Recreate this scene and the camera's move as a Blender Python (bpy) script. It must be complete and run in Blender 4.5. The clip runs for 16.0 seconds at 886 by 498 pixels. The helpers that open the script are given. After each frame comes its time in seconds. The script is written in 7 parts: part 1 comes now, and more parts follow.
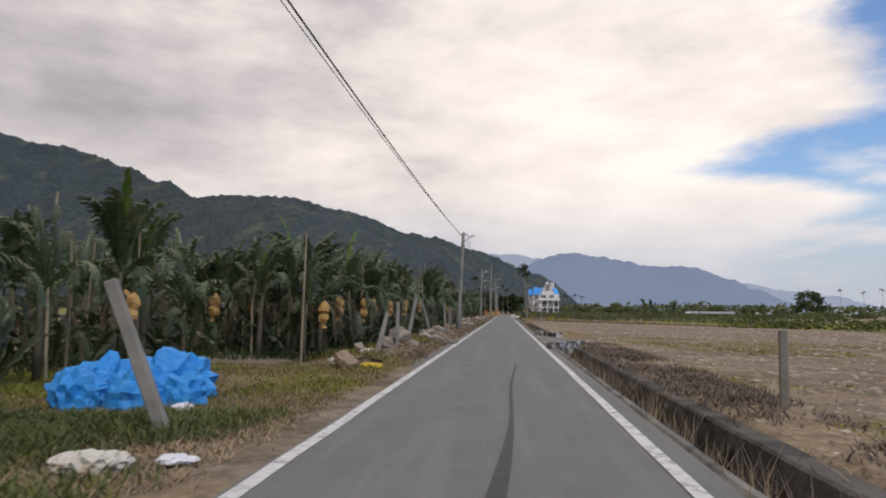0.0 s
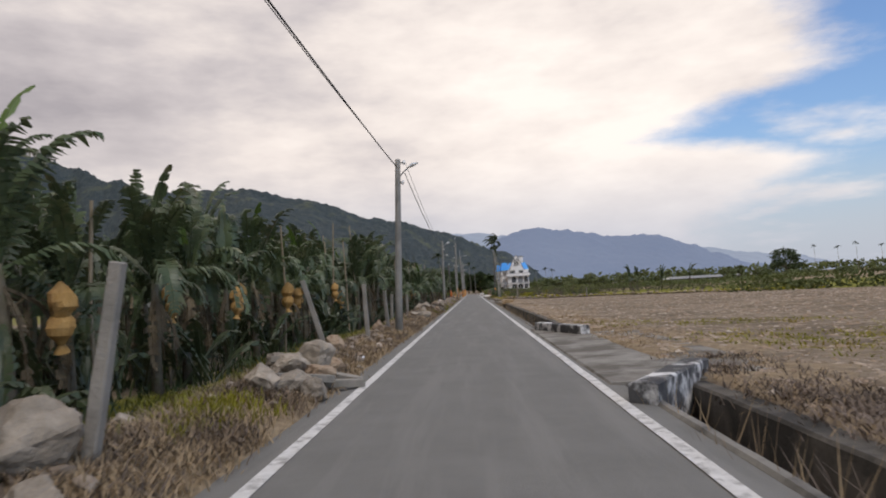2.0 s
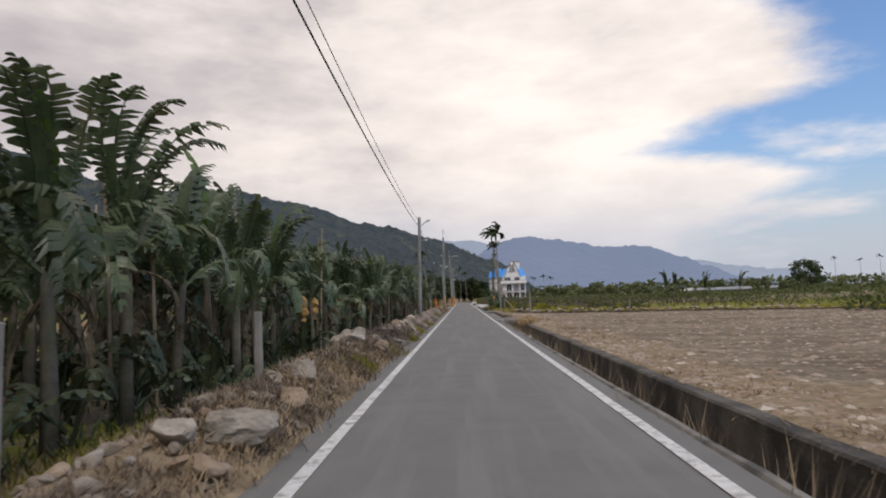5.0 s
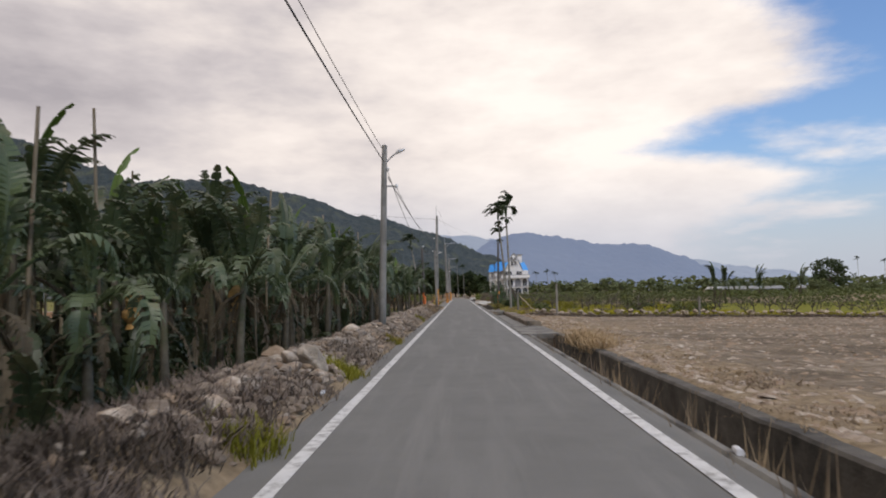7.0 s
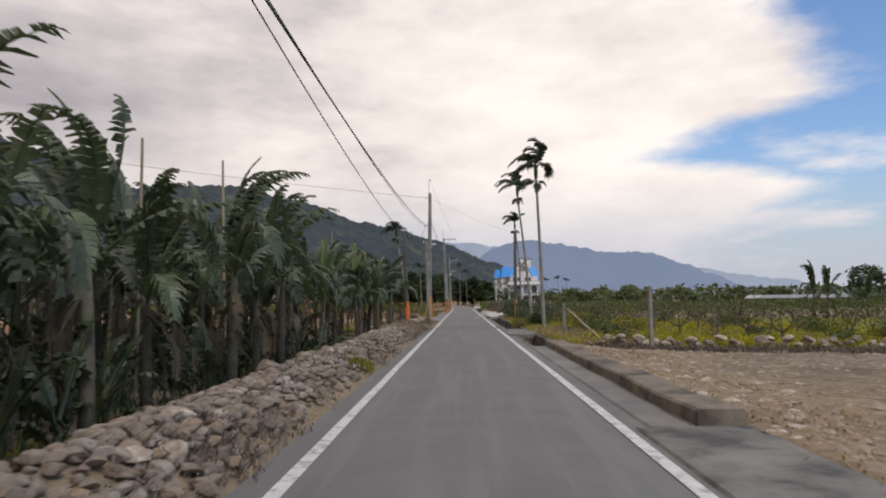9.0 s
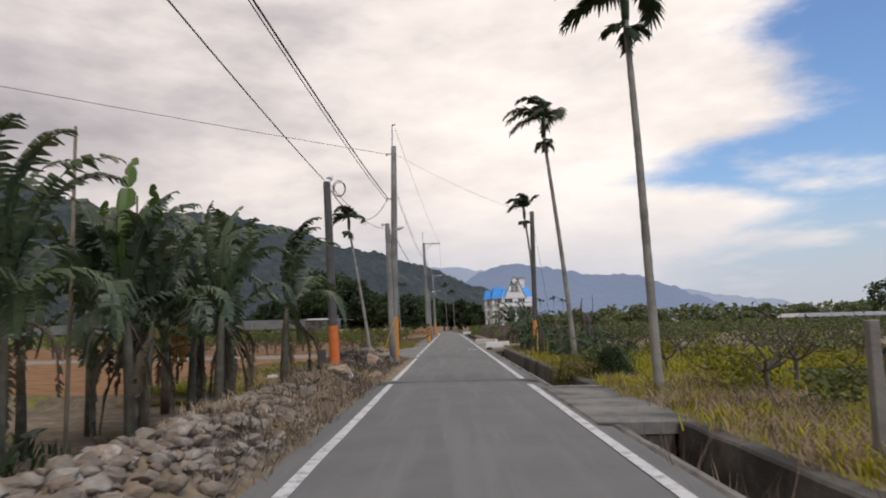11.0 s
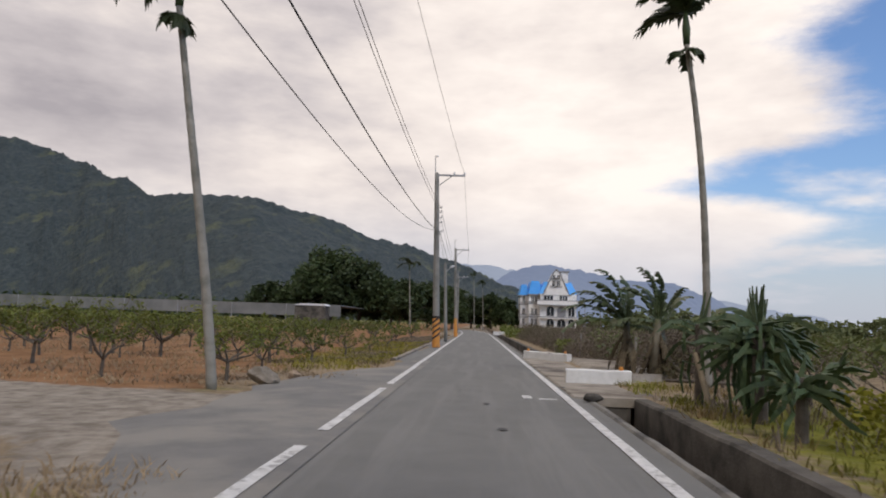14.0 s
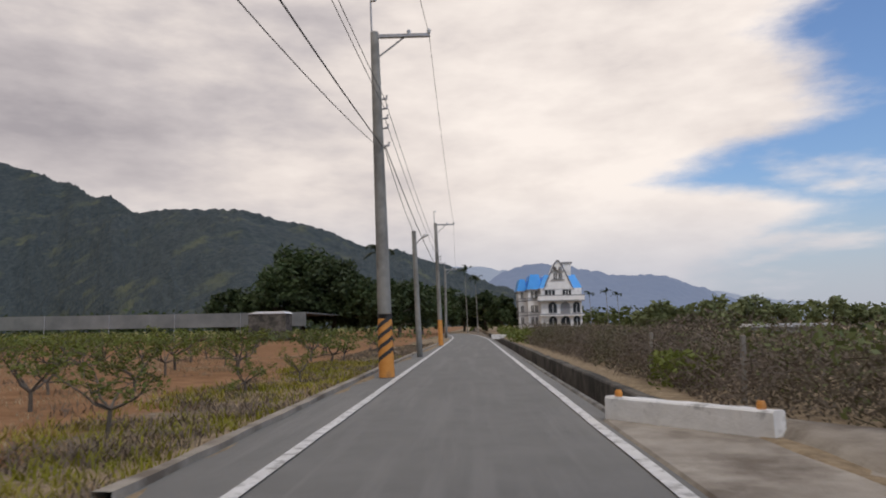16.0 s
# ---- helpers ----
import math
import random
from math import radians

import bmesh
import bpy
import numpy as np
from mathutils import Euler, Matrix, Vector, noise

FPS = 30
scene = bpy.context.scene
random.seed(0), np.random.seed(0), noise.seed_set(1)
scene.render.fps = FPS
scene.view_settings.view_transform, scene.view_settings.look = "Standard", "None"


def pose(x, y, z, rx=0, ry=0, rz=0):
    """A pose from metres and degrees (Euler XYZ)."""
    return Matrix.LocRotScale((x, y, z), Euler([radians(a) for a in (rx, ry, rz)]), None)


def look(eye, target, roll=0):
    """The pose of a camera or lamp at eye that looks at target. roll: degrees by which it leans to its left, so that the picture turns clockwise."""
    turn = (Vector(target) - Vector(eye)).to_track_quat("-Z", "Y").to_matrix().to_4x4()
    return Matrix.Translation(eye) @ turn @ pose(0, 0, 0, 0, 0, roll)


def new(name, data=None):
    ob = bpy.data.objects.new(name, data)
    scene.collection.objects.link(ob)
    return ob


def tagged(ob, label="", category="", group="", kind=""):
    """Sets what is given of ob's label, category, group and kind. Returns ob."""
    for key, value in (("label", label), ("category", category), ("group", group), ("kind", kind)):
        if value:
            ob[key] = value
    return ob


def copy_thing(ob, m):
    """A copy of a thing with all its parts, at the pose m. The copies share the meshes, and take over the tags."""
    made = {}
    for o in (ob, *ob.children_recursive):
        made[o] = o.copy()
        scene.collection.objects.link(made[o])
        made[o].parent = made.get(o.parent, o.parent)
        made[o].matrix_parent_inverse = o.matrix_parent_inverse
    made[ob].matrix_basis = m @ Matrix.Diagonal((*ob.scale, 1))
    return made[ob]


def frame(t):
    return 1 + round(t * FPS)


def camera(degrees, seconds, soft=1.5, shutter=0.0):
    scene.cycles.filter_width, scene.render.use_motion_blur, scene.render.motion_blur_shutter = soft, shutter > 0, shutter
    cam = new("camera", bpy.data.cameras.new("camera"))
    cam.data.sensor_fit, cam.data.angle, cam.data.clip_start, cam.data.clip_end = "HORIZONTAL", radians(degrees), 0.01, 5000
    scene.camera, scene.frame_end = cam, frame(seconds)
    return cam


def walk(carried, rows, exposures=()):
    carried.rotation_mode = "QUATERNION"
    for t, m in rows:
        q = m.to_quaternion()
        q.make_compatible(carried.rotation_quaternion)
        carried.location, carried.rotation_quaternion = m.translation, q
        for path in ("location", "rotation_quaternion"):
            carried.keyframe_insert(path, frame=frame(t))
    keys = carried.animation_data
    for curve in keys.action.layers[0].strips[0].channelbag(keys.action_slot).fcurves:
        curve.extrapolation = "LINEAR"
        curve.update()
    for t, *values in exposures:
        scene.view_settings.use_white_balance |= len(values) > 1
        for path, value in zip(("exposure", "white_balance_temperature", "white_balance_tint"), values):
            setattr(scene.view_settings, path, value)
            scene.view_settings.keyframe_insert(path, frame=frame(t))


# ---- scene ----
cam = camera(64.1, 16.0, 1.9, 0.12)
PATH = [
    (0, (0.234, -2.033, 1.256), (0.058, -0.049, 1.429), 0.7),
    (0.5, (0.214, 2.034, 1.294), (0.106, 4.025, 1.441), -0.4),
    (1, (0.156, 6.489, 1.317), (0.054, 8.48, 1.479), -1.8),
    (1.5, (0.085, 10.709, 1.312), (0.006, 12.703, 1.439), -3.8),
    (2, (0.048, 15.18, 1.3), (-0.029, 17.175, 1.421), -3.2),
    (2.5, (0.022, 19.802, 1.308), (0.003, 21.794, 1.482), -4.6),
    (3, (-0.091, 24.465, 1.345), (-0.153, 26.458, 1.504), -4.9),
    (3.5, (-0.218, 29.271, 1.304), (-0.27, 31.267, 1.422), -3.3),
    (4, (-0.242, 33.686, 1.372), (-0.278, 35.68, 1.511), -3.9),
    (6.3, (-0.313, 53.183, 1.4), (-0.378, 55.177, 1.54), 1.0),
    (6.5, (-0.336, 55.086, 1.327), (-0.4, 57.079, 1.483), 1.0),
    (7, (-0.246, 60.461, 1.354), (-0.29, 62.456, 1.479), -0.9),
    (7.5, (-0.261, 65.722, 1.36), (-0.334, 67.716, 1.49), 0.9),
    (8, (-0.24, 71.01, 1.365), (-0.278, 73.007, 1.455), -0.1),
    (8.5, (-0.197, 75.904, 1.371), (-0.227, 77.899, 1.516), -1.4),
    (9, (-0.169, 80.946, 1.435), (-0.221, 82.94, 1.581), -0.6),
    (11.3, (-0.203, 103.815, 1.335), (-0.211, 105.803, 1.554), -1.5),
    (11.5, (-0.217, 105.609, 1.329), (-0.241, 107.599, 1.529), -1.0),
    (12, (-0.196, 110.234, 1.288), (-0.208, 112.223, 1.502), -1.1),
    (12.5, (-0.143, 114.991, 1.306), (-0.163, 116.98, 1.516), -0.6),
    (13, (-0.12, 119.469, 1.224), (-0.145, 121.452, 1.483), 0.2),
    (13.5, (0.021, 123.881, 1.252), (-0.072, 125.868, 1.462), 0.7),
    (14, (0.017, 128.131, 1.229), (-0.085, 130.118, 1.435), 2.0),
    (14.5, (0.034, 132.373, 1.177), (-0.063, 134.362, 1.355), 1.8),
    (15, (0.089, 136.555, 1.175), (0.046, 138.546, 1.359), -2.1),
    (15.5, (0.132, 141.048, 1.174), (0.103, 143.039, 1.369), -3.6),
    (16, (0.114, 145.744, 1.201), (0.038, 147.731, 1.418), -0.9),
]
walk(cam, [(t, look(eye, target, roll)) for t, eye, target, roll in PATH], ((0, 0.02, 6680, 13.3), (13, 0.03, 6680, 13.3), (15, -0.03, 6680, 13.3), (16, -0.13, 6680, 13.3)))

# ---- world, sun ----
def world_sky():
    w = bpy.data.worlds.new("sky")
    scene.world = w
    w.use_nodes = True
    nt = w.node_tree
    N, L = nt.nodes, nt.links
    N.clear()
    out, bg = N.new("ShaderNodeOutputWorld"), N.new("ShaderNodeBackground")
    L.new(bg.outputs[0], out.inputs[0])

    def m(op, a, b=None, c=None):
        n = N.new("ShaderNodeMath")
        n.operation = op
        for i, v in enumerate((a, b, c)):
            if v is None:
                continue
            if isinstance(v, (int, float)):
                n.inputs[i].default_value = v
            else:
                L.new(v, n.inputs[i])
        return n.outputs[0]

    def ramp(fac, stops, mode="LINEAR"):
        n = N.new("ShaderNodeValToRGB")
        n.color_ramp.interpolation = mode
        e = n.color_ramp.elements
        while len(e) < len(stops):
            e.new(0.5)
        for el, (p, c) in zip(e, stops):
            el.position = p
            el.color = (*c, 1) if isinstance(c, tuple) else (c, c, c, 1)
        L.new(fac, n.inputs[0])
        return n.outputs[0]

    def mixc(f, a, b):
        n = N.new("ShaderNodeMix")
        n.data_type = "RGBA"
        L.new(f, n.inputs[0])
        for s, v in ((6, a), (7, b)):
            if isinstance(v, tuple):
                n.inputs[s].default_value = (*v, 1)
            else:
                L.new(v, n.inputs[s])
        return n.outputs[2]

    def nz(vec, scale, detail=4, rough=0.55):
        n = N.new("ShaderNodeTexNoise")
        n.inputs["Scale"].default_value, n.inputs["Detail"].default_value, n.inputs["Roughness"].default_value = scale, detail, rough
        L.new(vec, n.inputs["Vector"])
        return n.outputs["Fac"]

    tc = N.new("ShaderNodeTexCoord")
    sep = N.new("ShaderNodeSeparateXYZ")
    L.new(tc.outputs["Generated"], sep.inputs[0])
    x, y, z = sep.outputs
    az, el = m("ARCTAN2", x, y), m("ARCSINE", z)
    # the cloud sheet seen from below, stretched towards the horizon
    zz = m("ADD", m("MAXIMUM", z, 0.0), 0.16)
    comb = N.new("ShaderNodeCombineXYZ")
    L.new(m("DIVIDE", x, zz), comb.inputs[0])
    L.new(m("DIVIDE", y, zz), comb.inputs[1])
    flat = comb.outputs[0]
    # streaks lie level: squeeze the height
    comb2 = N.new("ShaderNodeCombineXYZ")
    L.new(az, comb2.inputs[0])
    L.new(m("MULTIPLY", el, 2.6), comb2.inputs[1])
    band = comb2.outputs[0]
    wob = m("MULTIPLY", m("SUBTRACT", nz(band, 9.0, 6, 0.62), 0.5), 0.16)
    # right border of the cloud sheet by height
    edge = ramp(m("DIVIDE", el, 0.8), [(0.0, 0.30), (0.10, 0.36), (0.15, 0.43), (0.18, 0.475), (0.205, 0.40), (0.235, 0.27), (0.27, 0.33), (0.32, 0.49), (0.345, 0.50), (0.41, 0.455), (0.46, 0.44), (0.55, 0.52), (0.8, 0.62), (1.0, 0.8)])
    d = m("SUBTRACT", m("ADD", edge, wob), az)
    sheet = N.new("ShaderNodeMapRange")
    sheet.interpolation_type = "SMOOTHSTEP"
    for i, v in ((1, -0.05), (2, 0.07)):
        sheet.inputs[i].default_value = v
    L.new(d, sheet.inputs[0])
    # loose clouds over the rest of the sky
    loose = N.new("ShaderNodeMapRange")
    loose.interpolation_type = "SMOOTHSTEP"
    for i, v in ((1, 0.52), (2, 0.68)):
        loose.inputs[i].default_value = v
    L.new(nz(flat, 0.9, 6), loose.inputs[0])
    cover = m("MAXIMUM", sheet.outputs[0], m("MULTIPLY", loose.outputs[0], 0.85))
    sky = N.new("ShaderNodeTexSky")
    sky.sky_type = "NISHITA"
    sky.sun_disc = False
    sky.sun_elevation, sky.sun_rotation = radians(SUN_EL), radians(SUN_AZ)
    sky.air_density, sky.dust_density, sky.ozone_density = 1.3, 1.2, 2.0
    scale = N.new("ShaderNodeVectorMath")
    scale.operation = "SCALE"
    L.new(sky.outputs[0], scale.inputs[0])
    scale.inputs["Scale"].default_value = 0.138
    tint = N.new("ShaderNodeMix")
    tint.data_type, tint.blend_type = "RGBA", "MULTIPLY"
    tint.inputs[0].default_value = 1.0
    L.new(scale.outputs[0], tint.inputs[6])
    tint.inputs[7].default_value = (0.68, 0.83, 1.06, 1)
    clear = tint.outputs[2]
    # grey bellies and bright gaps
    g1 = nz(band, 2.1, 5, 0.55)
    g2 = nz(band, 6.5, 6, 0.6)
    side = N.new("ShaderNodeMapRange")
    for i, v in ((1, -0.75), (2, 0.15), (3, -0.13), (4, 0.12)):
        side.inputs[i].default_value = v
    L.new(az, side.inputs[0])
    b = m("ADD", m("ADD", m("MULTIPLY", g1, 0.72), m("MULTIPLY", g2, 0.30)), side.outputs[0])
    cloud = ramp(b, [(0.30, (0.42, 0.40, 0.425)), (0.43, (0.615, 0.583, 0.59)), (0.55, (0.86, 0.805, 0.765)), (0.68, (1.04, 0.98, 0.915))])
    col = mixc(cover, clear, cloud)
    low = N.new("ShaderNodeMapRange")
    low.interpolation_type = "SMOOTHSTEP"
    for i, v in ((1, 0.02), (2, 0.20), (3, 0.8), (4, 0.0)):
        low.inputs[i].default_value = v
    L.new(el, low.inputs[0])
    col = mixc(low.outputs[0], col, (0.51, 0.56, 0.66))
    L.new(col, bg.inputs[0])
    bg.inputs[1].default_value = SKY


SUN_EL, SUN_AZ, SKY = 52.0, 150.0, 1.0
world_sky()
sun = new("sun", bpy.data.lights.new("sun", "SUN"))
sun.data.energy, sun.data.angle, sun.data.color = 1.3, radians(14), (1.0, 0.95, 0.88)
a_, e_ = radians(SUN_AZ), radians(SUN_EL)
sun.matrix_world = look((0, 0, 60), (-math.sin(a_) * math.cos(e_), -math.cos(a_) * math.cos(e_), 60 - math.sin(e_)))
tagged(sun, "hazy sun behind cloud", "sun", kind="structure")


# ---- materials ----
def mat(name, c1, c2, scale=4.0, rough=0.85, bump=0.3, fine=30.0, c3=None, c3_scale=0.6, c3_cover=0.5, vary=0.0, metal=0.0, through_light=0.0, world_space=False, bump_dist=0.02, spec=0.3, stretch=None):
    """Two colours mixed by noise, a third in larger stains, fine grain as bump; vary: by object."""
    ma = bpy.data.materials.new(name)
    ma.use_nodes = True
    nt = ma.node_tree
    N, L = nt.nodes, nt.links
    p = N["Principled BSDF"]
    if world_space:
        co = N.new("ShaderNodeNewGeometry").outputs["Position"]
    else:
        co = N.new("ShaderNodeTexCoord").outputs["Object"]

    long_co = co
    if stretch:
        mp = N.new("ShaderNodeMapping")
        mp.inputs["Scale"].default_value = stretch
        L.new(co, mp.inputs["Vector"])
        long_co = mp.outputs[0]

    def nz(s, det=5, v=None):
        n = N.new("ShaderNodeTexNoise")
        n.inputs["Scale"].default_value, n.inputs["Detail"].default_value, n.inputs["Roughness"].default_value = s, det, 0.62
        L.new(v or co, n.inputs["Vector"])
        return n.outputs["Fac"]

    def rng(f, a, b):
        n = N.new("ShaderNodeMapRange")
        n.inputs[1].default_value, n.inputs[2].default_value = a, b
        L.new(f, n.inputs[0])
        return n.outputs[0]

    def mixc(f, a, b):
        n = N.new("ShaderNodeMix")
        n.data_type = "RGBA"
        L.new(f, n.inputs[0])
        for s, v in ((6, a), (7, b)):
            if isinstance(v, tuple):
                n.inputs[s].default_value = (*v, 1)
            else:
                L.new(v, n.inputs[s])
        return n.outputs[2]

    col = mixc(rng(nz(scale), 0.32, 0.68), c1, c2)
    if c3:
        col = mixc(rng(nz(c3_scale * (4 if stretch else 1), 6, long_co), c3_cover - 0.06, c3_cover + 0.08), col, c3)
    if vary:
        inf = N.new("ShaderNodeObjectInfo")
        hsv = N.new("ShaderNodeHueSaturation")
        r = N.new("ShaderNodeMapRange")
        r.inputs[3].default_value, r.inputs[4].default_value = 1 - vary, 1 + vary
        L.new(inf.outputs["Random"], r.inputs[0])
        L.new(r.outputs[0], hsv.inputs["Value"])
        L.new(col, hsv.inputs["Color"])
        col = hsv.outputs[0]
    L.new(col, p.inputs["Base Color"])
    p.inputs["Roughness"].default_value = rough
    p.inputs["Metallic"].default_value = metal
    p.inputs["Specular IOR Level"].default_value = spec
    if bump:
        bp = N.new("ShaderNodeBump")
        bp.inputs["Strength"].default_value, bp.inputs["Distance"].default_value = bump, bump_dist
        L.new(nz(fine, 4), bp.inputs["Height"])
        L.new(bp.outputs[0], p.inputs["Normal"])
    if through_light:
        tr = N.new("ShaderNodeBsdfTranslucent")
        L.new(col, tr.inputs["Color"])
        mx = N.new("ShaderNodeMixShader")
        mx.inputs[0].default_value = through_light
        L.new(p.outputs[0], mx.inputs[1])
        L.new(tr.outputs[0], mx.inputs[2])
        L.new(mx.outputs[0], N["Material Output"].inputs[0])
    return ma


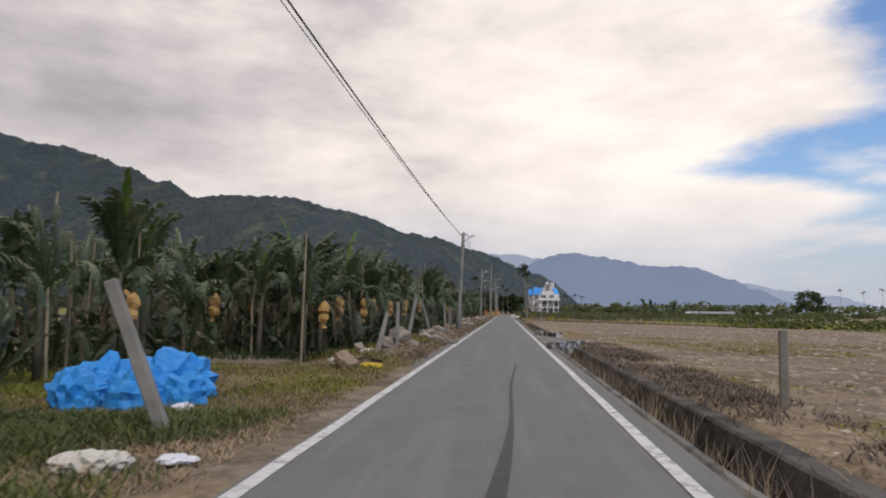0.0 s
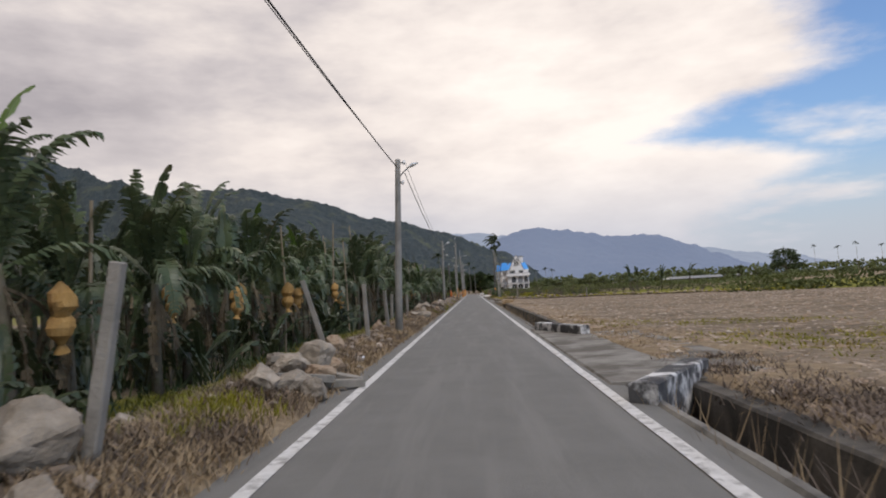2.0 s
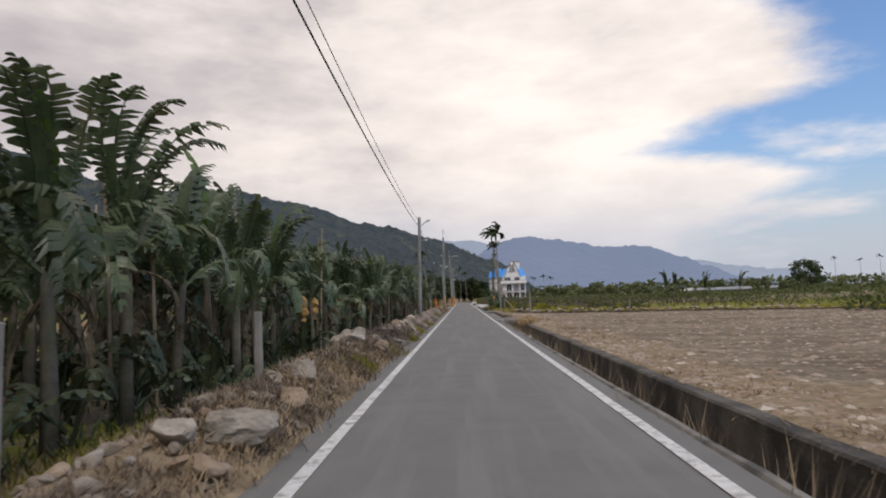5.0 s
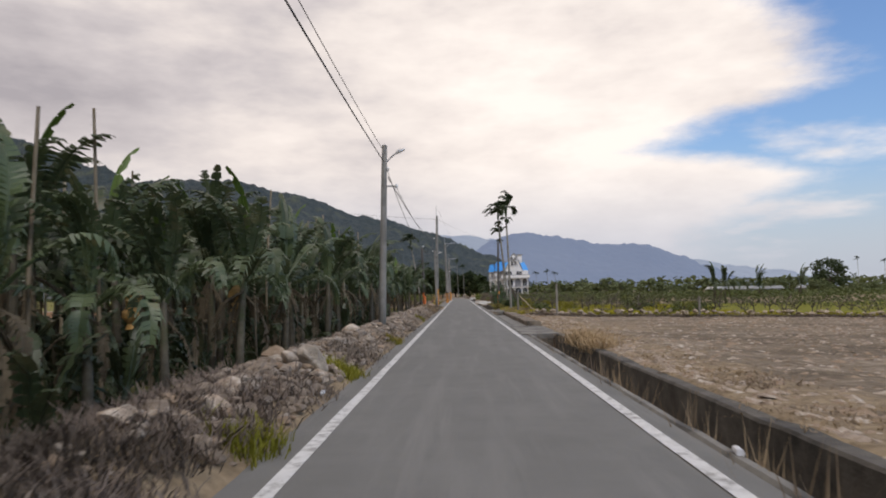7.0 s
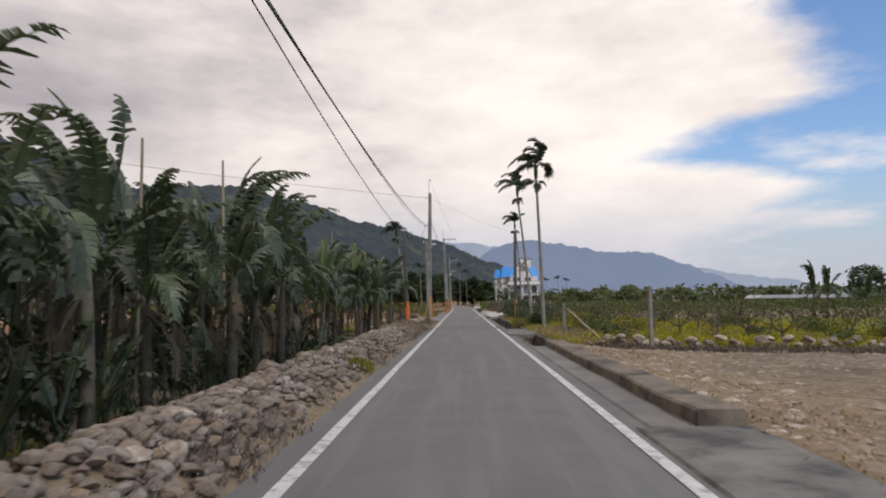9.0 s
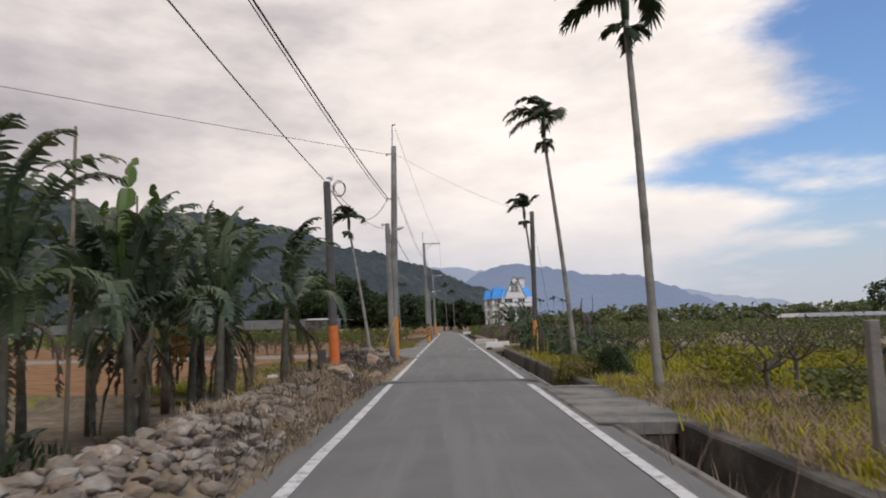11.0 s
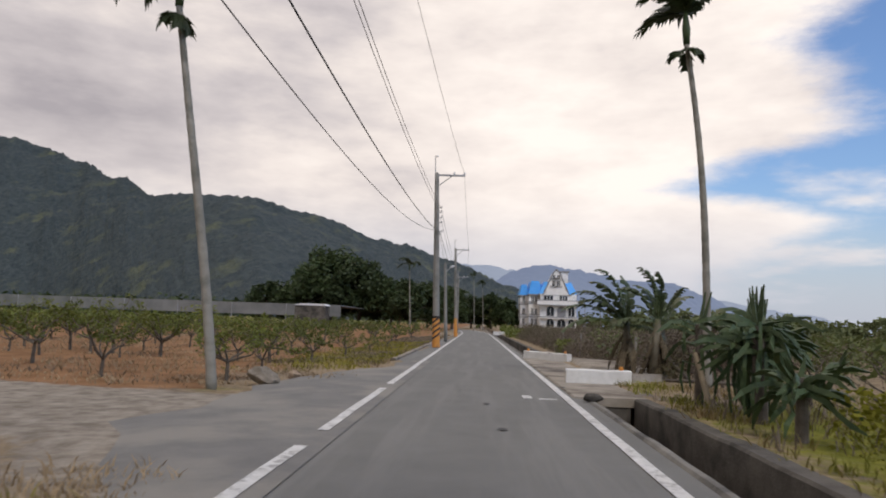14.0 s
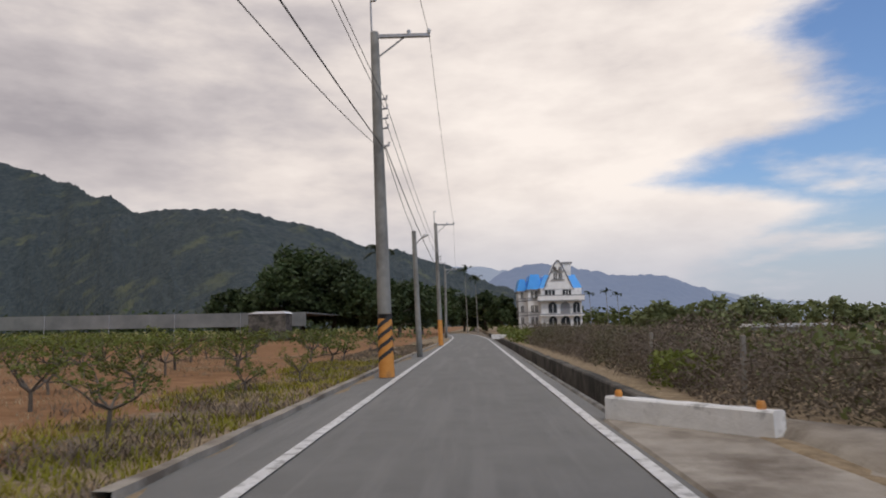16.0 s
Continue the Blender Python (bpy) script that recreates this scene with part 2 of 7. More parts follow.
M = {
    "asphalt": mat("asphalt", (0.148, 0.145, 0.131), (0.178, 0.174, 0.158), 1.2, 0.85, 0.5, 60, (0.190, 0.185, 0.168), 0.3, 0.55, world_space=True, stretch=(2.2, 0.12, 1)),
    "asphalt_old": mat("asphalt_old", (0.15, 0.146, 0.136), (0.20, 0.192, 0.175), 1.5, 0.9, 0.5, 50, (0.24, 0.225, 0.195), 0.5, 0.52, world_space=True),
    "patch": mat("asphalt_patch", (0.045, 0.045, 0.045), (0.07, 0.068, 0.065), 6, 0.7, 0.4, 60, world_space=True),
    "paint": mat("line_paint", (0.53, 0.52, 0.485), (0.68, 0.67, 0.635), 7, 0.7, 0.3, 60, (0.30, 0.29, 0.265), 6.0, 0.56, world_space=True),
    "concrete": mat("concrete_grey", (0.17, 0.16, 0.14), (0.27, 0.255, 0.22), 2.2, 0.9, 0.5, 30, (0.085, 0.08, 0.072), 1.1, 0.52, world_space=True),
    "concrete_dark": mat("concrete_stained", (0.075, 0.067, 0.056), (0.15, 0.135, 0.112), 2.0, 0.92, 0.7, 25, (0.045, 0.042, 0.036), 0.9, 0.52, world_space=True),
    "slab": mat("concrete_slab", (0.18, 0.168, 0.145), (0.30, 0.283, 0.245), 2.4, 0.92, 0.7, 25, (0.12, 0.108, 0.088), 0.9, 0.50, world_space=True),
    "whitewash": mat("whitewashed_concrete", (0.62, 0.61, 0.57), (0.75, 0.74, 0.70), 5, 0.85, 0.4, 30, (0.22, 0.21, 0.19), 2.6, 0.64, world_space=True),
    "peeling": mat("peeling_paint", (0.045, 0.045, 0.047), (0.09, 0.088, 0.085), 4, 0.85, 0.5, 30, (0.68, 0.67, 0.64), 2.4, 0.53, world_space=True),
    "pole": mat("pole_concrete", (0.20, 0.195, 0.175), (0.28, 0.27, 0.24), 3, 0.85, 0.3, 40, (0.14, 0.135, 0.12), 0.7, 0.55),
    "pole_dark": mat("pole_wood", (0.07, 0.066, 0.06), (0.12, 0.11, 0.10), 3, 0.85, 0.4, 30),
    "post": mat("post_concrete", (0.19, 0.172, 0.145), (0.28, 0.258, 0.22), 4, 0.9, 0.6, 25, (0.16, 0.15, 0.125), 2.0, 0.55, vary=0.15),
    "orange": mat("orange_paint", (0.53, 0.215, 0.042), (0.62, 0.28, 0.07), 4, 0.75, 0.2, 40, (0.30, 0.15, 0.06), 1.8, 0.61),
    "red": mat("red_orange_paint", (0.62, 0.13, 0.03), (0.70, 0.19, 0.05), 4, 0.7, 0.2, 40, (0.36, 0.12, 0.05), 1.8, 0.62),
    "black": mat("black_paint", (0.03, 0.028, 0.026), (0.05, 0.047, 0.044), 5, 0.7, 0.2, 40),
    "steel": mat("galvanised_steel", (0.30, 0.30, 0.30), (0.42, 0.42, 0.42), 6, 0.55, 0.1, 40, metal=0.6),
    "cable": mat("cable_rubber", (0.03, 0.03, 0.03), (0.05, 0.05, 0.05), 5, 0.6, 0),
    "glass_lamp": mat("lamp_glass", (0.6, 0.6, 0.58), (0.7, 0.7, 0.68), 5, 0.25, 0),
    "rock": mat("rock", (0.22, 0.165, 0.118), (0.41, 0.33, 0.245), 5, 0.9, 0.9, 14, (0.52, 0.455, 0.37), 2.0, 0.58, vary=0.35),
    "rock_warm": mat("rock_warm", (0.25, 0.17, 0.108), (0.36, 0.275, 0.188), 3, 0.9, 0.6, 14, vary=0.2),
    "stem": mat("banana_pseudostem", (0.075, 0.065, 0.045), (0.15, 0.13, 0.09), 5, 0.8, 0.4, 22, (0.07, 0.085, 0.035), 1.5, 0.55, vary=0.25),
    "leaf": mat("banana_leaf", (0.054, 0.078, 0.033), (0.105, 0.135, 0.062), 2.2, 0.36, 0.3, 24, (0.19, 0.175, 0.085), 1.3, 0.62, vary=0.35, through_light=0.28, spec=0.45),
    "leaf_young": mat("banana_leaf_young", (0.075, 0.135, 0.022), (0.115, 0.17, 0.035), 2.2, 0.45, 0.2, 24, vary=0.2, through_light=0.35, spec=0.4),
    "leaf_dry": mat("banana_leaf_dry", (0.085, 0.066, 0.042), (0.16, 0.128, 0.08), 3, 0.9, 0.3, 24, vary=0.3, through_light=0.2),
    "bag": mat("paper_bag", (0.44, 0.25, 0.075), (0.56, 0.35, 0.13), 6, 0.8, 0.6, 16, (0.34, 0.19, 0.07), 3.0, 0.60, vary=0.15, through_light=0.15),
    "bamboo": mat("bamboo", (0.24, 0.19, 0.12), (0.34, 0.28, 0.19), 4, 0.8, 0.2, 30, vary=0.3),
    "blue_plastic": mat("blue_plastic", (0.02, 0.25, 0.66), (0.06, 0.37, 0.78), 5, 0.42, 0.7, 10, (0.25, 0.52, 0.82), 4.0, 0.66, through_light=0.15, bump_dist=0.05),
    "blue_roof": mat("blue_sheet_roof", (0.05, 0.32, 0.78), (0.08, 0.38, 0.85), 0.9, 0.5, 0.2, 8),
    "house_white": mat("house_render", (0.74, 0.725, 0.69), (0.84, 0.83, 0.80), 0.8, 0.85, 0.1, 10, (0.46, 0.45, 0.42), 0.35, 0.60),
    "house_grey": mat("house_band", (0.22, 0.22, 0.225), (0.30, 0.30, 0.30), 2, 0.85, 0.1, 10),
    "window": mat("window_glass", (0.02, 0.022, 0.026), (0.035, 0.04, 0.045), 3, 0.12, 0),
    "trunk": mat("bark", (0.075, 0.062, 0.048), (0.14, 0.118, 0.092), 6, 0.9, 0.6, 20, vary=0.2),
    "palm_trunk": mat("palm_trunk", (0.22, 0.205, 0.17), (0.31, 0.29, 0.245), 3, 0.9, 0.5, 14, (0.14, 0.135, 0.11), 1.2, 0.55),
    "palm_leaf": mat("palm_leaf", (0.022, 0.035, 0.014), (0.045, 0.062, 0.024), 2, 0.55, 0.2, 20, through_light=0.2),
    "foliage": mat("tree_foliage", (0.030, 0.050, 0.018), (0.070, 0.094, 0.032), 0.9, 0.6, 0.2, 20, vary=0.25, through_light=0.25, world_space=True),
    "foliage_lime": mat("orchard_foliage", (0.085, 0.115, 0.022), (0.16, 0.175, 0.035), 1.3, 0.6, 0.2, 20, vary=0.3, through_light=0.3),
    "hedge": mat("hedge_foliage", (0.06, 0.082, 0.026), (0.15, 0.165, 0.05), 0.35, 0.65, 0.2, 20, through_light=0.25, world_space=True),
    "brush": mat("dry_brush", (0.115, 0.088, 0.068), (0.20, 0.158, 0.125), 0.7, 0.95, 0.2, 20, (0.07, 0.055, 0.04), 0.5, 0.55, through_light=0.1, world_space=True),
    "straw": mat("dry_grass", (0.26, 0.185, 0.105), (0.42, 0.32, 0.195), 0.6, 0.9, 0.1, 20, (0.15, 0.11, 0.08), 0.4, 0.55, through_light=0.2, world_space=True),
    "grass": mat("green_grass", (0.14, 0.145, 0.014), (0.27, 0.245, 0.024), 0.5, 0.8, 0.1, 20, (0.33, 0.25, 0.055), 0.35, 0.56, through_light=0.25, world_space=True),
    "cactus": mat("dragon_fruit_stem", (0.035, 0.06, 0.025), (0.07, 0.10, 0.038), 5, 0.55, 0.3, 20, (0.14, 0.13, 0.05), 2.0, 0.65),
    "concrete_earth": mat("concrete_earthy", (0.16, 0.125, 0.09), (0.27, 0.222, 0.165), 2.2, 0.95, 0.8, 20, (0.09, 0.078, 0.06), 0.9, 0.54, world_space=True),
    "mustard": mat("yellow_weeds", (0.26, 0.24, 0.012), (0.42, 0.37, 0.02), 0.5, 0.8, 0.1, 20, (0.16, 0.17, 0.02), 0.4, 0.58, through_light=0.25, world_space=True),
    "weed": mat("verge_weed", (0.11, 0.125, 0.018), (0.25, 0.235, 0.04), 0.6, 0.8, 0.1, 20, (0.23, 0.165, 0.078), 0.5, 0.54, through_light=0.2, world_space=True),
    "golden": mat("golden_grass", (0.34, 0.235, 0.12), (0.50, 0.37, 0.21), 1.2, 0.9, 0.1, 20, through_light=0.25, world_space=True),
    "thicket": mat("dry_thicket", (0.105, 0.082, 0.060), (0.19, 0.152, 0.115), 0.5, 0.95, 0.1, 20, (0.10, 0.095, 0.045), 0.35, 0.58, through_light=0.15, world_space=True),
    "rock_dull": mat("rock_dull", (0.20, 0.168, 0.128), (0.34, 0.29, 0.225), 3.5, 0.92, 0.9, 12, (0.37, 0.315, 0.25), 1.6, 0.58, vary=0.25),
    "foliage_far": mat("far_trees", (0.10, 0.125, 0.05), (0.21, 0.235, 0.105), 0.25, 0.7, 0.1, 20, through_light=0.3, world_space=True),
    "clod": mat("earth_clods", (0.125, 0.092, 0.060), (0.26, 0.20, 0.135), 1.6, 0.95, 0.6, 22, (0.33, 0.275, 0.205), 0.9, 0.60, world_space=True),
    "debris": mat("dry_debris", (0.15, 0.118, 0.092), (0.30, 0.25, 0.20), 2.2, 0.95, 0.4, 20, (0.085, 0.066, 0.05), 1.1, 0.56, through_light=0.1, world_space=True),
    "apron": mat("dusty_concrete", (0.22, 0.19, 0.15), (0.36, 0.32, 0.26), 1.8, 0.95, 0.7, 22, (0.15, 0.122, 0.092), 0.8, 0.55, world_space=True),
    "net": mat("shade_net", (0.13, 0.135, 0.128), (0.21, 0.212, 0.20), 0.4, 0.9, 0.3, 12, world_space=True),
    "white_sheet": mat("white_sheet", (0.62, 0.62, 0.62), (0.74, 0.74, 0.73), 3, 0.6, 0.2, 12),
    "yellow": mat("yellow_plastic", (0.60, 0.40, 0.03), (0.68, 0.48, 0.06), 5, 0.5, 0.2, 20),
    "sack": mat("pale_sack", (0.52, 0.47, 0.38), (0.68, 0.64, 0.55), 6, 0.85, 0.6, 14, (0.35, 0.27, 0.16), 3.0, 0.6),
    # The two base greens are lifted and blued to stand in for haze.
    "hill": mat("wooded_hill_hazed", (0.026, 0.040, 0.048), (0.068, 0.086, 0.082), 0.05, 0.95, 1.0, 0.09, (0.115, 0.128, 0.078), 0.0075, 0.62, world_space=True, bump_dist=12.0),
    "tank": mat("stainless_sheet", (0.42, 0.42, 0.42), (0.52, 0.52, 0.51), 2, 0.45, 0.1, 10, metal=0.3),
}


# ---- mesh helpers ----
class Geo:
    """Collects vertices and faces."""

    def __init__(self):
        self.v, self.f = [], []

    def add(self, verts, faces):
        n = len(self.v)
        self.v += [tuple(p) for p in verts]
        self.f += [tuple(n + i for i in f) for f in faces]
        return self

    def box(self, x0, x1, y0, y1, z0, z1, m=None, taper=0.0):
        t = taper
        p = [(x0, y0, z0), (x1, y0, z0), (x1, y1, z0), (x0, y1, z0), (x0 + t, y0 + t, z1), (x1 - t, y0 + t, z1), (x1 - t, y1 - t, z1), (x0 + t, y1 - t, z1)]
        if m:
            p = [m @ Vector(q) for q in p]
        return self.add(p, [(3, 2, 1, 0), (4, 5, 6, 7), (0, 1, 5, 4), (1, 2, 6, 5), (2, 3, 7, 6), (3, 0, 4, 7)])

    def tube(self, pts, radii, sides=6, cap=True):
        pts = [Vector(p) for p in pts]
        n, rings = len(pts), []
        for i, p in enumerate(pts):
            d = (pts[min(i + 1, n - 1)] - pts[max(i - 1, 0)]).normalized()
            u = d.orthogonal().normalized() if abs(d.z) < 0.9 else Vector((1, 0, 0)).cross(d).normalized()
            w = d.cross(u)
            r = radii[i] if isinstance(radii, (list, tuple)) else radii
            rings.append([p + r * (math.cos(6.2832 * k / sides) * u + math.sin(6.2832 * k / sides) * w) for k in range(sides)])
        fs = [(i * sides + k, i * sides + (k + 1) % sides, (i + 1) * sides + (k + 1) % sides, (i + 1) * sides + k) for i in range(n - 1) for k in range(sides)]
        if cap:
            fs += [tuple(range(sides - 1, -1, -1)), tuple((n - 1) * sides + k for k in range(sides))]
        return self.add([q for ring in rings for q in ring], fs)

    def prism(self, outline, y0, y1):
        """An outline in x, z pushed along y."""
        n = len(outline)
        p = [(x, y0, z) for x, z in outline] + [(x, y1, z) for x, z in outline]
        return self.add(p, [tuple(range(n)), tuple(range(2 * n - 1, n - 1, -1))] + [(i, n + i, n + (i + 1) % n, (i + 1) % n) for i in range(n)])

    def mesh(self, name, material, smooth=False):
        me = bpy.data.meshes.new(name)
        me.from_pydata(self.v, [], self.f)
        me.materials.append(M[material])
        if smooth:
            me.polygons.foreach_set("use_smooth", [True] * len(me.polygons))
        me.update()
        return me


def part(name, geo, material, parent=None, label="", smooth=False, m=None):
    me = geo if isinstance(geo, bpy.types.Mesh) else geo.mesh(name, material, smooth)
    ob = new(name, me)
    if parent:
        ob.parent = parent
    if m:
        ob.matrix_basis = m
    return tagged(ob, label)


def thing(name, label, category, m=None, group="", kind=""):
    ob = new(name)
    ob.empty_display_size = 0.2
    if m:
        ob.matrix_basis = m
    return tagged(ob, label, category, group, kind)


def solid(name, geo, material, label, category, kind="", group="", smooth=False, m=None):
    ob = part(name, geo, material, None, "", smooth, m)
    return tagged(ob, label, category, group, kind)


def bevelled(ob, w=0.02, seg=1):
    b = ob.modifiers.new("bevel", "BEVEL")
    b.width, b.segments, b.limit_method = w, seg, "ANGLE"
    return ob


R = random.Random(7)


def fnoise(x, y, s=1.0):
    return noise.noise(Vector((x * s, y * s, 3.7)))


# ---- ground ----
DITCH = [(-60, 24.6), (37.4, 83.6), (103.4, 110.7), (116.6, 141.0), (155.0, 260)]
EDGE_R = 1.98


def side_track(x):
    """Middle of the gravel track that leaves the road to the left."""
    return 137.5 - 0.10 * (x + 3)


def ground_z(x, y):
    n = fnoise(x, y, 0.35)
    if x > 0:
        if x < EDGE_R + 0.02:
            return -0.06
        if x < 2.9:
            return -0.75
        if x < 3.08:
            return -0.08
        z = 0.02 - 0.12 * min(1, (x - 3.0) / 4) - 0.019 * min(45, max(0, x - 5)) * smooth01(150, 112, y)
        if y < 103 and x > 3.3:
            z += 0.05 * n + 0.05 * fnoise(x, y, 1.7) + 0.03 * fnoise(x, y, 5.0)
        else:
            z += 0.05 * n + 0.02 * fnoise(x, y, 2.0)
        return z + (0 if x < 60 else 0.004 * (x - 60))
    d = -x
    if d < 2.0:
        return -0.06
    if 14 < y < 118.5:
        up = min(1, max(0, (y - 40) / 15))
        bank = 0.04 + (0.14 + 0.20 * up) * math.exp(-((d - 3.0) / 0.62) ** 2)
        z = bank if d < 3.0 else bank - min(1, (d - 3.0) / 1.8) * (0.25 + 0.18 * up)
        z = z if d > 2.35 else -0.05 + (z + 0.05) * (d - 2.0) / 0.35
        return z + 0.05 * n * min(1, d - 2.0)
    mound = 0.52 * math.exp(-(((d - 3.6) / 0.85) ** 2) - ((y - 125.8) / 2.0) ** 2) * (1 + 0.45 * fnoise(x, y, 1.6) + 0.25 * fnoise(x, y, 4.0))
    track = abs(y - side_track(x))
    if y > 118 and (track < 2.6 or (133 < y < 150 and d < 3.0)):
        return -0.05 + 0.015 * n
    z = -0.02 - 0.12 * min(1, (d - 2) / 3) + 0.05 * n * min(1, d - 2) + mound
    if y > 150:
        z -= 0.12 * min(1, max(0, d - 2.5))
    return z


def smooth01(a, b, v):
    t = min(1, max(0, (v - a) / (b - a)))
    return t * t * (3 - 2 * t)


def zones(x, y):
    """Shares of green cover, straw litter, red earth and pale gravel; the rest is grey stony soil."""
    green = straw = red = gravel = 0.0
    n, n2 = fnoise(x, y, 0.18), fnoise(x, y, 0.6)
    if x > 3:
        if y < 103:
            green = 0.50 * smooth01(-0.05, 0.40, n + 0.25 * n2) * smooth01(40, 8, y)
            straw = 0.75 * smooth01(6.5, 3.0, x + 2 * n2) + 0.45 * smooth01(0.0, 0.5, -n)
        else:
            green = 0.85 * smooth01(-0.5, 0.1, n + 0.4 * n2 + 0.3) * smooth01(143, 137, y)
            straw = max(0.5 * smooth01(5.5, 3.0, x + n2), 0.8 * smooth01(138, 144, y))
        far = smooth01(45, 75, x)
        green = max(green, far * 0.55)
    elif x < -1.9:
        d = -x
        if y < 15:
            straw = 0.9 * smooth01(0.4, -0.5, n2) * smooth01(9, 4, d)
            green = 0.8 * smooth01(-0.35, 0.35, n + 0.5 * n2) * smooth01(2.3, 4.2, d + n2)
        elif y < 119:
            straw = 0.9 * smooth01(5.2, 3.0, d + n2)
            green = 0.55 * smooth01(3.4, 5.0, d) * smooth01(-0.1, 0.4, n2)
        else:
            gravel = smooth01(2.6, 1.4, abs(y - side_track(x)) + 0.8 * n2) if d < 60 else 0
            gravel = max(gravel, smooth01(4.6, 2.6, d + n2) * smooth01(132, 134, y) * smooth01(148, 140, y))
            red = 0.95 * smooth01(4.2, 6.5, d + n2) * smooth01(60, 42, d)
            straw = 0.75 * smooth01(7.0, 3.0, d + n2)
            green = 0.55 * smooth01(-0.1, 0.4, n2) * smooth01(8, 4, d)
            green = max(green, 0.85 * smooth01(125.5, 122.5, y + 1.5 * n2) * smooth01(2.6, 3.4, d))
            green = max(green, 0.5 * smooth01(40, 60, d))
    return green, straw, red, gravel


def ground_material():
    ma = bpy.data.materials.new("ground_soil")
    ma.use_nodes = True
    nt = ma.node_tree
    N, L = nt.nodes, nt.links
    p = N["Principled BSDF"]
    co = N.new("ShaderNodeNewGeometry").outputs["Position"]

    def nz(s, det=6):
        n = N.new("ShaderNodeTexNoise")
        n.inputs["Scale"].default_value, n.inputs["Detail"].default_value, n.inputs["Roughness"].default_value = s, det, 0.65
        L.new(co, n.inputs["Vector"])
        return n.outputs["Fac"]

    def two(c1, c2, s):
        f = N.new("ShaderNodeMapRange")
        f.inputs[1].default_value, f.inputs[2].default_value = 0.35, 0.66
        L.new(nz(s), f.inputs[0])
        n = N.new("ShaderNodeMix")
        n.data_type = "RGBA"
        L.new(f.outputs[0], n.inputs[0])
        n.inputs[6].default_value, n.inputs[7].default_value = (*c1, 1), (*c2, 1)
        return n.outputs[2]

    col = two((0.17, 0.132, 0.092), (0.36, 0.295, 0.215), 3.0)
    at = N.new("ShaderNodeVertexColor")
    at.layer_name = "cover"
    sep = N.new("ShaderNodeSeparateColor")
    L.new(at.outputs["Color"], sep.inputs[0])
    pairs = [(sep.outputs[0], two((0.12, 0.13, 0.022), (0.25, 0.235, 0.04), 2.2)), (sep.outputs[1], two((0.18, 0.135, 0.085), (0.34, 0.262, 0.165), 4.0)), (sep.outputs[2], two((0.19, 0.098, 0.046), (0.30, 0.168, 0.085), 1.2)), (at.outputs["Alpha"], two((0.18, 0.152, 0.118), (0.35, 0.308, 0.25), 3.2))]
    # broad patches of paler and darker soil, drawn out across the rows
    mp = N.new("ShaderNodeMapping")
    mp.inputs["Scale"].default_value = (0.16, 0.55, 1)
    L.new(co, mp.inputs["Vector"])
    big = N.new("ShaderNodeTexNoise")
    big.inputs["Scale"].default_value, big.inputs["Detail"].default_value, big.inputs["Roughness"].default_value = 1.0, 7, 0.7
    L.new(mp.outputs[0], big.inputs["Vector"])
    f = N.new("ShaderNodeMapRange")
    f.inputs[1].default_value, f.inputs[2].default_value = 0.40, 0.60
    L.new(big.outputs["Fac"], f.inputs[0])
    n = N.new("ShaderNodeMix")
    n.data_type = "RGBA"
    L.new(f.outputs[0], n.inputs[0])
    L.new(col, n.inputs[7])
    L.new(two((0.10, 0.078, 0.054), (0.19, 0.15, 0.105), 6.0), n.inputs[6])
    col = n.outputs[2]
    for share, c in pairs:
        # ragged borders: the share is compared with a fine noise
        a = N.new("ShaderNodeMath")
        a.operation = "ADD"
        L.new(share, a.inputs[0])
        L.new(nz(5.0), a.inputs[1])
        f = N.new("ShaderNodeMapRange")
        f.inputs[1].default_value, f.inputs[2].default_value = 0.82, 1.08
        L.new(a.outputs[0], f.inputs[0])
        n = N.new("ShaderNodeMix")
        n.data_type = "RGBA"
        L.new(f.outputs[0], n.inputs[0])
        L.new(col, n.inputs[6])
        L.new(c, n.inputs[7])
        col = n.outputs[2]
    L.new(col, p.inputs["Base Color"])
    p.inputs["Roughness"].default_value = 0.95
    p.inputs["Specular IOR Level"].default_value = 0.1
    b = N.new("ShaderNodeBump")
    b.inputs["Strength"].default_value, b.inputs["Distance"].default_value = 0.8, 0.05
    L.new(nz(9.0), b.inputs["Height"])
    L.new(b.outputs[0], p.inputs["Normal"])
    return ma


def steps(*runs):
    """Coordinates from runs of (start, end, step)."""
    out = []
    for a, b, s in runs:
        n = max(1, round((b - a) / s))
        out += [a + (b - a) * i / n for i in range(n)]
    return out + [runs[-1][1]]


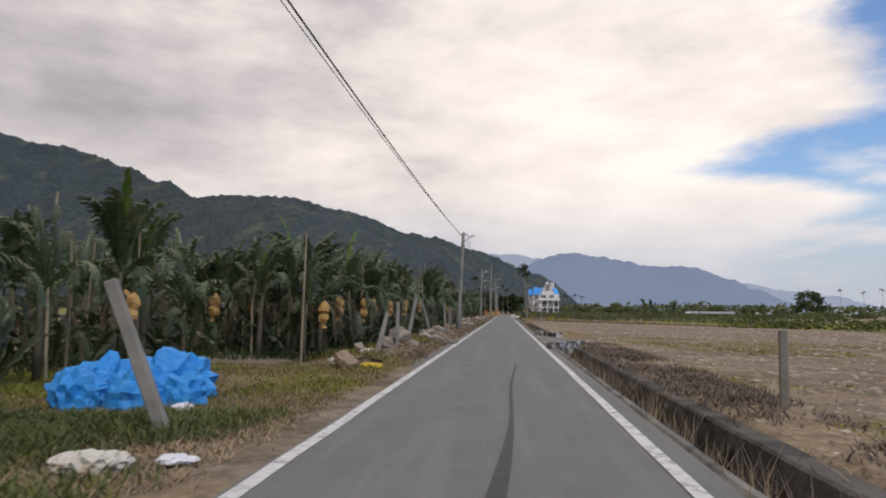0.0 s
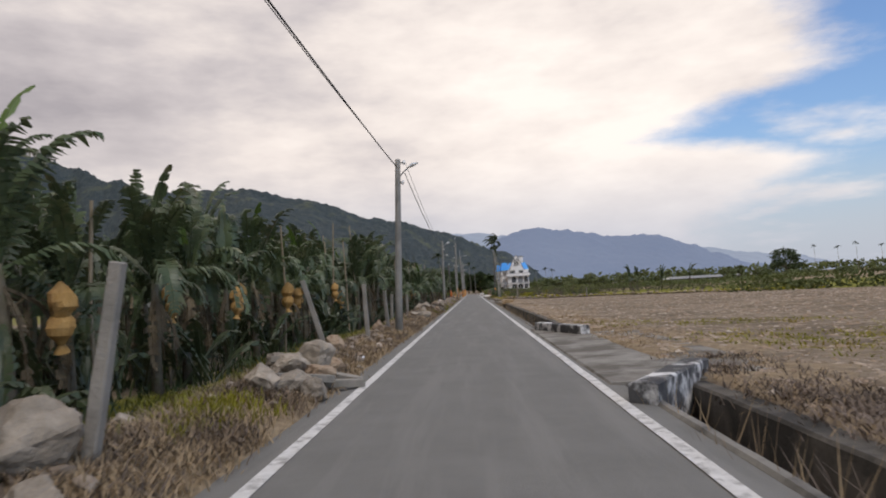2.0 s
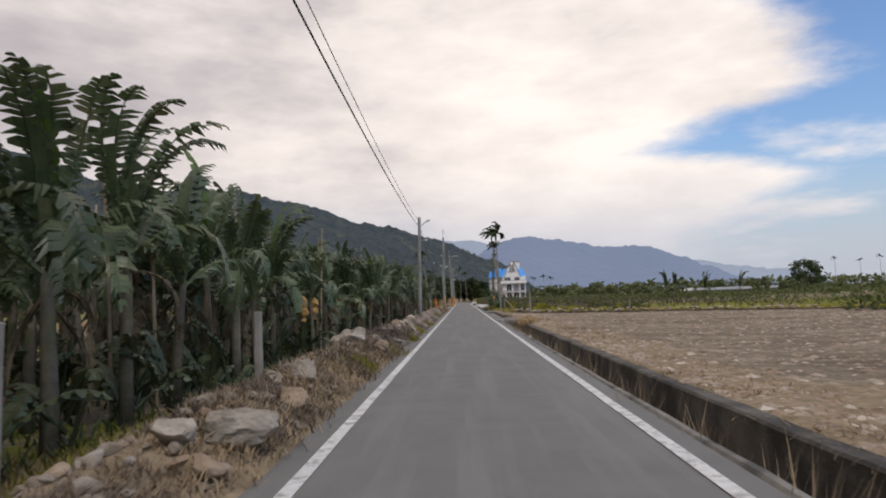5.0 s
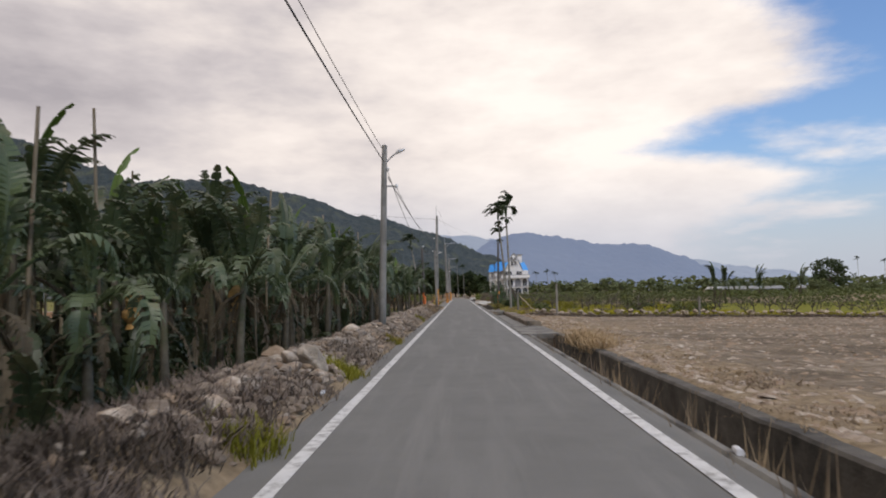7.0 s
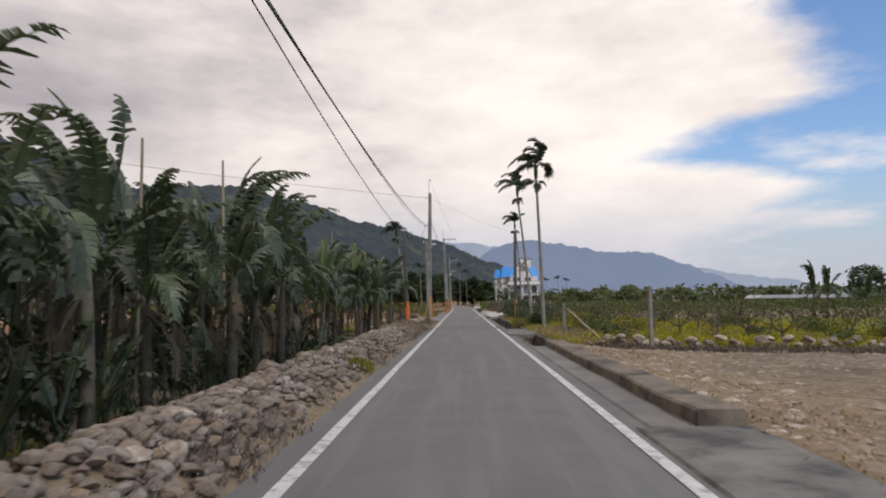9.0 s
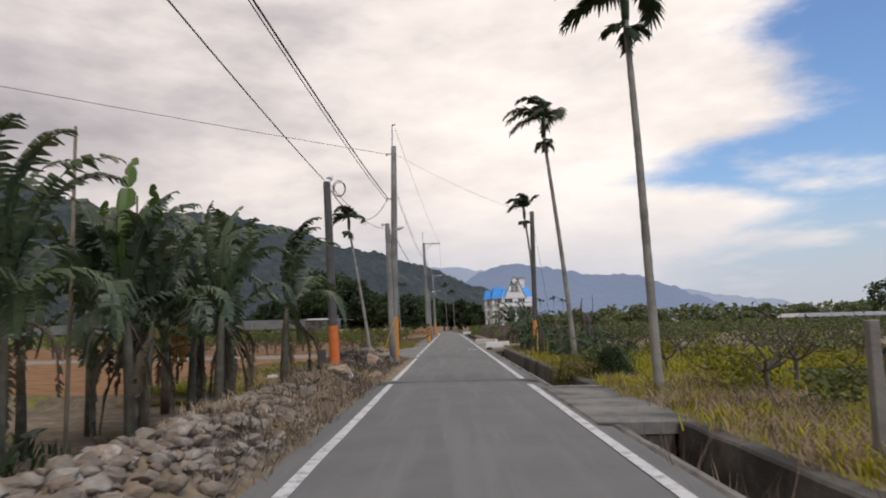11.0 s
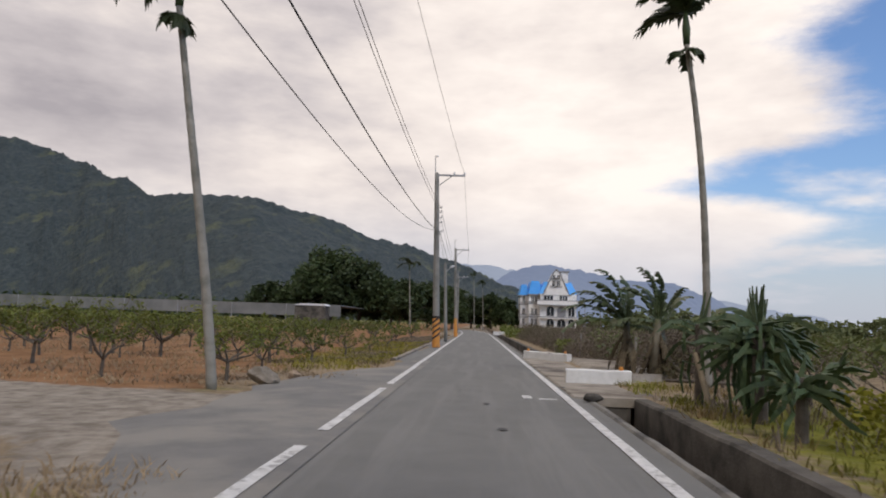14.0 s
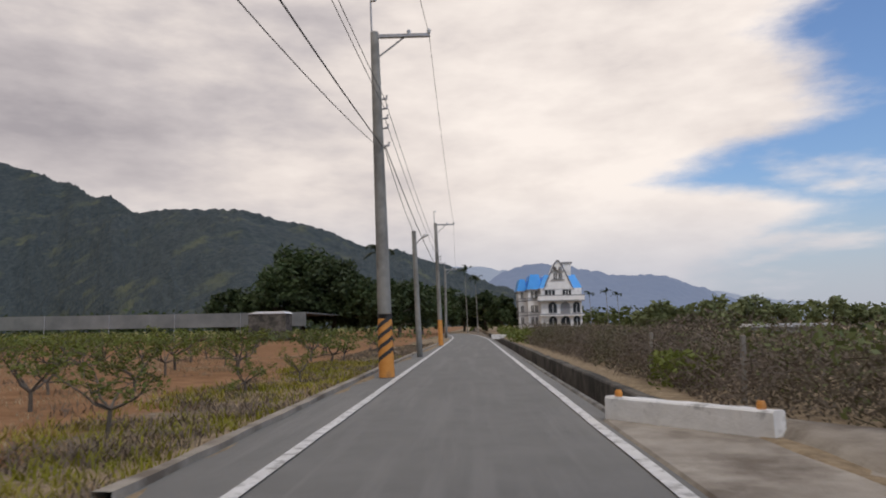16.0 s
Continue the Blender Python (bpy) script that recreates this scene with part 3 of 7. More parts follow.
def build_ground():
    xs = steps((-4900, -900, 1000), (-900, -150, 150), (-150, -60, 15), (-60, -20, 4), (-20, -6, 0.9), (-6, -2.0, 0.25), (-2.0, 1.99, 3.99), (1.99, 2.01, 0.02), (2.01, 2.88, 0.87), (2.88, 2.92, 0.04), (2.92, 3.1, 0.18), (3.1, 9, 0.24), (9, 20, 0.6), (20, 60, 3), (60, 150, 15), (150, 900, 150), (900, 4900, 1000))
    ys = steps((-4900, -900, 1000), (-900, -100, 100), (-100, -12, 8), (-12, 30, 0.32), (30, 165, 0.42), (165, 300, 4), (300, 900, 100), (900, 4900, 1000))
    g, nx = Geo(), len(xs)
    g.v = [(x, y, ground_z(x, y)) for y in ys for x in xs]
    g.f = [(j * nx + i, j * nx + i + 1, (j + 1) * nx + i + 1, (j + 1) * nx + i) for j in range(len(ys) - 1) for i in range(nx - 1)]
    M["ground"] = ground_material()
    me = g.mesh("ground", "ground", True)
    cov = me.color_attributes.new("cover", "FLOAT_COLOR", "POINT")
    cov.data.foreach_set("color", [c for v in g.v for c in zones(v[0], v[1])])
    tagged(new("ground", me), "stony brown farmland with dry litter and green weeds", "ground", kind="structure")


build_ground()


# ---- road ----
def build_road():
    g = Geo()
    ys = steps((-60, 262, 1.0))
    n = 9

    def left(y):
        w = 2.0 + 0.04 * fnoise(0, y, 0.8)
        return w + (0.62 * smooth01(146, 152, y) if y > 140 else 0) - (0.35 * smooth01(165, 200, y) if y > 165 else 0)

    for y in ys:
        bend = -0.0009 * max(0, y - 205) ** 2
        for k in range(n):
            x = -left(y) + (left(y) + EDGE_R - 0.03) * k / (n - 1)
            g.v.append((x + bend, y, 0.012 * (1 - (x / 2) ** 2) - 0.012 - (0.03 if k in (0, n - 1) else 0)))
    g.f = [(j * n + i, j * n + i + 1, (j + 1) * n + i + 1, (j + 1) * n + i) for j in range(len(ys) - 1) for i in range(n - 1)]
    solid("road", g, "asphalt", "worn grey asphalt lane with faded tyre tracks", "road", "structure", smooth=True)
    # widening at the turn-off
    g = Geo()
    for j in range(25):
        y = 131.5 + 0.8 * j
        d = 2.0 + 1.9 * smooth01(131.5, 136, y) * smooth01(151, 141, y)
        g.v += [(-1.4, y, 0.004), (-1.9 - (d - 1.9) * 0.5, y, -0.002), (-d - (0.45 * fnoise(1, y, 0.9) + 0.3 * fnoise(2, y, 2.5)) * smooth01(132, 134, y) * smooth01(151, 149, y), y, -0.05)]
    g.f = [(3 * j + i, 3 * j + i + 3, 3 * j + i + 4, 3 * j + i + 1) for j in range(24) for i in range(2)]
    solid("road_apron", g, "asphalt_old", "pale worn asphalt where a track turns off", "road", "structure", smooth=True)

    def strip(x, y0, y1, w=0.135, z=0.006):
        g, m = Geo(), max(1, round((y1 - y0) / 1.0))
        for j in range(m + 1):
            y = y0 + (y1 - y0) * j / m
            b = -0.0009 * max(0, y - 205) ** 2
            zz = z + 0.012 * (1 - (x / 2) ** 2) - 0.012
            e = 0.012 * fnoise(x * 9, y, 2.0)
            g.v += [(x - w / 2 + b + e, y, zz), (x + w / 2 + b + e, y, zz)]
        g.f = [(2 * j, 2 * j + 1, 2 * j + 3, 2 * j + 2) for j in range(m)]
        return g

    for y0, y1 in ((-60, 118.1), (119.2, 131.7)):
        solid("edge_line", strip(-1.6, y0, y1), "paint", "solid white painted edge line, worn", "road marking", "structure", "edge lines")
    for y0, y1 in ((132.8, 135.0), (136.0, 141.1)):
        solid("edge_line", strip(-1.64, y0, y1, 0.13, 0.018), "paint", "faded dashed white line across the turn-off", "road marking", "structure", "edge lines")
    solid("edge_line", strip(-1.64, 142.0, 255, 0.135, 0.018), "paint", "solid white painted edge line, worn", "road marking", "structure", "edge lines")
    for y0, y1 in ((-60, 117.2), (118.8, 255)):
        solid("edge_line", strip(1.6, y0, y1), "paint", "solid white painted edge line, worn", "road marking", "structure", "edge lines")
    # repaired cut across the road, seam and skid mark
    g = Geo()
    for j in range(17):
        x = -1.95 + 3.88 * j / 16
        h = 0.05 if abs(x) < 1.1 else 0.05 + 0.42 * (abs(x) - 1.1) / 0.85
        yc = 118.5 + 0.05 * fnoise(x, 0, 2)
        zz = 0.012 * (1 - (x / 2) ** 2) - 0.008 if abs(x) < 1.8 else -0.012
        g.v += [(x, yc - h, zz), (x, yc + h, zz)]
    g.f = [(2 * j, 2 * j + 2, 2 * j + 3, 2 * j + 1) for j in range(16)]
    solid("road_patch", g, "patch", "dark tarred cut across the lane", "road repair", "structure")
    g = Geo()
    for j in range(20):
        y = 1.0 + 0.75 * j
        x = 0.28 + 0.16 * (y - 1) / 14 + 0.05 * math.sin(y * 0.5) - 0.25 * smooth01(8, 0, y)
        w = 0.025 + 0.05 * smooth01(7, 2, y)
        g.v += [(x - w, y, 0.007), (x + w, y, 0.007)]
    g.f = [(2 * j, 2 * j + 1, 2 * j + 3, 2 * j + 2) for j in range(19)]
    solid("skid_mark", g, "patch", "dark curved skid mark on the asphalt", "skid mark", "structure")
    # dark stains and patched spots
    rng = random.Random(77)
    for x, y, r in ((0.35, 136.6, 0.07), (0.2, 139.2, 0.06), (1.75, 142.6, 0.07)):
        g = Geo()
        g.v = [(x + r * rng.uniform(0.6, 1.2) * math.cos(6.2832 * k / 11), y + 1.5 * r * rng.uniform(0.6, 1.2) * math.sin(6.2832 * k / 11), 0.0155) for k in range(11)]
        g.f = [tuple(range(11))]
        solid("road_stain", g, "patch", "dark stain on the worn asphalt", "road stain", "structure", "road stains")
    for x0, x1, y0, y1 in ((0.84, 0.99, 140.35, 140.75), (1.10, 1.40, 140.28, 140.36)):
        solid("survey_mark", Geo().box(x0, x1, y0, y1, -0.004, 0.009), "paint", "small white painted survey mark", "road marking", "structure", "survey marks")


build_road()


# ---- channel on the right, its walls, slabs and parapets ----
def wavy_wall(y0, y1, x0, x1, z0, z1, rough=0.02):
    """A worn concrete wall along the road, with an uneven crown."""
    g, m = Geo(), max(2, round((y1 - y0) / 0.6))
    for j in range(m + 1):
        y = y0 + (y1 - y0) * j / m
        a, b = rough * fnoise(5, y, 1.1), rough * fnoise(9, y, 1.4)
        z = z1 + 1.2 * a
        g.v += [(x0 + 0.5 * b, y, z0), (x0 + b, y, z - 0.03), (x0 + 0.03 + b, y, z), (x1 - 0.03 + a, y, z + 0.6 * b), (x1 + a, y, z - 0.04), (x1, y, z0)]
    g.f = [(6 * j + i, 6 * j + i + 6, 6 * j + i + 7, 6 * j + i + 1) for j in range(m) for i in range(5)]
    g.f += [(0, 1, 2, 3, 4, 5), tuple(6 * m + i for i in (5, 4, 3, 2, 1, 0))]
    return g


for k, (y0, y1) in enumerate(DITCH):
    a, b = max(y0, -60), y1
    solid(f"wall_channel_{k + 1}", wavy_wall(a, b, 2.84 if k else 2.74, 3.12 if k else 3.06, -0.8, 0.01 if k else -0.02), "concrete_dark", "stained low concrete wall of the roadside channel", "channel wall", "structure", "channel walls")
    solid(f"kerb_{k + 1}", wavy_wall(a, b, EDGE_R - 0.03, EDGE_R + 0.10, -0.8, -0.012, 0.012), "concrete", "rough concrete edge between lane and channel", "kerb", "structure", "channel kerbs")
for k, (y0, y1, x1) in enumerate(((24.6, 37.4, 4.4), (83.6, 89.1, 3.3), (110.7, 116.6, 3.5), (141.0, 155.0, 3.4))):
    g = wavy_wall(y0, y1, 1.76, x1, -0.16, 0.0, 0.004)
    solid(f"slab_{k + 1}", g, "apron" if y0 > 140 else "concrete" if y0 > 80 else "slab", "worn concrete slab bridging the roadside channel", "culvert slab", "structure", "culvert slabs")
    for y in (y0 + 0.02, y1 - 0.22):
        solid(f"headwall_{k + 1}", Geo().box(2.02, 2.78, y, y + 0.2, -0.42, -0.17), "concrete_dark", "dark concrete beam under a culvert slab", "headwall", "structure", "culvert headwalls")

# a stretch where the channel is filled to the lane's level below a low wall
solid("shoulder", wavy_wall(89.1, 103.4, EDGE_R - 0.05, 2.56, -0.5, -0.012, 0.01), "asphalt_old", "worn grey shoulder beside the lane", "road shoulder", "structure")
solid("wall_low", wavy_wall(89.1, 103.4, 2.46, 3.0, -0.8, 0.17, 0.04), "concrete_earth", "low crumbling concrete wall covered with earth", "wall", "structure")

g = Geo()
for j in range(15):
    y = 144.6 + 0.66 * j
    x = 3.4 + 1.5 * smooth01(144.4, 146.5, y) * smooth01(154.2, 151.5, y) + 0.12 * fnoise(3, y, 1.2)
    g.v += [(3.26, y, -0.03), (3.40 + 0.04 * fnoise(2, y, 1.7), y, 0.10), (0.5 * (3.4 + x), y, 0.135 + 0.01 * fnoise(6, y, 1.5)), (x, y, 0.15), (x + 0.12, y, -0.15)]
g.f = [(5 * j + i, 5 * j + i + 1, 5 * j + i + 6, 5 * j + i + 5) for j in range(14) for i in range(4)]
solid("apron", g, "apron", "dusty cracked concrete apron at a field entrance", "apron", "structure", smooth=True)


def parapet(x0, x1, y, d, h, material, label, turn=0.0, base=0.0, marks=()):
    e = thing("parapet", label, "parapet", pose((x0 + x1) / 2, y, base, 0, 0, turn), "parapets")
    w = (x1 - x0) / 2
    g, m = Geo(), 10
    for j in range(m + 1):
        x = -w + 2 * w * j / m
        n1, n2 = 0.012 * fnoise(x + y, 1, 3), 0.014 * fnoise(x + y, 7, 4)
        g.v += [(x, -d / 2 + n1, -0.05), (x, -d / 2 + n2, h - 0.02), (x, -d / 2 + 0.025, h + n1), (x, d / 2 - 0.025, h + n2), (x, d / 2, h - 0.025), (x, d / 2, -0.05)]
    g.f = [(6 * j + i, 6 * j + i + 6, 6 * j + i + 7, 6 * j + i + 1) for j in range(m) for i in range(5)]
    g.f += [(0, 1, 2, 3, 4, 5), tuple(6 * m + i for i in (5, 4, 3, 2, 1, 0))]
    part("block", g, material, e)
    for x in marks:
        ob = part("reflector", Geo().tube([(x, 0, h - 0.01), (x, 0, h + 0.05), (x, 0, h + 0.085)], [0.05, 0.05, 0.035], 10), "orange", e, "round orange reflector")
    return e


parapet(2.03, 3.44, 144.18, 0.26, 0.30, "whitewash", "whitewashed concrete parapet at a field entrance", -3, 0, (0.5,))
parapet(1.47, 3.69, 154.2, 0.24, 0.28, "whitewash", "whitewashed concrete parapet with orange reflectors", -51, 0, (-0.98, 0.92))
parapet(0.93, 3.97, 35.35, 0.26, 0.24, "peeling", "low parapet with black and peeling white paint", -72, -0.01)
parapet(1.2, 3.7, 24.1, 0.32, 0.52, "peeling", "dark parapet block with peeling white paint", 60, -0.32)

# pale concrete lip along the far stretch of the lane's left edge
g = Geo()
ys = steps((151, 205, 0.8))
for y in ys:
    x = -(2.62 - 0.35 * smooth01(165, 200, y)) + 0.05 * fnoise(0, y, 0.8)
    w, h = 0.07 + 0.03 * fnoise(4, y, 1.3), 0.028 + 0.02 * fnoise(8, y, 1.1)
    g.v += [(x + w, y, -0.05), (x + w, y, h), (x - w, y, h), (x - w, y, -0.12)]
g.f = [(4 * j + i, 4 * j + i + 1, 4 * j + i + 5, 4 * j + i + 4) for j in range(len(ys) - 1) for i in range(3)]
solid("kerb_left", g, "apron", "low pale concrete lip at the lane's edge", "kerb", "structure")


# ---- hills ----
def ridge(name, crest, width, material, label, seed, base=-10.0, rough=0.10, back=0.6, bumps=6.0, step=10.0):
    """A range along a crest line of (x, y, height): slopes on both sides, broken by gullies and spurs."""
    g, m = Geo(), 64
    pts = []
    for (x0, y0, h0), (x1, y1, h1) in zip(crest, crest[1:]):
        n = max(2, int(math.hypot(x1 - x0, y1 - y0) / step))
        for i in range(n):
            t = i / n
            s = t * t * (3 - 2 * t)
            pts.append((x0 + (x1 - x0) * t, y0 + (y1 - y0) * t, h0 + (h1 - h0) * s))
    pts.append(crest[-1])
    for i, (x, y, h) in enumerate(pts):
        side = Vector((-x, 72.0 - y, 0)).normalized()
        for j in range(m):
            t = -back + (1 + back) * j / (m - 1)
            w = width * (0.5 + 0.5 * min(1.0, h / 150))
            p = Vector((x, y, 0)) + side * (t * w)
            f = max(0.0, 1 - abs(t) / (1 if t > 0 else back))
            f = f ** 1.05
            n = noise.fractal(Vector((p.x * 0.0035 + seed, p.y * 0.0035, seed)), 1.0, 2.1, 5)
            n2 = noise.fractal(Vector((p.x * 0.045, p.y * 0.045, seed)), 0.7, 2.2, 4)
            z = base + (h - base) * f * (1 + rough * n * (1 if abs(t) > 0.05 else 0.35)) + (bumps * n2 if f > 0.02 else 0) * min(1, h / 60)
            g.v.append((p.x, p.y, z))
    g.f = [(i * m + j, i * m + j + 1, (i + 1) * m + j + 1, (i + 1) * m + j) for i in range(len(pts) - 1) for j in range(m - 1)]
    return solid(name, g, material, label, "mountain", "structure", smooth=True)


def haze_glow_material(name, glow):
    """Far mountains as a backdrop; emission stands in for the blue haze before them."""
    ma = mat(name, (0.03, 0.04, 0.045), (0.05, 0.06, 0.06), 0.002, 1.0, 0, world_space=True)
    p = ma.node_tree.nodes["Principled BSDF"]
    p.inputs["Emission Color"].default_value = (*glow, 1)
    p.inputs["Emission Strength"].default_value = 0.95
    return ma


# These emission colours are the haze, not the mountains' own blue.
M["far"] = haze_glow_material("far_mountains_haze_glow", (0.155, 0.195, 0.30))
M["far_pale"] = haze_glow_material("pale_mountains_haze_glow", (0.27, 0.315, 0.41))


def crest(rows, y0=72.0, k=1.0):
    """Crest points from (side slope, height slope, distance ahead)."""
    return [(a * d * k, y0 + d * k, e * d * k + 1.3) for a, e, d in rows]


LEFT = [(-1.6, 0.315, 900), (-1.2, 0.31, 1100), (-0.95, 0.286, 1300), (-0.7735, 0.2655, 1450), (-0.699, 0.252, 1480), (-0.621, 0.232, 1480), (-0.562, 0.207, 1420), (-0.508, 0.185, 1330), (-0.4416, 0.1645, 1240), (-0.41, 0.1655, 1210), (-0.368, 0.1645, 1180), (-0.309, 0.1635, 1150), (-0.285, 0.158, 1150), (-0.2327, 0.1438, 1180), (-0.191, 0.1285, 1220), (-0.141, 0.113, 1290), (-0.092, 0.1, 1380), (-0.0436, 0.0865, 1480), (0.04, 0.054, 1620), (0.13, 0.014, 1750), (0.2, 0.0, 1850)]
FAR = [(-0.02, 0.03, 3900), (0.02, 0.058, 3900), (0.047, 0.074, 3900), (0.069, 0.080, 3900), (0.093, 0.083, 3900), (0.13, 0.078, 3900), (0.1676, 0.0725, 3900), (0.2009, 0.0645, 3900), (0.23, 0.0655, 3900), (0.261, 0.0638, 3900), (0.3066, 0.048, 3900), (0.34, 0.034, 3900), (0.39, 0.016, 3900), (0.45, 0.004, 3900)]
BACK = [(-0.3, 0.076, 4250), (-0.1, 0.081, 4250), (-0.0226, 0.0815, 4250), (0.0173, 0.080, 4250), (0.045, 0.075, 4250), (0.1, 0.06, 4250), (0.28, 0.045, 4250), (0.3255, 0.0425, 4250), (0.375, 0.033, 4250), (0.443, 0.026, 4250), (0.503, 0.0125, 4250), (0.58, 0.004, 4250), (0.75, 0.002, 4250)]
ridge("mountain_left", crest(LEFT, -2.0, 2.25), 1450, "hill", "dark green wooded mountain ridge with haze put into its colour", 3.1, bumps=10.0, step=16.0)
ridge("mountain_far", crest(FAR, 8.0), 800, "far", "distant mountain range glowing blue in place of haze", 8.3, rough=0.03, bumps=10.0, step=16.0)
ridge("mountain_back", crest(BACK, 8.0), 500, "far_pale", "mountains behind the nearer range, glowing pale blue for haze", 5.7, rough=0.03, bumps=8.0, step=20.0)


# ---- poles, lamps and cables ----
def pole(x, y, h, r0, r1, top_dx=0.0, material="pole", label="grey concrete utility pole", painted=None, stripes=False, pin=0.0, cross=0.0, lamp=0.0, racks=(), brackets=()):
    e = thing("utility_pole", label, "utility pole", pose(x, y, 0), "roadside poles")
    at = lambda z: Vector((top_dx * z / h, 0, z))  # noqa: E731
    rad = lambda z: r0 + (r1 - r0) * z / h  # noqa: E731
    part("shaft", Geo().tube([at(z) for z in (-0.35, h * 0.25, h * 0.5, h * 0.75, h - 0.02, h)], [rad(-0.35), rad(h * 0.25), rad(h * 0.5), rad(h * 0.75), r1, r1 * 0.8], 16), material, e, smooth=True)
    if painted:
        name, z1 = painted
        g = Geo().tube([at(0.0), at(z1 * 0.5), at(z1)], [rad(0) + 0.006, rad(z1 * 0.5) + 0.006, rad(z1) + 0.006], 16, False)
        band = part("painted_band", g, name, e, "orange painted foot" if name == "orange" else "red-orange painted foot", smooth=True)
        if stripes:
            for k in range(6):
                g, z = Geo(), 0.05 + 0.26 * k
                for i in range(17):
                    a = 6.2832 * i / 16
                    zz = z + 0.16 * (i % 8) / 8 + (0.26 if i >= 8 else 0) * 0 + 0.03 * i
                    if zz + 0.11 > z1:
                        zz = z1 - 0.11
                    q, q2 = at(zz), at(zz + 0.11)
                    rr = rad(zz) + 0.010
                    g.v += [q + Vector((rr * math.cos(a), rr * math.sin(a), 0)), q2 + Vector((rr * math.cos(a), rr * math.sin(a), 0))]
                g.f = [(2 * i, 2 * i + 2, 2 * i + 3, 2 * i + 1) for i in range(16)]
                part("stripe", g, "black", band)
    if pin:
        p = part("top_pin", Geo().tube([at(h - 0.3) + Vector((-0.07, 0, 0)), at(h + pin) + Vector((-0.07, 0, 0))], 0.025, 6), "steel", e)
        part("insulator", Geo().tube([at(h + pin - 0.02) + Vector((-0.07 + 0.02, 0, 0)), at(h + pin) + Vector((0.03, 0, 0)), at(h + pin) + Vector((0.08, 0, 0.02))], [0.03, 0.05, 0.03], 8), "glass_lamp", p)
    if cross:
        c = part("crossarm", Geo().box(-0.1, cross, -0.05, 0.05, h - 0.16, h - 0.08, Matrix.Translation((top_dx, 0, 0))), "steel", e)
        part("brace", Geo().tube([at(h - 0.72), at(h - 0.14) + Vector((cross * 0.55, 0, 0))], 0.022, 6), "steel", c)
        for u in (0.62, 0.98):
            part("insulator", Geo().tube([(top_dx + cross * u, 0, h - 0.09), (top_dx + cross * u, 0, h), (top_dx + cross * u, 0, h + 0.05)], [0.03, 0.06, 0.025], 8), "glass_lamp", c)
    if lamp:
        z = h - 0.55
        arm = part("lamp_arm", Geo().tube([at(z - 0.1), at(z) + Vector((lamp * 0.5, -0.05, 0.12)), at(z) + Vector((lamp, -0.1, 0.28))], 0.022, 6), "steel", e)
        part("lamp_head", Geo().tube([at(z) + Vector((lamp - 0.03, -0.1, 0.26)), at(z) + Vector((lamp + 0.1, -0.12, 0.33)), at(z) + Vector((lamp + 0.27, -0.14, 0.37))], [0.04, 0.075, 0.03], 8), "glass_lamp", arm, "small street lamp head")
    for z in racks:
        part("insulator_rack", Geo().tube([at(z) + Vector((rad(z), -0.02, 0)), at(z) + Vector((rad(z) + 0.13, -0.02, 0.02)), at(z) + Vector((rad(z) + 0.13, -0.02, 0.10))], [0.02, 0.035, 0.03], 7), "steel", e)
    for z, u in brackets:
        b = part("bracket", Geo().tube([at(z), at(z) + Vector((u, 0, 0))], 0.025, 6), "steel", e)
        part("insulator", Geo().tube([at(z) + Vector((u, 0, -0.07)), at(z) + Vector((u, 0, 0)), at(z) + Vector((u, 0, 0.07))], [0.03, 0.055, 0.03], 8), "glass_lamp", b)
    return e


pole(-2.41, 38.1, 5.72, 0.125, 0.085, 0.25, lamp=0.42, label="grey concrete telephone pole with a small lamp", brackets=((5.6, 0.2), (4.95, 0.16)))
pole(-2.74, 83.2, 6.2, 0.125, 0.085, 0.14, lamp=0.42, label="grey concrete telephone pole among rubble", brackets=((5.4, 0.12), (4.85, 0.4)))
pole(-2.48, 130.9, 9.1, 0.175, 0.11, 0.12, painted=("orange", 1.78), pin=0.95, label="tall concrete power pole with orange painted foot", brackets=((8.75, -0.3), (6.8, -0.3)))
pole(-2.45, 129.6, 5.55, 0.125, 0.095, -0.14, lamp=0.40, label="shorter concrete pole beside a power pole", brackets=((5.5, -0.2),))
pole(-3.12, 119.4, 5.2, 0.125, 0.095, -0.19, "pole_dark", "dark weathered pole with red-orange painted foot", ("red", 1.42), brackets=((5.3, 0.12),))
pole(-1.95, 163.0, 8.68, 0.185, 0.105, -0.26, painted=("orange", 1.52), stripes=True, pin=0.85, cross=1.42, racks=(6.9, 6.65, 6.4, 6.15, 5.7), label="tall concrete power pole with striped orange foot")
pole(-1.98, 174.4, 5.1, 0.12, 0.09, -0.19, lamp=0.34, label="short concrete lamp pole on the verge")
pole(-1.82, 190.7, 7.8, 0.15, 0.10, -0.25, painted=("orange", 1.6), pin=0.75, cross=1.2, racks=(5.6, 5.4, 5.2), label="concrete power pole with orange painted foot")
pole(-2.6, 222.0, 7.4, 0.15, 0.10, 0.0, pin=0.7, cross=1.2, label="concrete power pole at the far bend")
pole(3.81, 134.1, 6.6, 0.12, 0.10, 0.06, "pole_dark", "dark pole with orange painted foot beside the channel", ("orange", 1.5))


def cable(a, b, sag, r=0.012, name="overhead_cable", label="black overhead cable between poles", n=18):
    a, b = Vector(a), Vector(b)
    g = Geo().tube([a.lerp(b, i / n) - Vector((0, 0, 4 * sag * (i / n) * (1 - i / n))) for i in range(n + 1)], r, 5)
    return solid(name, g, "cable", label, "cable", group="overhead cables")


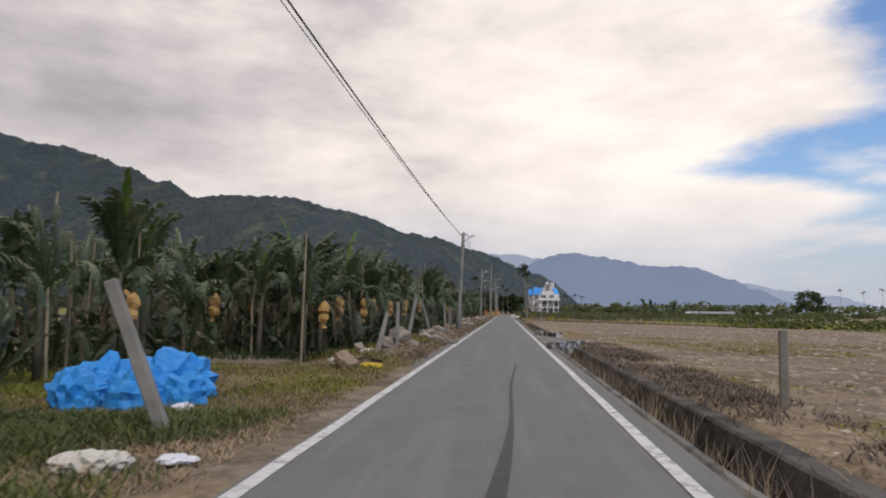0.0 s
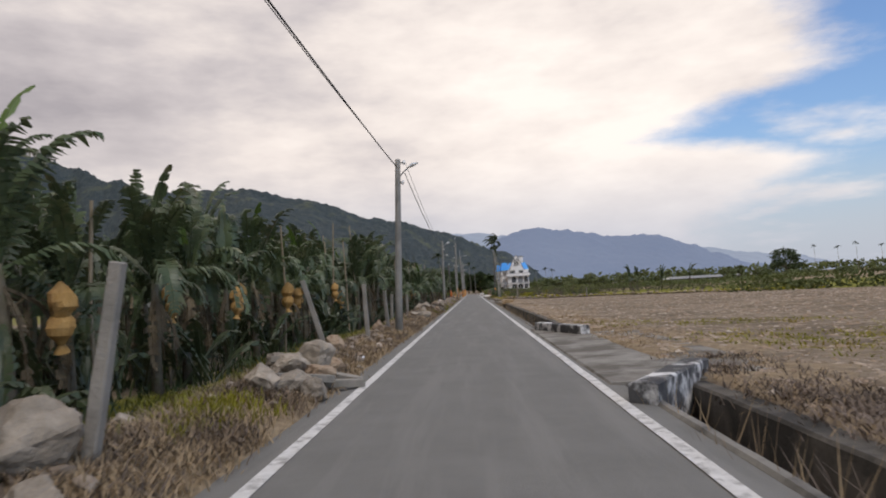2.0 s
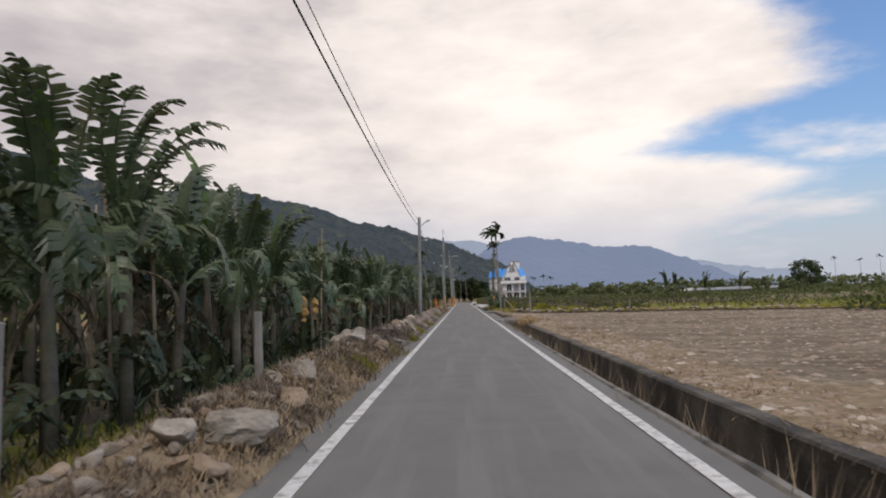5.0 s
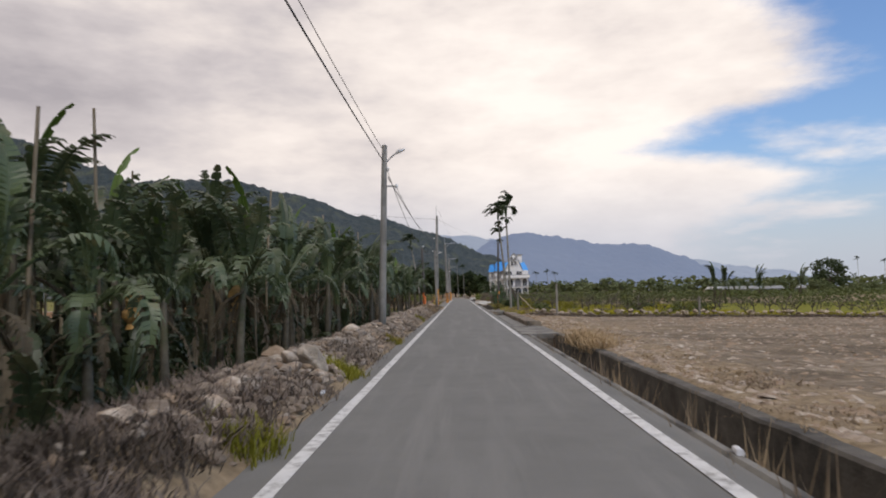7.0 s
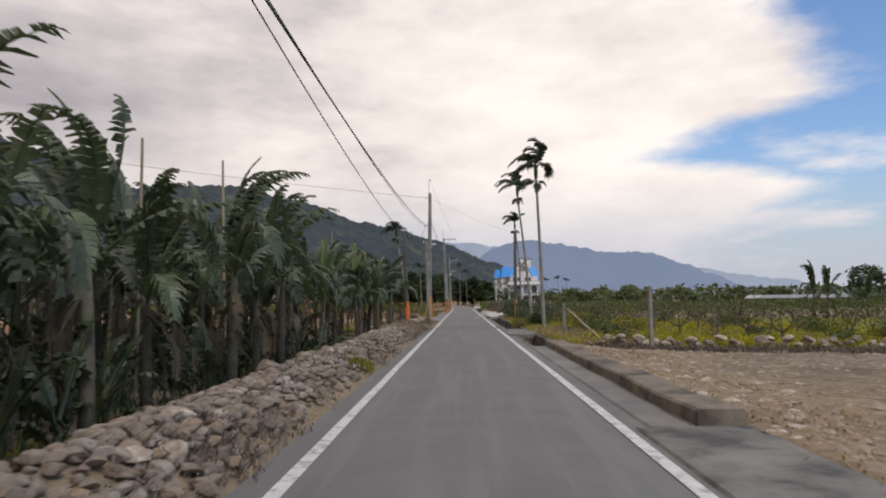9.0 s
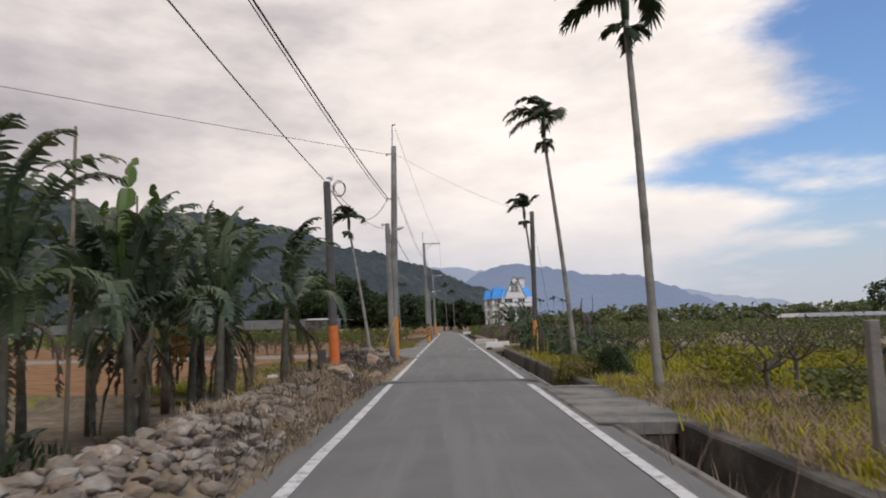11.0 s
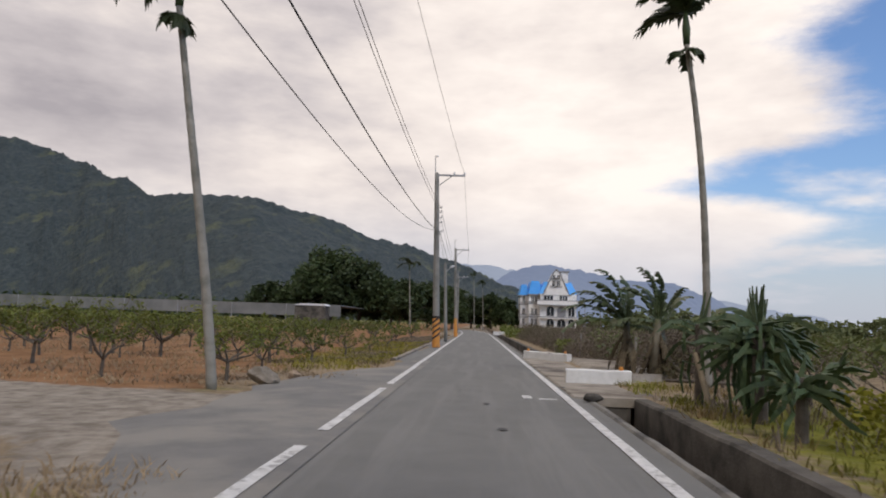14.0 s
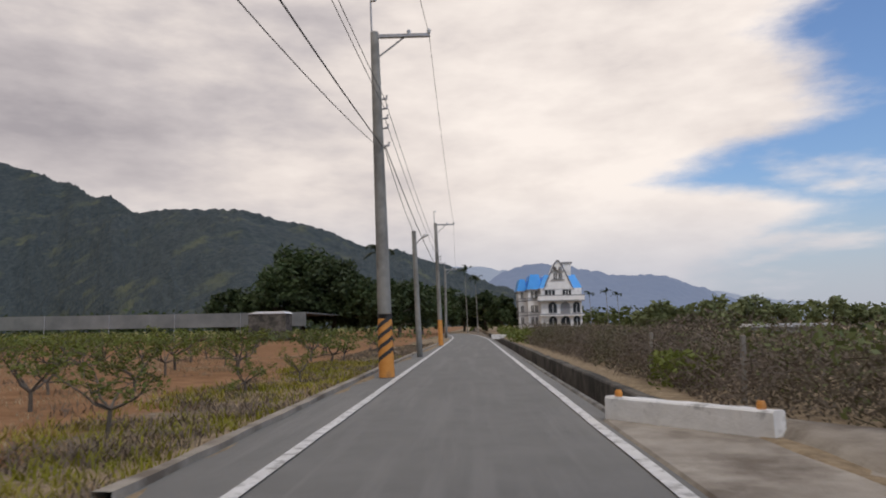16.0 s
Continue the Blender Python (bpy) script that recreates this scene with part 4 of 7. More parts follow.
THIN = "thin grey overhead wire between poles"
cable((-2.95, -14, 5.95), (-2.2, 38.1, 5.45), 0.45, 0.016)
cable((-3.1, -14, 6.0), (-2.25, 38.1, 5.55), 0.5, 0.008, label=THIN)
cable((-1.95, 38.1, 5.25), (-2.62, 83.2, 5.65), 0.45, 0.015)
cable((-1.92, 38.1, 5.6), (-2.6, 83.2, 5.95), 0.5, 0.008, label=THIN)
cable((-2.5, 83.2, 5.15), (-2.62, 130.9, 6.8), 0.55, 0.016)
cable((-2.25, 83.2, 4.85), (-2.66, 130.9, 6.7), 0.6, 0.009, label=THIN)
cable((-2.5, 83.2, 5.3), (-3.25, 119.4, 5.1), 0.45, 0.011)
cable((-3.2, 119.4, 4.95), (-2.7, 130.9, 6.75), 0.8, 0.013)
cable((-3.2, 119.4, 5.1), (-2.75, 129.6, 5.35), 0.25, 0.009, label=THIN)
cable((-40, 96, 9.6), (-2.66, 130.9, 8.75), 0.4, 0.010)
cable((-2.3, 130.9, 8.75), (3.87, 134.1, 6.45), 0.2, 0.005, label=THIN)
for a, b, s, r in (((-2.25, 129.6, 4.95), (-2.02, 163.0, 5.7), 0.5, 0.013), ((-2.6, 130.9, 4.4), (-2.25, 163.0, 5.8), 0.7, 0.009), ((-2.3, 130.9, 7.0), (-1.95, 163.0, 6.65), 0.45, 0.008), ((-2.3, 130.9, 7.2), (-1.95, 163.0, 6.9), 0.45, 0.008), ((-2.3, 130.9, 9.9), (-0.82, 163.0, 8.6), 0.3, 0.007)):
    cable(a, b, s, r, label="black overhead cable between poles" if r > 0.01 else THIN)
for dz, r in ((6.9, 0.008), (6.4, 0.008), (5.7, 0.014)):
    cable((-1.95, 163.0, dz), (-1.85, 190.7, dz - 1.0), 0.3, r)
cable((-1.98, 163.0, 5.7), (-2.15, 174.4, 5.0), 0.15, 0.010)
cable((-0.82, 163.0, 8.6), (-0.9, 190.7, 7.7), 0.3, 0.007, label=THIN)
cable((-0.9, 190.7, 7.7), (-1.5, 222.0, 7.3), 0.3, 0.007, label=THIN)
cable((3.87, 134.1, 6.45), (5.2, 137.5, 0.1), 0.02, 0.007, "guy_wire", "thin steel guy wire of the pole")


# ---- house ----
def arch(x0, x1, z0, z1, y, d=0.1):
    """A window outline with a round head, as a thin prism."""
    r, c = (x1 - x0) / 2, (x0 + x1) / 2
    o = [(x0, z0), (x1, z0)] + [(c + r * math.cos(a), z1 - r + r * math.sin(a)) for a in [math.pi * i / 8 for i in range(9)]]
    return Geo().prism(o, y, y + d)


def house():
    h = thing("house", "white three-storey villa with bright blue roof", "house", pose(0.7, 283, 0.72))
    H1, H2, H3 = 2.3, 5.2, 7.45
    body = part("wall", Geo().box(12.9, 20.7, 0, 14, -1.6, H3), "house_white", h)
    part("wall", Geo().box(10.6, 12.9, 2.2, 13, -1.6, H3), "house_white", h)
    part("wall", Geo().box(8.9, 10.6, 4.4, 12, -1.6, H3 - 0.2), "house_white", h)
    bal = part("balcony", Geo().box(12.2, 21.1, -1.1, 0, H2 - 0.25, H2 - 0.02).box(12.2, 21.1, -1.12, -0.98, H2 - 0.02, H2 + 0.75), "house_white", h)
    part("balcony", Geo().box(12.5, 21.0, -0.8, 0, H1 - 0.2, H1 + 0.05), "house_white", h)
    for z, x0, x1, y in ((H1 + 0.05, 12.45, 21.05, -0.85), (H2 - 0.27, 12.15, 21.15, -1.15), (H2 + 0.75, 12.15, 21.15, -1.15)):
        part("ledge", Geo().box(x0, x1, y, 0.05, z, z + 0.16), "house_grey", h)
    for z in (H1, H2, H3 - 0.3):
        part("ledge", Geo().box(10.5, 12.88, 2.1, 13.1, z, z + 0.16), "house_grey", h)
        part("ledge", Geo().box(8.8, 10.48, 4.3, 12.1, z - 0.1, z + 0.06), "house_grey", h)
    # steep blue roofs, each a cut pyramid
    for x0, x1, y0, y1, z0, z1, t in ((8.6, 10.7, 4.1, 12.3, H3 - 0.25, H3 + 2.1, 0.5), (10.4, 13.6, 1.9, 13.3, H3 - 0.05, H3 + 2.9, 0.75), (12.6, 20.95, 0.35, 14.3, H3, H3 + 2.7, 1.25)):
        r = part("roof", Geo().box(x0, x1, y0, y1, z0, z1, None, t), "blue_roof", h)
        part("eave", Geo().box(x0 - 0.08, x1 + 0.08, y0 - 0.08, y1 + 0.08, z0 - 0.22, z0), "house_grey", r)
    # gabled front with its slanting edges
    part("gable", Geo().prism([(13.5, H3 - 0.2), (19.0, H3 - 0.2), (18.7, H3 + 0.6), (16.95, H3 + 4.6), (16.3, H3 + 5.3), (15.65, H3 + 4.6), (13.9, H3 + 0.6)], -0.12, 5.0), "house_white", h)
    for s in (-1, 1):
        part("gable_edge", Geo().tube([(16.3 + s * 2.95, -0.15, H3 - 0.25), (16.3 + s * 2.45, -0.15, H3 + 0.65), (16.3 + s * 0.7, -0.15, H3 + 4.65), (16.3, -0.15, H3 + 5.4)], 0.16, 6), "house_grey", h)
    part("chimney", Geo().box(17.6, 19.0, 1.5, 3.2, H3 + 2.0, H3 + 4.9), "house_white", h)
    part("chimney_cap", Geo().box(17.3, 19.3, 1.2, 3.5, H3 + 4.9, H3 + 5.15), "house_grey", h)

    def win(g, frame_x, z0, z1, y):
        w = part("window", g, "window", h)
        for x in frame_x:
            part("mullion", Geo().box(x - 0.05, x + 0.05, y - 0.04, y + 0.02, z0, z1), "house_white", w)
        part("sill", Geo().box(min(frame_x) - 0.8, max(frame_x) + 0.8, y - 0.14, y + 0.02, z0 - 0.14, z0 - 0.02), "house_grey", w)

    for x0, x1 in ((14.3, 15.9), (19.0, 20.3)):
        win(arch(x0, x1, H1 + 0.45, H2 - 0.4, -0.06), ((x0 + x1) / 2,), H1 + 0.45, H2 - 0.9, -0.06)
    # A flat grey arch stands in for the shade inside the open loggia.
    part("loggia", arch(16.6, 18.4, H1 + 0.25, H2 - 0.35, -0.05), "house_grey", h, "arched loggia, its shade put in as a grey panel")
    for x0, x1 in ((14.3, 15.9), (16.6, 18.4), (19.0, 20.3)):
        win(arch(x0, x1, 0.4, H1 - 0.25, -0.06), ((x0 + x1) / 2,), 0.4, H1 - 0.6, -0.06)
    for x0, x1 in ((13.7, 15.6), (17.1, 18.7)):
        win(Geo().box(x0, x1, -0.18, -0.08, H2 + 0.9, H3 - 0.35), ((2 * x0 + x1) / 3, (x0 + 2 * x1) / 3), H2 + 0.9, H3 - 0.35, -0.2)
    for x in (15.75, 16.75):
        win(Geo().box(x - 0.3, x + 0.3, -0.2, -0.1, H3 + 1.7, H3 + 2.9), (x,), H3 + 1.7, H3 + 2.9, -0.22)
        win(Geo().box(x - 0.26, x + 0.26, -0.2, -0.1, H3 + 3.4, H3 + 4.1), (x,), H3 + 3.4, H3 + 4.1, -0.22)
    for x, y in ((11.4, 2.12), (12.2, 2.12), (9.6, 4.32)):
        for z in (0.7, H1 + 0.7, H2 + 0.55):
            win(Geo().box(x - 0.24, x + 0.24, y, y + 0.1, z, z + 1.25), (x,), z, z + 1.25, y)
    return h


house()


# ---- plants ----
def blade(g, gd, base, azim, tilt, length, width, droop, tear, rng, wind=(-0.5, -0.25), n=31):
    """One banana leaf: a stalk, an arching midrib and a blade torn into strips of uneven width."""
    d = Vector((math.cos(azim) * math.cos(tilt), math.sin(azim) * math.cos(tilt), math.sin(tilt)))
    p, pts = Vector(base), []
    step = (length + 0.4) / (n + 3)
    bend = droop * rng.uniform(0.7, 1.3)
    for i in range(n + 4):
        pts.append(p.copy())
        t = i / (n + 3)
        d = (d + Vector((wind[0] * 0.08 * t, wind[1] * 0.08 * t, -bend * 0.15 * t * t))).normalized()
        p = p + d * step
    g.tube(pts[::4] + [pts[-1]], [0.035 - 0.031 * k / len(pts[::4]) for k in range(len(pts[::4]) + 1)], 4, False)
    for s in (-1, 1):
        i = 3
        while i < n + 3:
            run = min(rng.choice((1, 1, 1, 1, 2) if tear > 0.5 else (3, 4, 5, 6)), n + 3 - i)
            if rng.random() < 0.14 * tear:
                i += 1
                continue
            sag = (0.12 + 0.5 * tear * rng.random() ** 1.3)
            stretch = rng.uniform(0.75, 1.1)
            blow = Vector((wind[0], wind[1], 0)) * 0.55 * tear * rng.uniform(0.5, 1.0)
            narrow = max(0.2, 1 - 0.75 * tear * rng.uniform(0.3, 1.0))
            rows = []
            for k in range(run + 1):
                t = min(1.0, (i + k - 3) / n)
                a = pts[i + k]
                ax = (pts[min(i + k + 1, n + 3)] - pts[i + k - 1]).normalized()
                side = ax.cross(Vector((0, 0, 1)))
                side = side.normalized() if side.length > 0.05 else Vector((1, 0, 0))
                up = side.cross(ax)
                w = width * (math.sin(math.pi * min(1, 0.10 + 0.87 * t)) ** 0.55) * stretch
                mid = a + side * s * w * 0.55 + up * 0.16 * w + ax * 0.12 * w - Vector((0, 0, 0.12 * sag * w))
                tip = a + side * s * w * (1 - 0.35 * sag) + ax * 0.42 * w - Vector((0, 0, sag * w)) + blow * w
                rows.append([a, mid, tip])
            c2 = sum((r[2] for r in rows), Vector()) / len(rows)
            c1 = sum((r[1] for r in rows), Vector()) / len(rows)
            vs = []
            for r in rows:
                vs += [r[0], c1 + (r[1] - c1) * (0.72 + 0.25 * narrow), c2 + (r[2] - c2) * narrow * narrow * rng.uniform(0.5, 0.9)]
            gd.add(vs, [(3 * k + q, 3 * k + q + 1, 3 * k + q + 4, 3 * k + q + 3) for k in range(run) for q in range(2)])
            i += run


def banana_plant(seed, m, height=2.2, leaves=11, name="banana_plant", label="tattered green banana plant with torn leaves"):
    rng = random.Random(seed)
    e = thing(name, label, "banana plant", m, "banana plantation")
    lean = (rng.uniform(-0.18, 0.12), rng.uniform(-0.12, 0.12))
    top = Vector((lean[0], lean[1], height))
    pts = [(0, 0, -0.3), (lean[0] * 0.2, lean[1] * 0.2, height * 0.35), (lean[0] * 0.6, lean[1] * 0.6, height * 0.75), top]
    part("pseudostem", Geo().tube(pts, [0.12, 0.10, 0.08, 0.055], 8), "stem", e, smooth=True)
    for k in range(leaves):
        az = 2.4 * k + rng.uniform(-0.5, 0.5)
        u = k / leaves
        tilt = radians(rng.uniform(66, 89) if u < 0.6 else rng.uniform(20, 55))
        young = k == 0
        g = Geo()
        blade(g, g, top + Vector((0, 0, -0.12 * u)), az, radians(86) if young else tilt, rng.uniform(1.7, 2.4), rng.uniform(0.27, 0.38) * (0.6 if young else 1), (0.4 if young else 0.95) if u < 0.6 else 3.0, 0.3 if young else rng.uniform(0.7, 1.25), rng)
        part("leaf", g, "leaf_young" if young and seed % 3 == 0 else "leaf", e)
    for k in range(3):
        g = Geo()
        blade(g, g, top + Vector((0, 0, -0.2 - 0.1 * k)), rng.uniform(0, 6.28), radians(rng.uniform(-60, 0)), rng.uniform(1.0, 1.5), 0.14, 9.0, 1.1, rng, n=22)
        part("dead_leaf", g, "leaf_dry", e, "withered brown hanging leaf")
    return e


def plantation():
    protos = [banana_plant(11 + i, pose(-4.9 - 0.15 * i, 48.0 + 2.15 * i, -0.28, 0, 0, 77 * i), R.uniform(2.1, 2.8)) for i in range(8)]
    n = 0
    for row, x0 in enumerate((-4.9, -6.6, -8.6, -10.8, -13.2)):
        y = -9.0 + row * 0.7
        while y < (117.5 if row < 2 else 109):
            y += R.uniform(1.75, 2.35) * (1 if row < 2 else 1.25 if row < 4 else 1.7)
            x = x0 + R.uniform(-0.45, 0.45)
            if row == 0 and (47.5 < y < 65.5 or y > 115.6):
                continue
            if y < 16 and x > -7.8 - 0.15 * (16 - y) * 0:
                continue
            if y < 45 and x > -5.2:
                x -= 0.7
            if n > 285:
                break
            s = R.uniform(0.82, 1.06) * (0.86 if y < 46 or (row == 0 and 65 < y < 77) or y > 103 else 0.8 if row < 2 and 58 < y < 66 else 1.0)
            copy_thing(R.choice(protos), pose(x, y, ground_z(x, y) + 0.02, 0, 0, R.uniform(0, 360)) @ Matrix.Scale(s, 4))
            n += 1
    # the crowded end of the front row
    for k, x, y, turn, s in ((3, -3.8, 116.6, 150, 0.88), (1, -4.3, 114.5, 60, 0.85), (5, -4.0, 112.8, 200, 0.8), (2, -5.3, 115.7, 310, 0.9), (6, -5.7, 113.4, 20, 0.85), (0, -6.3, 116.4, 100, 0.85), (4, -4.6, 111.0, 250, 0.85)):
        copy_thing(protos[k], pose(x, y, ground_z(x, y) + 0.02, 0, 0, turn) @ Matrix.Scale(s, 4))
    # the rows behind
    g, gs = Geo(), Geo()
    rng = random.Random(5)
    for x0 in (-15.8, -18.5, -21.5, -25, -29):
        y = -20.0
        while y < 109:
            y += rng.uniform(2.2, 3.4)
            x, h = x0 + rng.uniform(-0.8, 0.8), rng.uniform(1.9, 2.5)
            gs.tube([(x, y, -0.5), (x, y, h)], [0.12, 0.06], 5)
            for k in range(6):
                blade(g, g, (x, y, h), rng.uniform(0, 6.28), radians(rng.uniform(30, 86)), rng.uniform(1.6, 2.2), 0.32, 1.4, 0.8, rng, n=9)
    # plants between the near rows
    for x0 in (-7.5, -9.7, -12.0):
        y = 17.0
        while y < 107:
            y += rng.uniform(2.6, 4.2)
            x, h = x0 + rng.uniform(-0.6, 0.6), rng.uniform(1.5, 2.2)
            gs.tube([(x, y, -0.5), (x, y, h)], [0.11, 0.06], 6)
            for k in range(7):
                blade(g, g, (x, y, h - 0.04 * k), rng.uniform(0, 6.28), radians(rng.uniform(10, 80)), rng.uniform(1.4, 2.0), 0.30, 2.2, 0.9, rng, n=12)
    # suckers and low leaves at the foot of the rows
    for _ in range(620):
        x, y = -rng.uniform(4.7, 13.5), rng.uniform(2, 110)
        if y < 17 and x > -7.6:
            continue
        z = ground_z(x, y)
        for k in range(4):
            blade(g, g, (x, y, z + 0.15 * k), rng.uniform(0, 6.28), radians(rng.uniform(35, 80)), rng.uniform(0.6, 1.25), 0.17, 2.5, 0.6, rng, n=9)
    e = thing("banana_grove", "dense rows of banana plants farther from the lane", "banana plants", kind="stuff")
    tagged(part("stems", gs, "stem", e), kind="stuff")
    tagged(part("leaves", g, "leaf", e), kind="stuff")


plantation()


# ---- rocks ----
def rock_mesh(seed, material="rock", flat=0.66, smooth=False, fine=2):
    bm = bmesh.new()
    bmesh.ops.create_icosphere(bm, subdivisions=fine, radius=0.5)
    rng = random.Random(seed)
    cuts = [(Vector((rng.uniform(-1, 1), rng.uniform(-1, 1), rng.uniform(-1, 1))).normalized(), rng.uniform(0.22, 0.40)) for _ in range(11)]
    for v in bm.verts:
        for nrm, dist in cuts:
            over = v.co.dot(nrm) - dist
            if over > 0:
                v.co -= nrm * over * 0.85
        v.co *= 1 + 0.12 * noise.noise(v.co * 2.5 + Vector((seed, 0, 0))) + (0.13 * noise.noise(v.co * 6 + Vector((seed, 0, 0))) + 0.06 * noise.noise(v.co * 15) if fine > 2 else 0)
        v.co.z *= flat
    me = bpy.data.meshes.new("rock")
    bm.to_mesh(me)
    bm.free()
    me.materials.append(M[material])
    me.polygons.foreach_set("use_smooth", [smooth] * len(me.polygons))
    return me


ROCKS = [rock_mesh(s) for s in range(8)]
BIG = [rock_mesh(40 + s, "rock_dull", 0.92, False, 4) for s in range(5)]
BIG_WARM = [rock_mesh(50 + s, "rock_warm", 0.9, False, 4) for s in range(3)]
WARM = [rock_mesh(20 + s, "rock_warm") for s in range(3)]


def stone_at(rng, x, y, s, sink=0.25):
    return pose(x, y, ground_z(x, y) + s * (0.36 - sink), rng.uniform(-20, 20), rng.uniform(-20, 20), rng.uniform(0, 360)) @ Matrix.Diagonal((s * rng.uniform(0.8, 1.35), s, s * rng.uniform(0.7, 1.0), 1))


def low_stone(g, x, y, z, s, rng):
    """A small six-cornered stone."""
    p = [Vector((rng.uniform(0.7, 1.2) * math.cos(a), rng.uniform(0.7, 1.2) * math.sin(a), rng.uniform(-0.15, 0.25))) for a in (0, 1.25, 2.5, 3.75, 5.0)]
    turn = Matrix.Rotation(rng.uniform(0, 6.28), 3, "Z")
    p = [turn @ q for q in p] + [Vector((rng.uniform(-0.3, 0.3), rng.uniform(-0.45, 0.45), rng.uniform(0.28, 0.55)))]
    g.add([(x + q.x * s, y + q.y * s, z + q.z * s) for q in p], [(0, 1, 5), (1, 2, 5), (2, 3, 5), (3, 4, 5), (4, 0, 5)])


def rocks_left():
    rng = random.Random(3)
    bank = thing("rock_bank", "long bank of loose grey and tan river stones", "rock bank", kind="structure")
    n = 0
    while n < 300:
        y = rng.uniform(66, 112) if n < 262 else rng.uniform(24, 60)
        if y < 60 and rng.random() > 0.35 and not (26 < y < 33):
            continue
        x = -rng.gauss(2.95, 0.50)
        if x > -2.15 or x < -4.1:
            continue
        s = min(0.55, rng.lognormvariate(-1.62, 0.42))
        part("rock", rng.choice(ROCKS if rng.random() < 0.86 else WARM), "rock", bank, m=stone_at(rng, x, y, s, 0.12))
        n += 1
    # the countless rest, lying between the larger stones
    shapes = [([tuple(v.co) for v in me.vertices], [tuple(p.vertices) for p in me.polygons]) for me in ROCKS[:5]]
    for name, material, count in (("rubble", "rock", 5200), ("rubble_tan", "rock_warm", 700)):
        g = Geo()
        for _ in range(count):
            y = rng.uniform(66, 118.5) if rng.random() < 0.91 else rng.uniform(17, 66)
            x = -rng.gauss(2.92, 0.54)
            if x > -2.1 or x < -4.3 or (y > 113 and rng.random() < 0.7):
                continue
            s = rng.uniform(0.08, 0.25)
            m = stone_at(rng, x, y, s, 0.10)
            vs, fs = rng.choice(shapes)
            g.add([m @ Vector(v) for v in vs], fs)
        tagged(part(name, g, material, bank), kind="stuff")
    for x, y, a, tip in ((-2.35, 25.0, 35, 8), (-2.0, 25.4, 15, 4), (-2.1, 26.0, -20, 10), (-2.7, 25.8, 60, 24), (-2.28, 62.92, -45, 10)):
        bevelled(solid("broken_slab", Geo().box(-0.42, 0.42, -0.09, 0.09, -0.05, 0.06), "post", "broken concrete post lying on rubble", "rubble", group="broken posts", m=pose(x, y, ground_z(x, y) + 0.12, 0, tip, a)), 0.01)
    g = Geo()
    for _ in range(8000):
        y = rng.uniform(16, 118)
        x = -rng.gauss(2.9, 0.6)
        if x > -2.1 or x < -4.5 or (y < 66 and rng.random() < 0.5):
            continue
        low_stone(g, x, y, ground_z(x, y) - 0.02, rng.uniform(0.03, 0.09), rng)
    tagged(part("pebbles", g, "rock", bank), kind="stuff")
    # single boulders
    for x, y, s, w in ((-3.12, 20.0, 0.8, 0), (-2.3, 59.55, 0.55, 1), (-3.5, 61.8, 0.75, 0), (-2.95, 59.4, 0.52, 0), (-3.05, 60.65, 0.5, 0), (-2.57, 60.9, 0.36, 0), (-3.52, 64.1, 0.4, 0), (-3.3, 60.05, 0.62, 0), (-2.5, 71.2, 0.55, 0), (-2.95, 30.2, 0.5, 1), (-2.5, 26.3, 0.75, 0), (-2.2, 25.55, 0.62, 1), (-2.65, 25.5, 0.65, 0), (-2.35, 24.5, 0.55, 0), (-2.75, 24.3, 0.62, 0), (-2.1, 24.5, 0.42, 0), (-2.65, 27.1, 0.55, 0), (-2.3, 26.8, 0.45, 1), (-2.95, 26.1, 0.55, 0), (-3.1, 17.6, 0.5, 0), (-3.7, 22.6, 0.42, 0), (-2.5, 19.2, 0.38, 0), (-2.55, 15.2, 0.24, 0), (-4.2, 19.6, 0.6, 0), (-3.2, 13.25, 0.62, 1), (-2.35, 48.6, 0.6, 0), (-2.7, 48.0, 0.45, 0), (-2.35, 50.5, 0.4, 1), (-2.6, 52.5, 0.45, 0), (-3.0, 37.6, 0.5, 1), (-2.55, 116.6, 0.62, 1), (-3.3, 127.3, 0.6, 0), (-2.8, 128.4, 0.55, 0), (-2.75, 124.6, 0.62, 1), (-2.62, 125.5, 0.36, 0), (-3.6, 128.6, 0.45, 0), (-4.05, 141.7, 0.62, 0), (-3.9, 143.4, 0.3, 1)):
        solid("boulder", (BIG_WARM if w else BIG)[int(abs(x * 10)) % (3 if w else 5)], "rock", "tan weathered boulder on the verge" if w else "grey weathered boulder on the verge", "boulder", group="verge boulders", m=stone_at(rng, x, y, s, 0.1))


rocks_left()


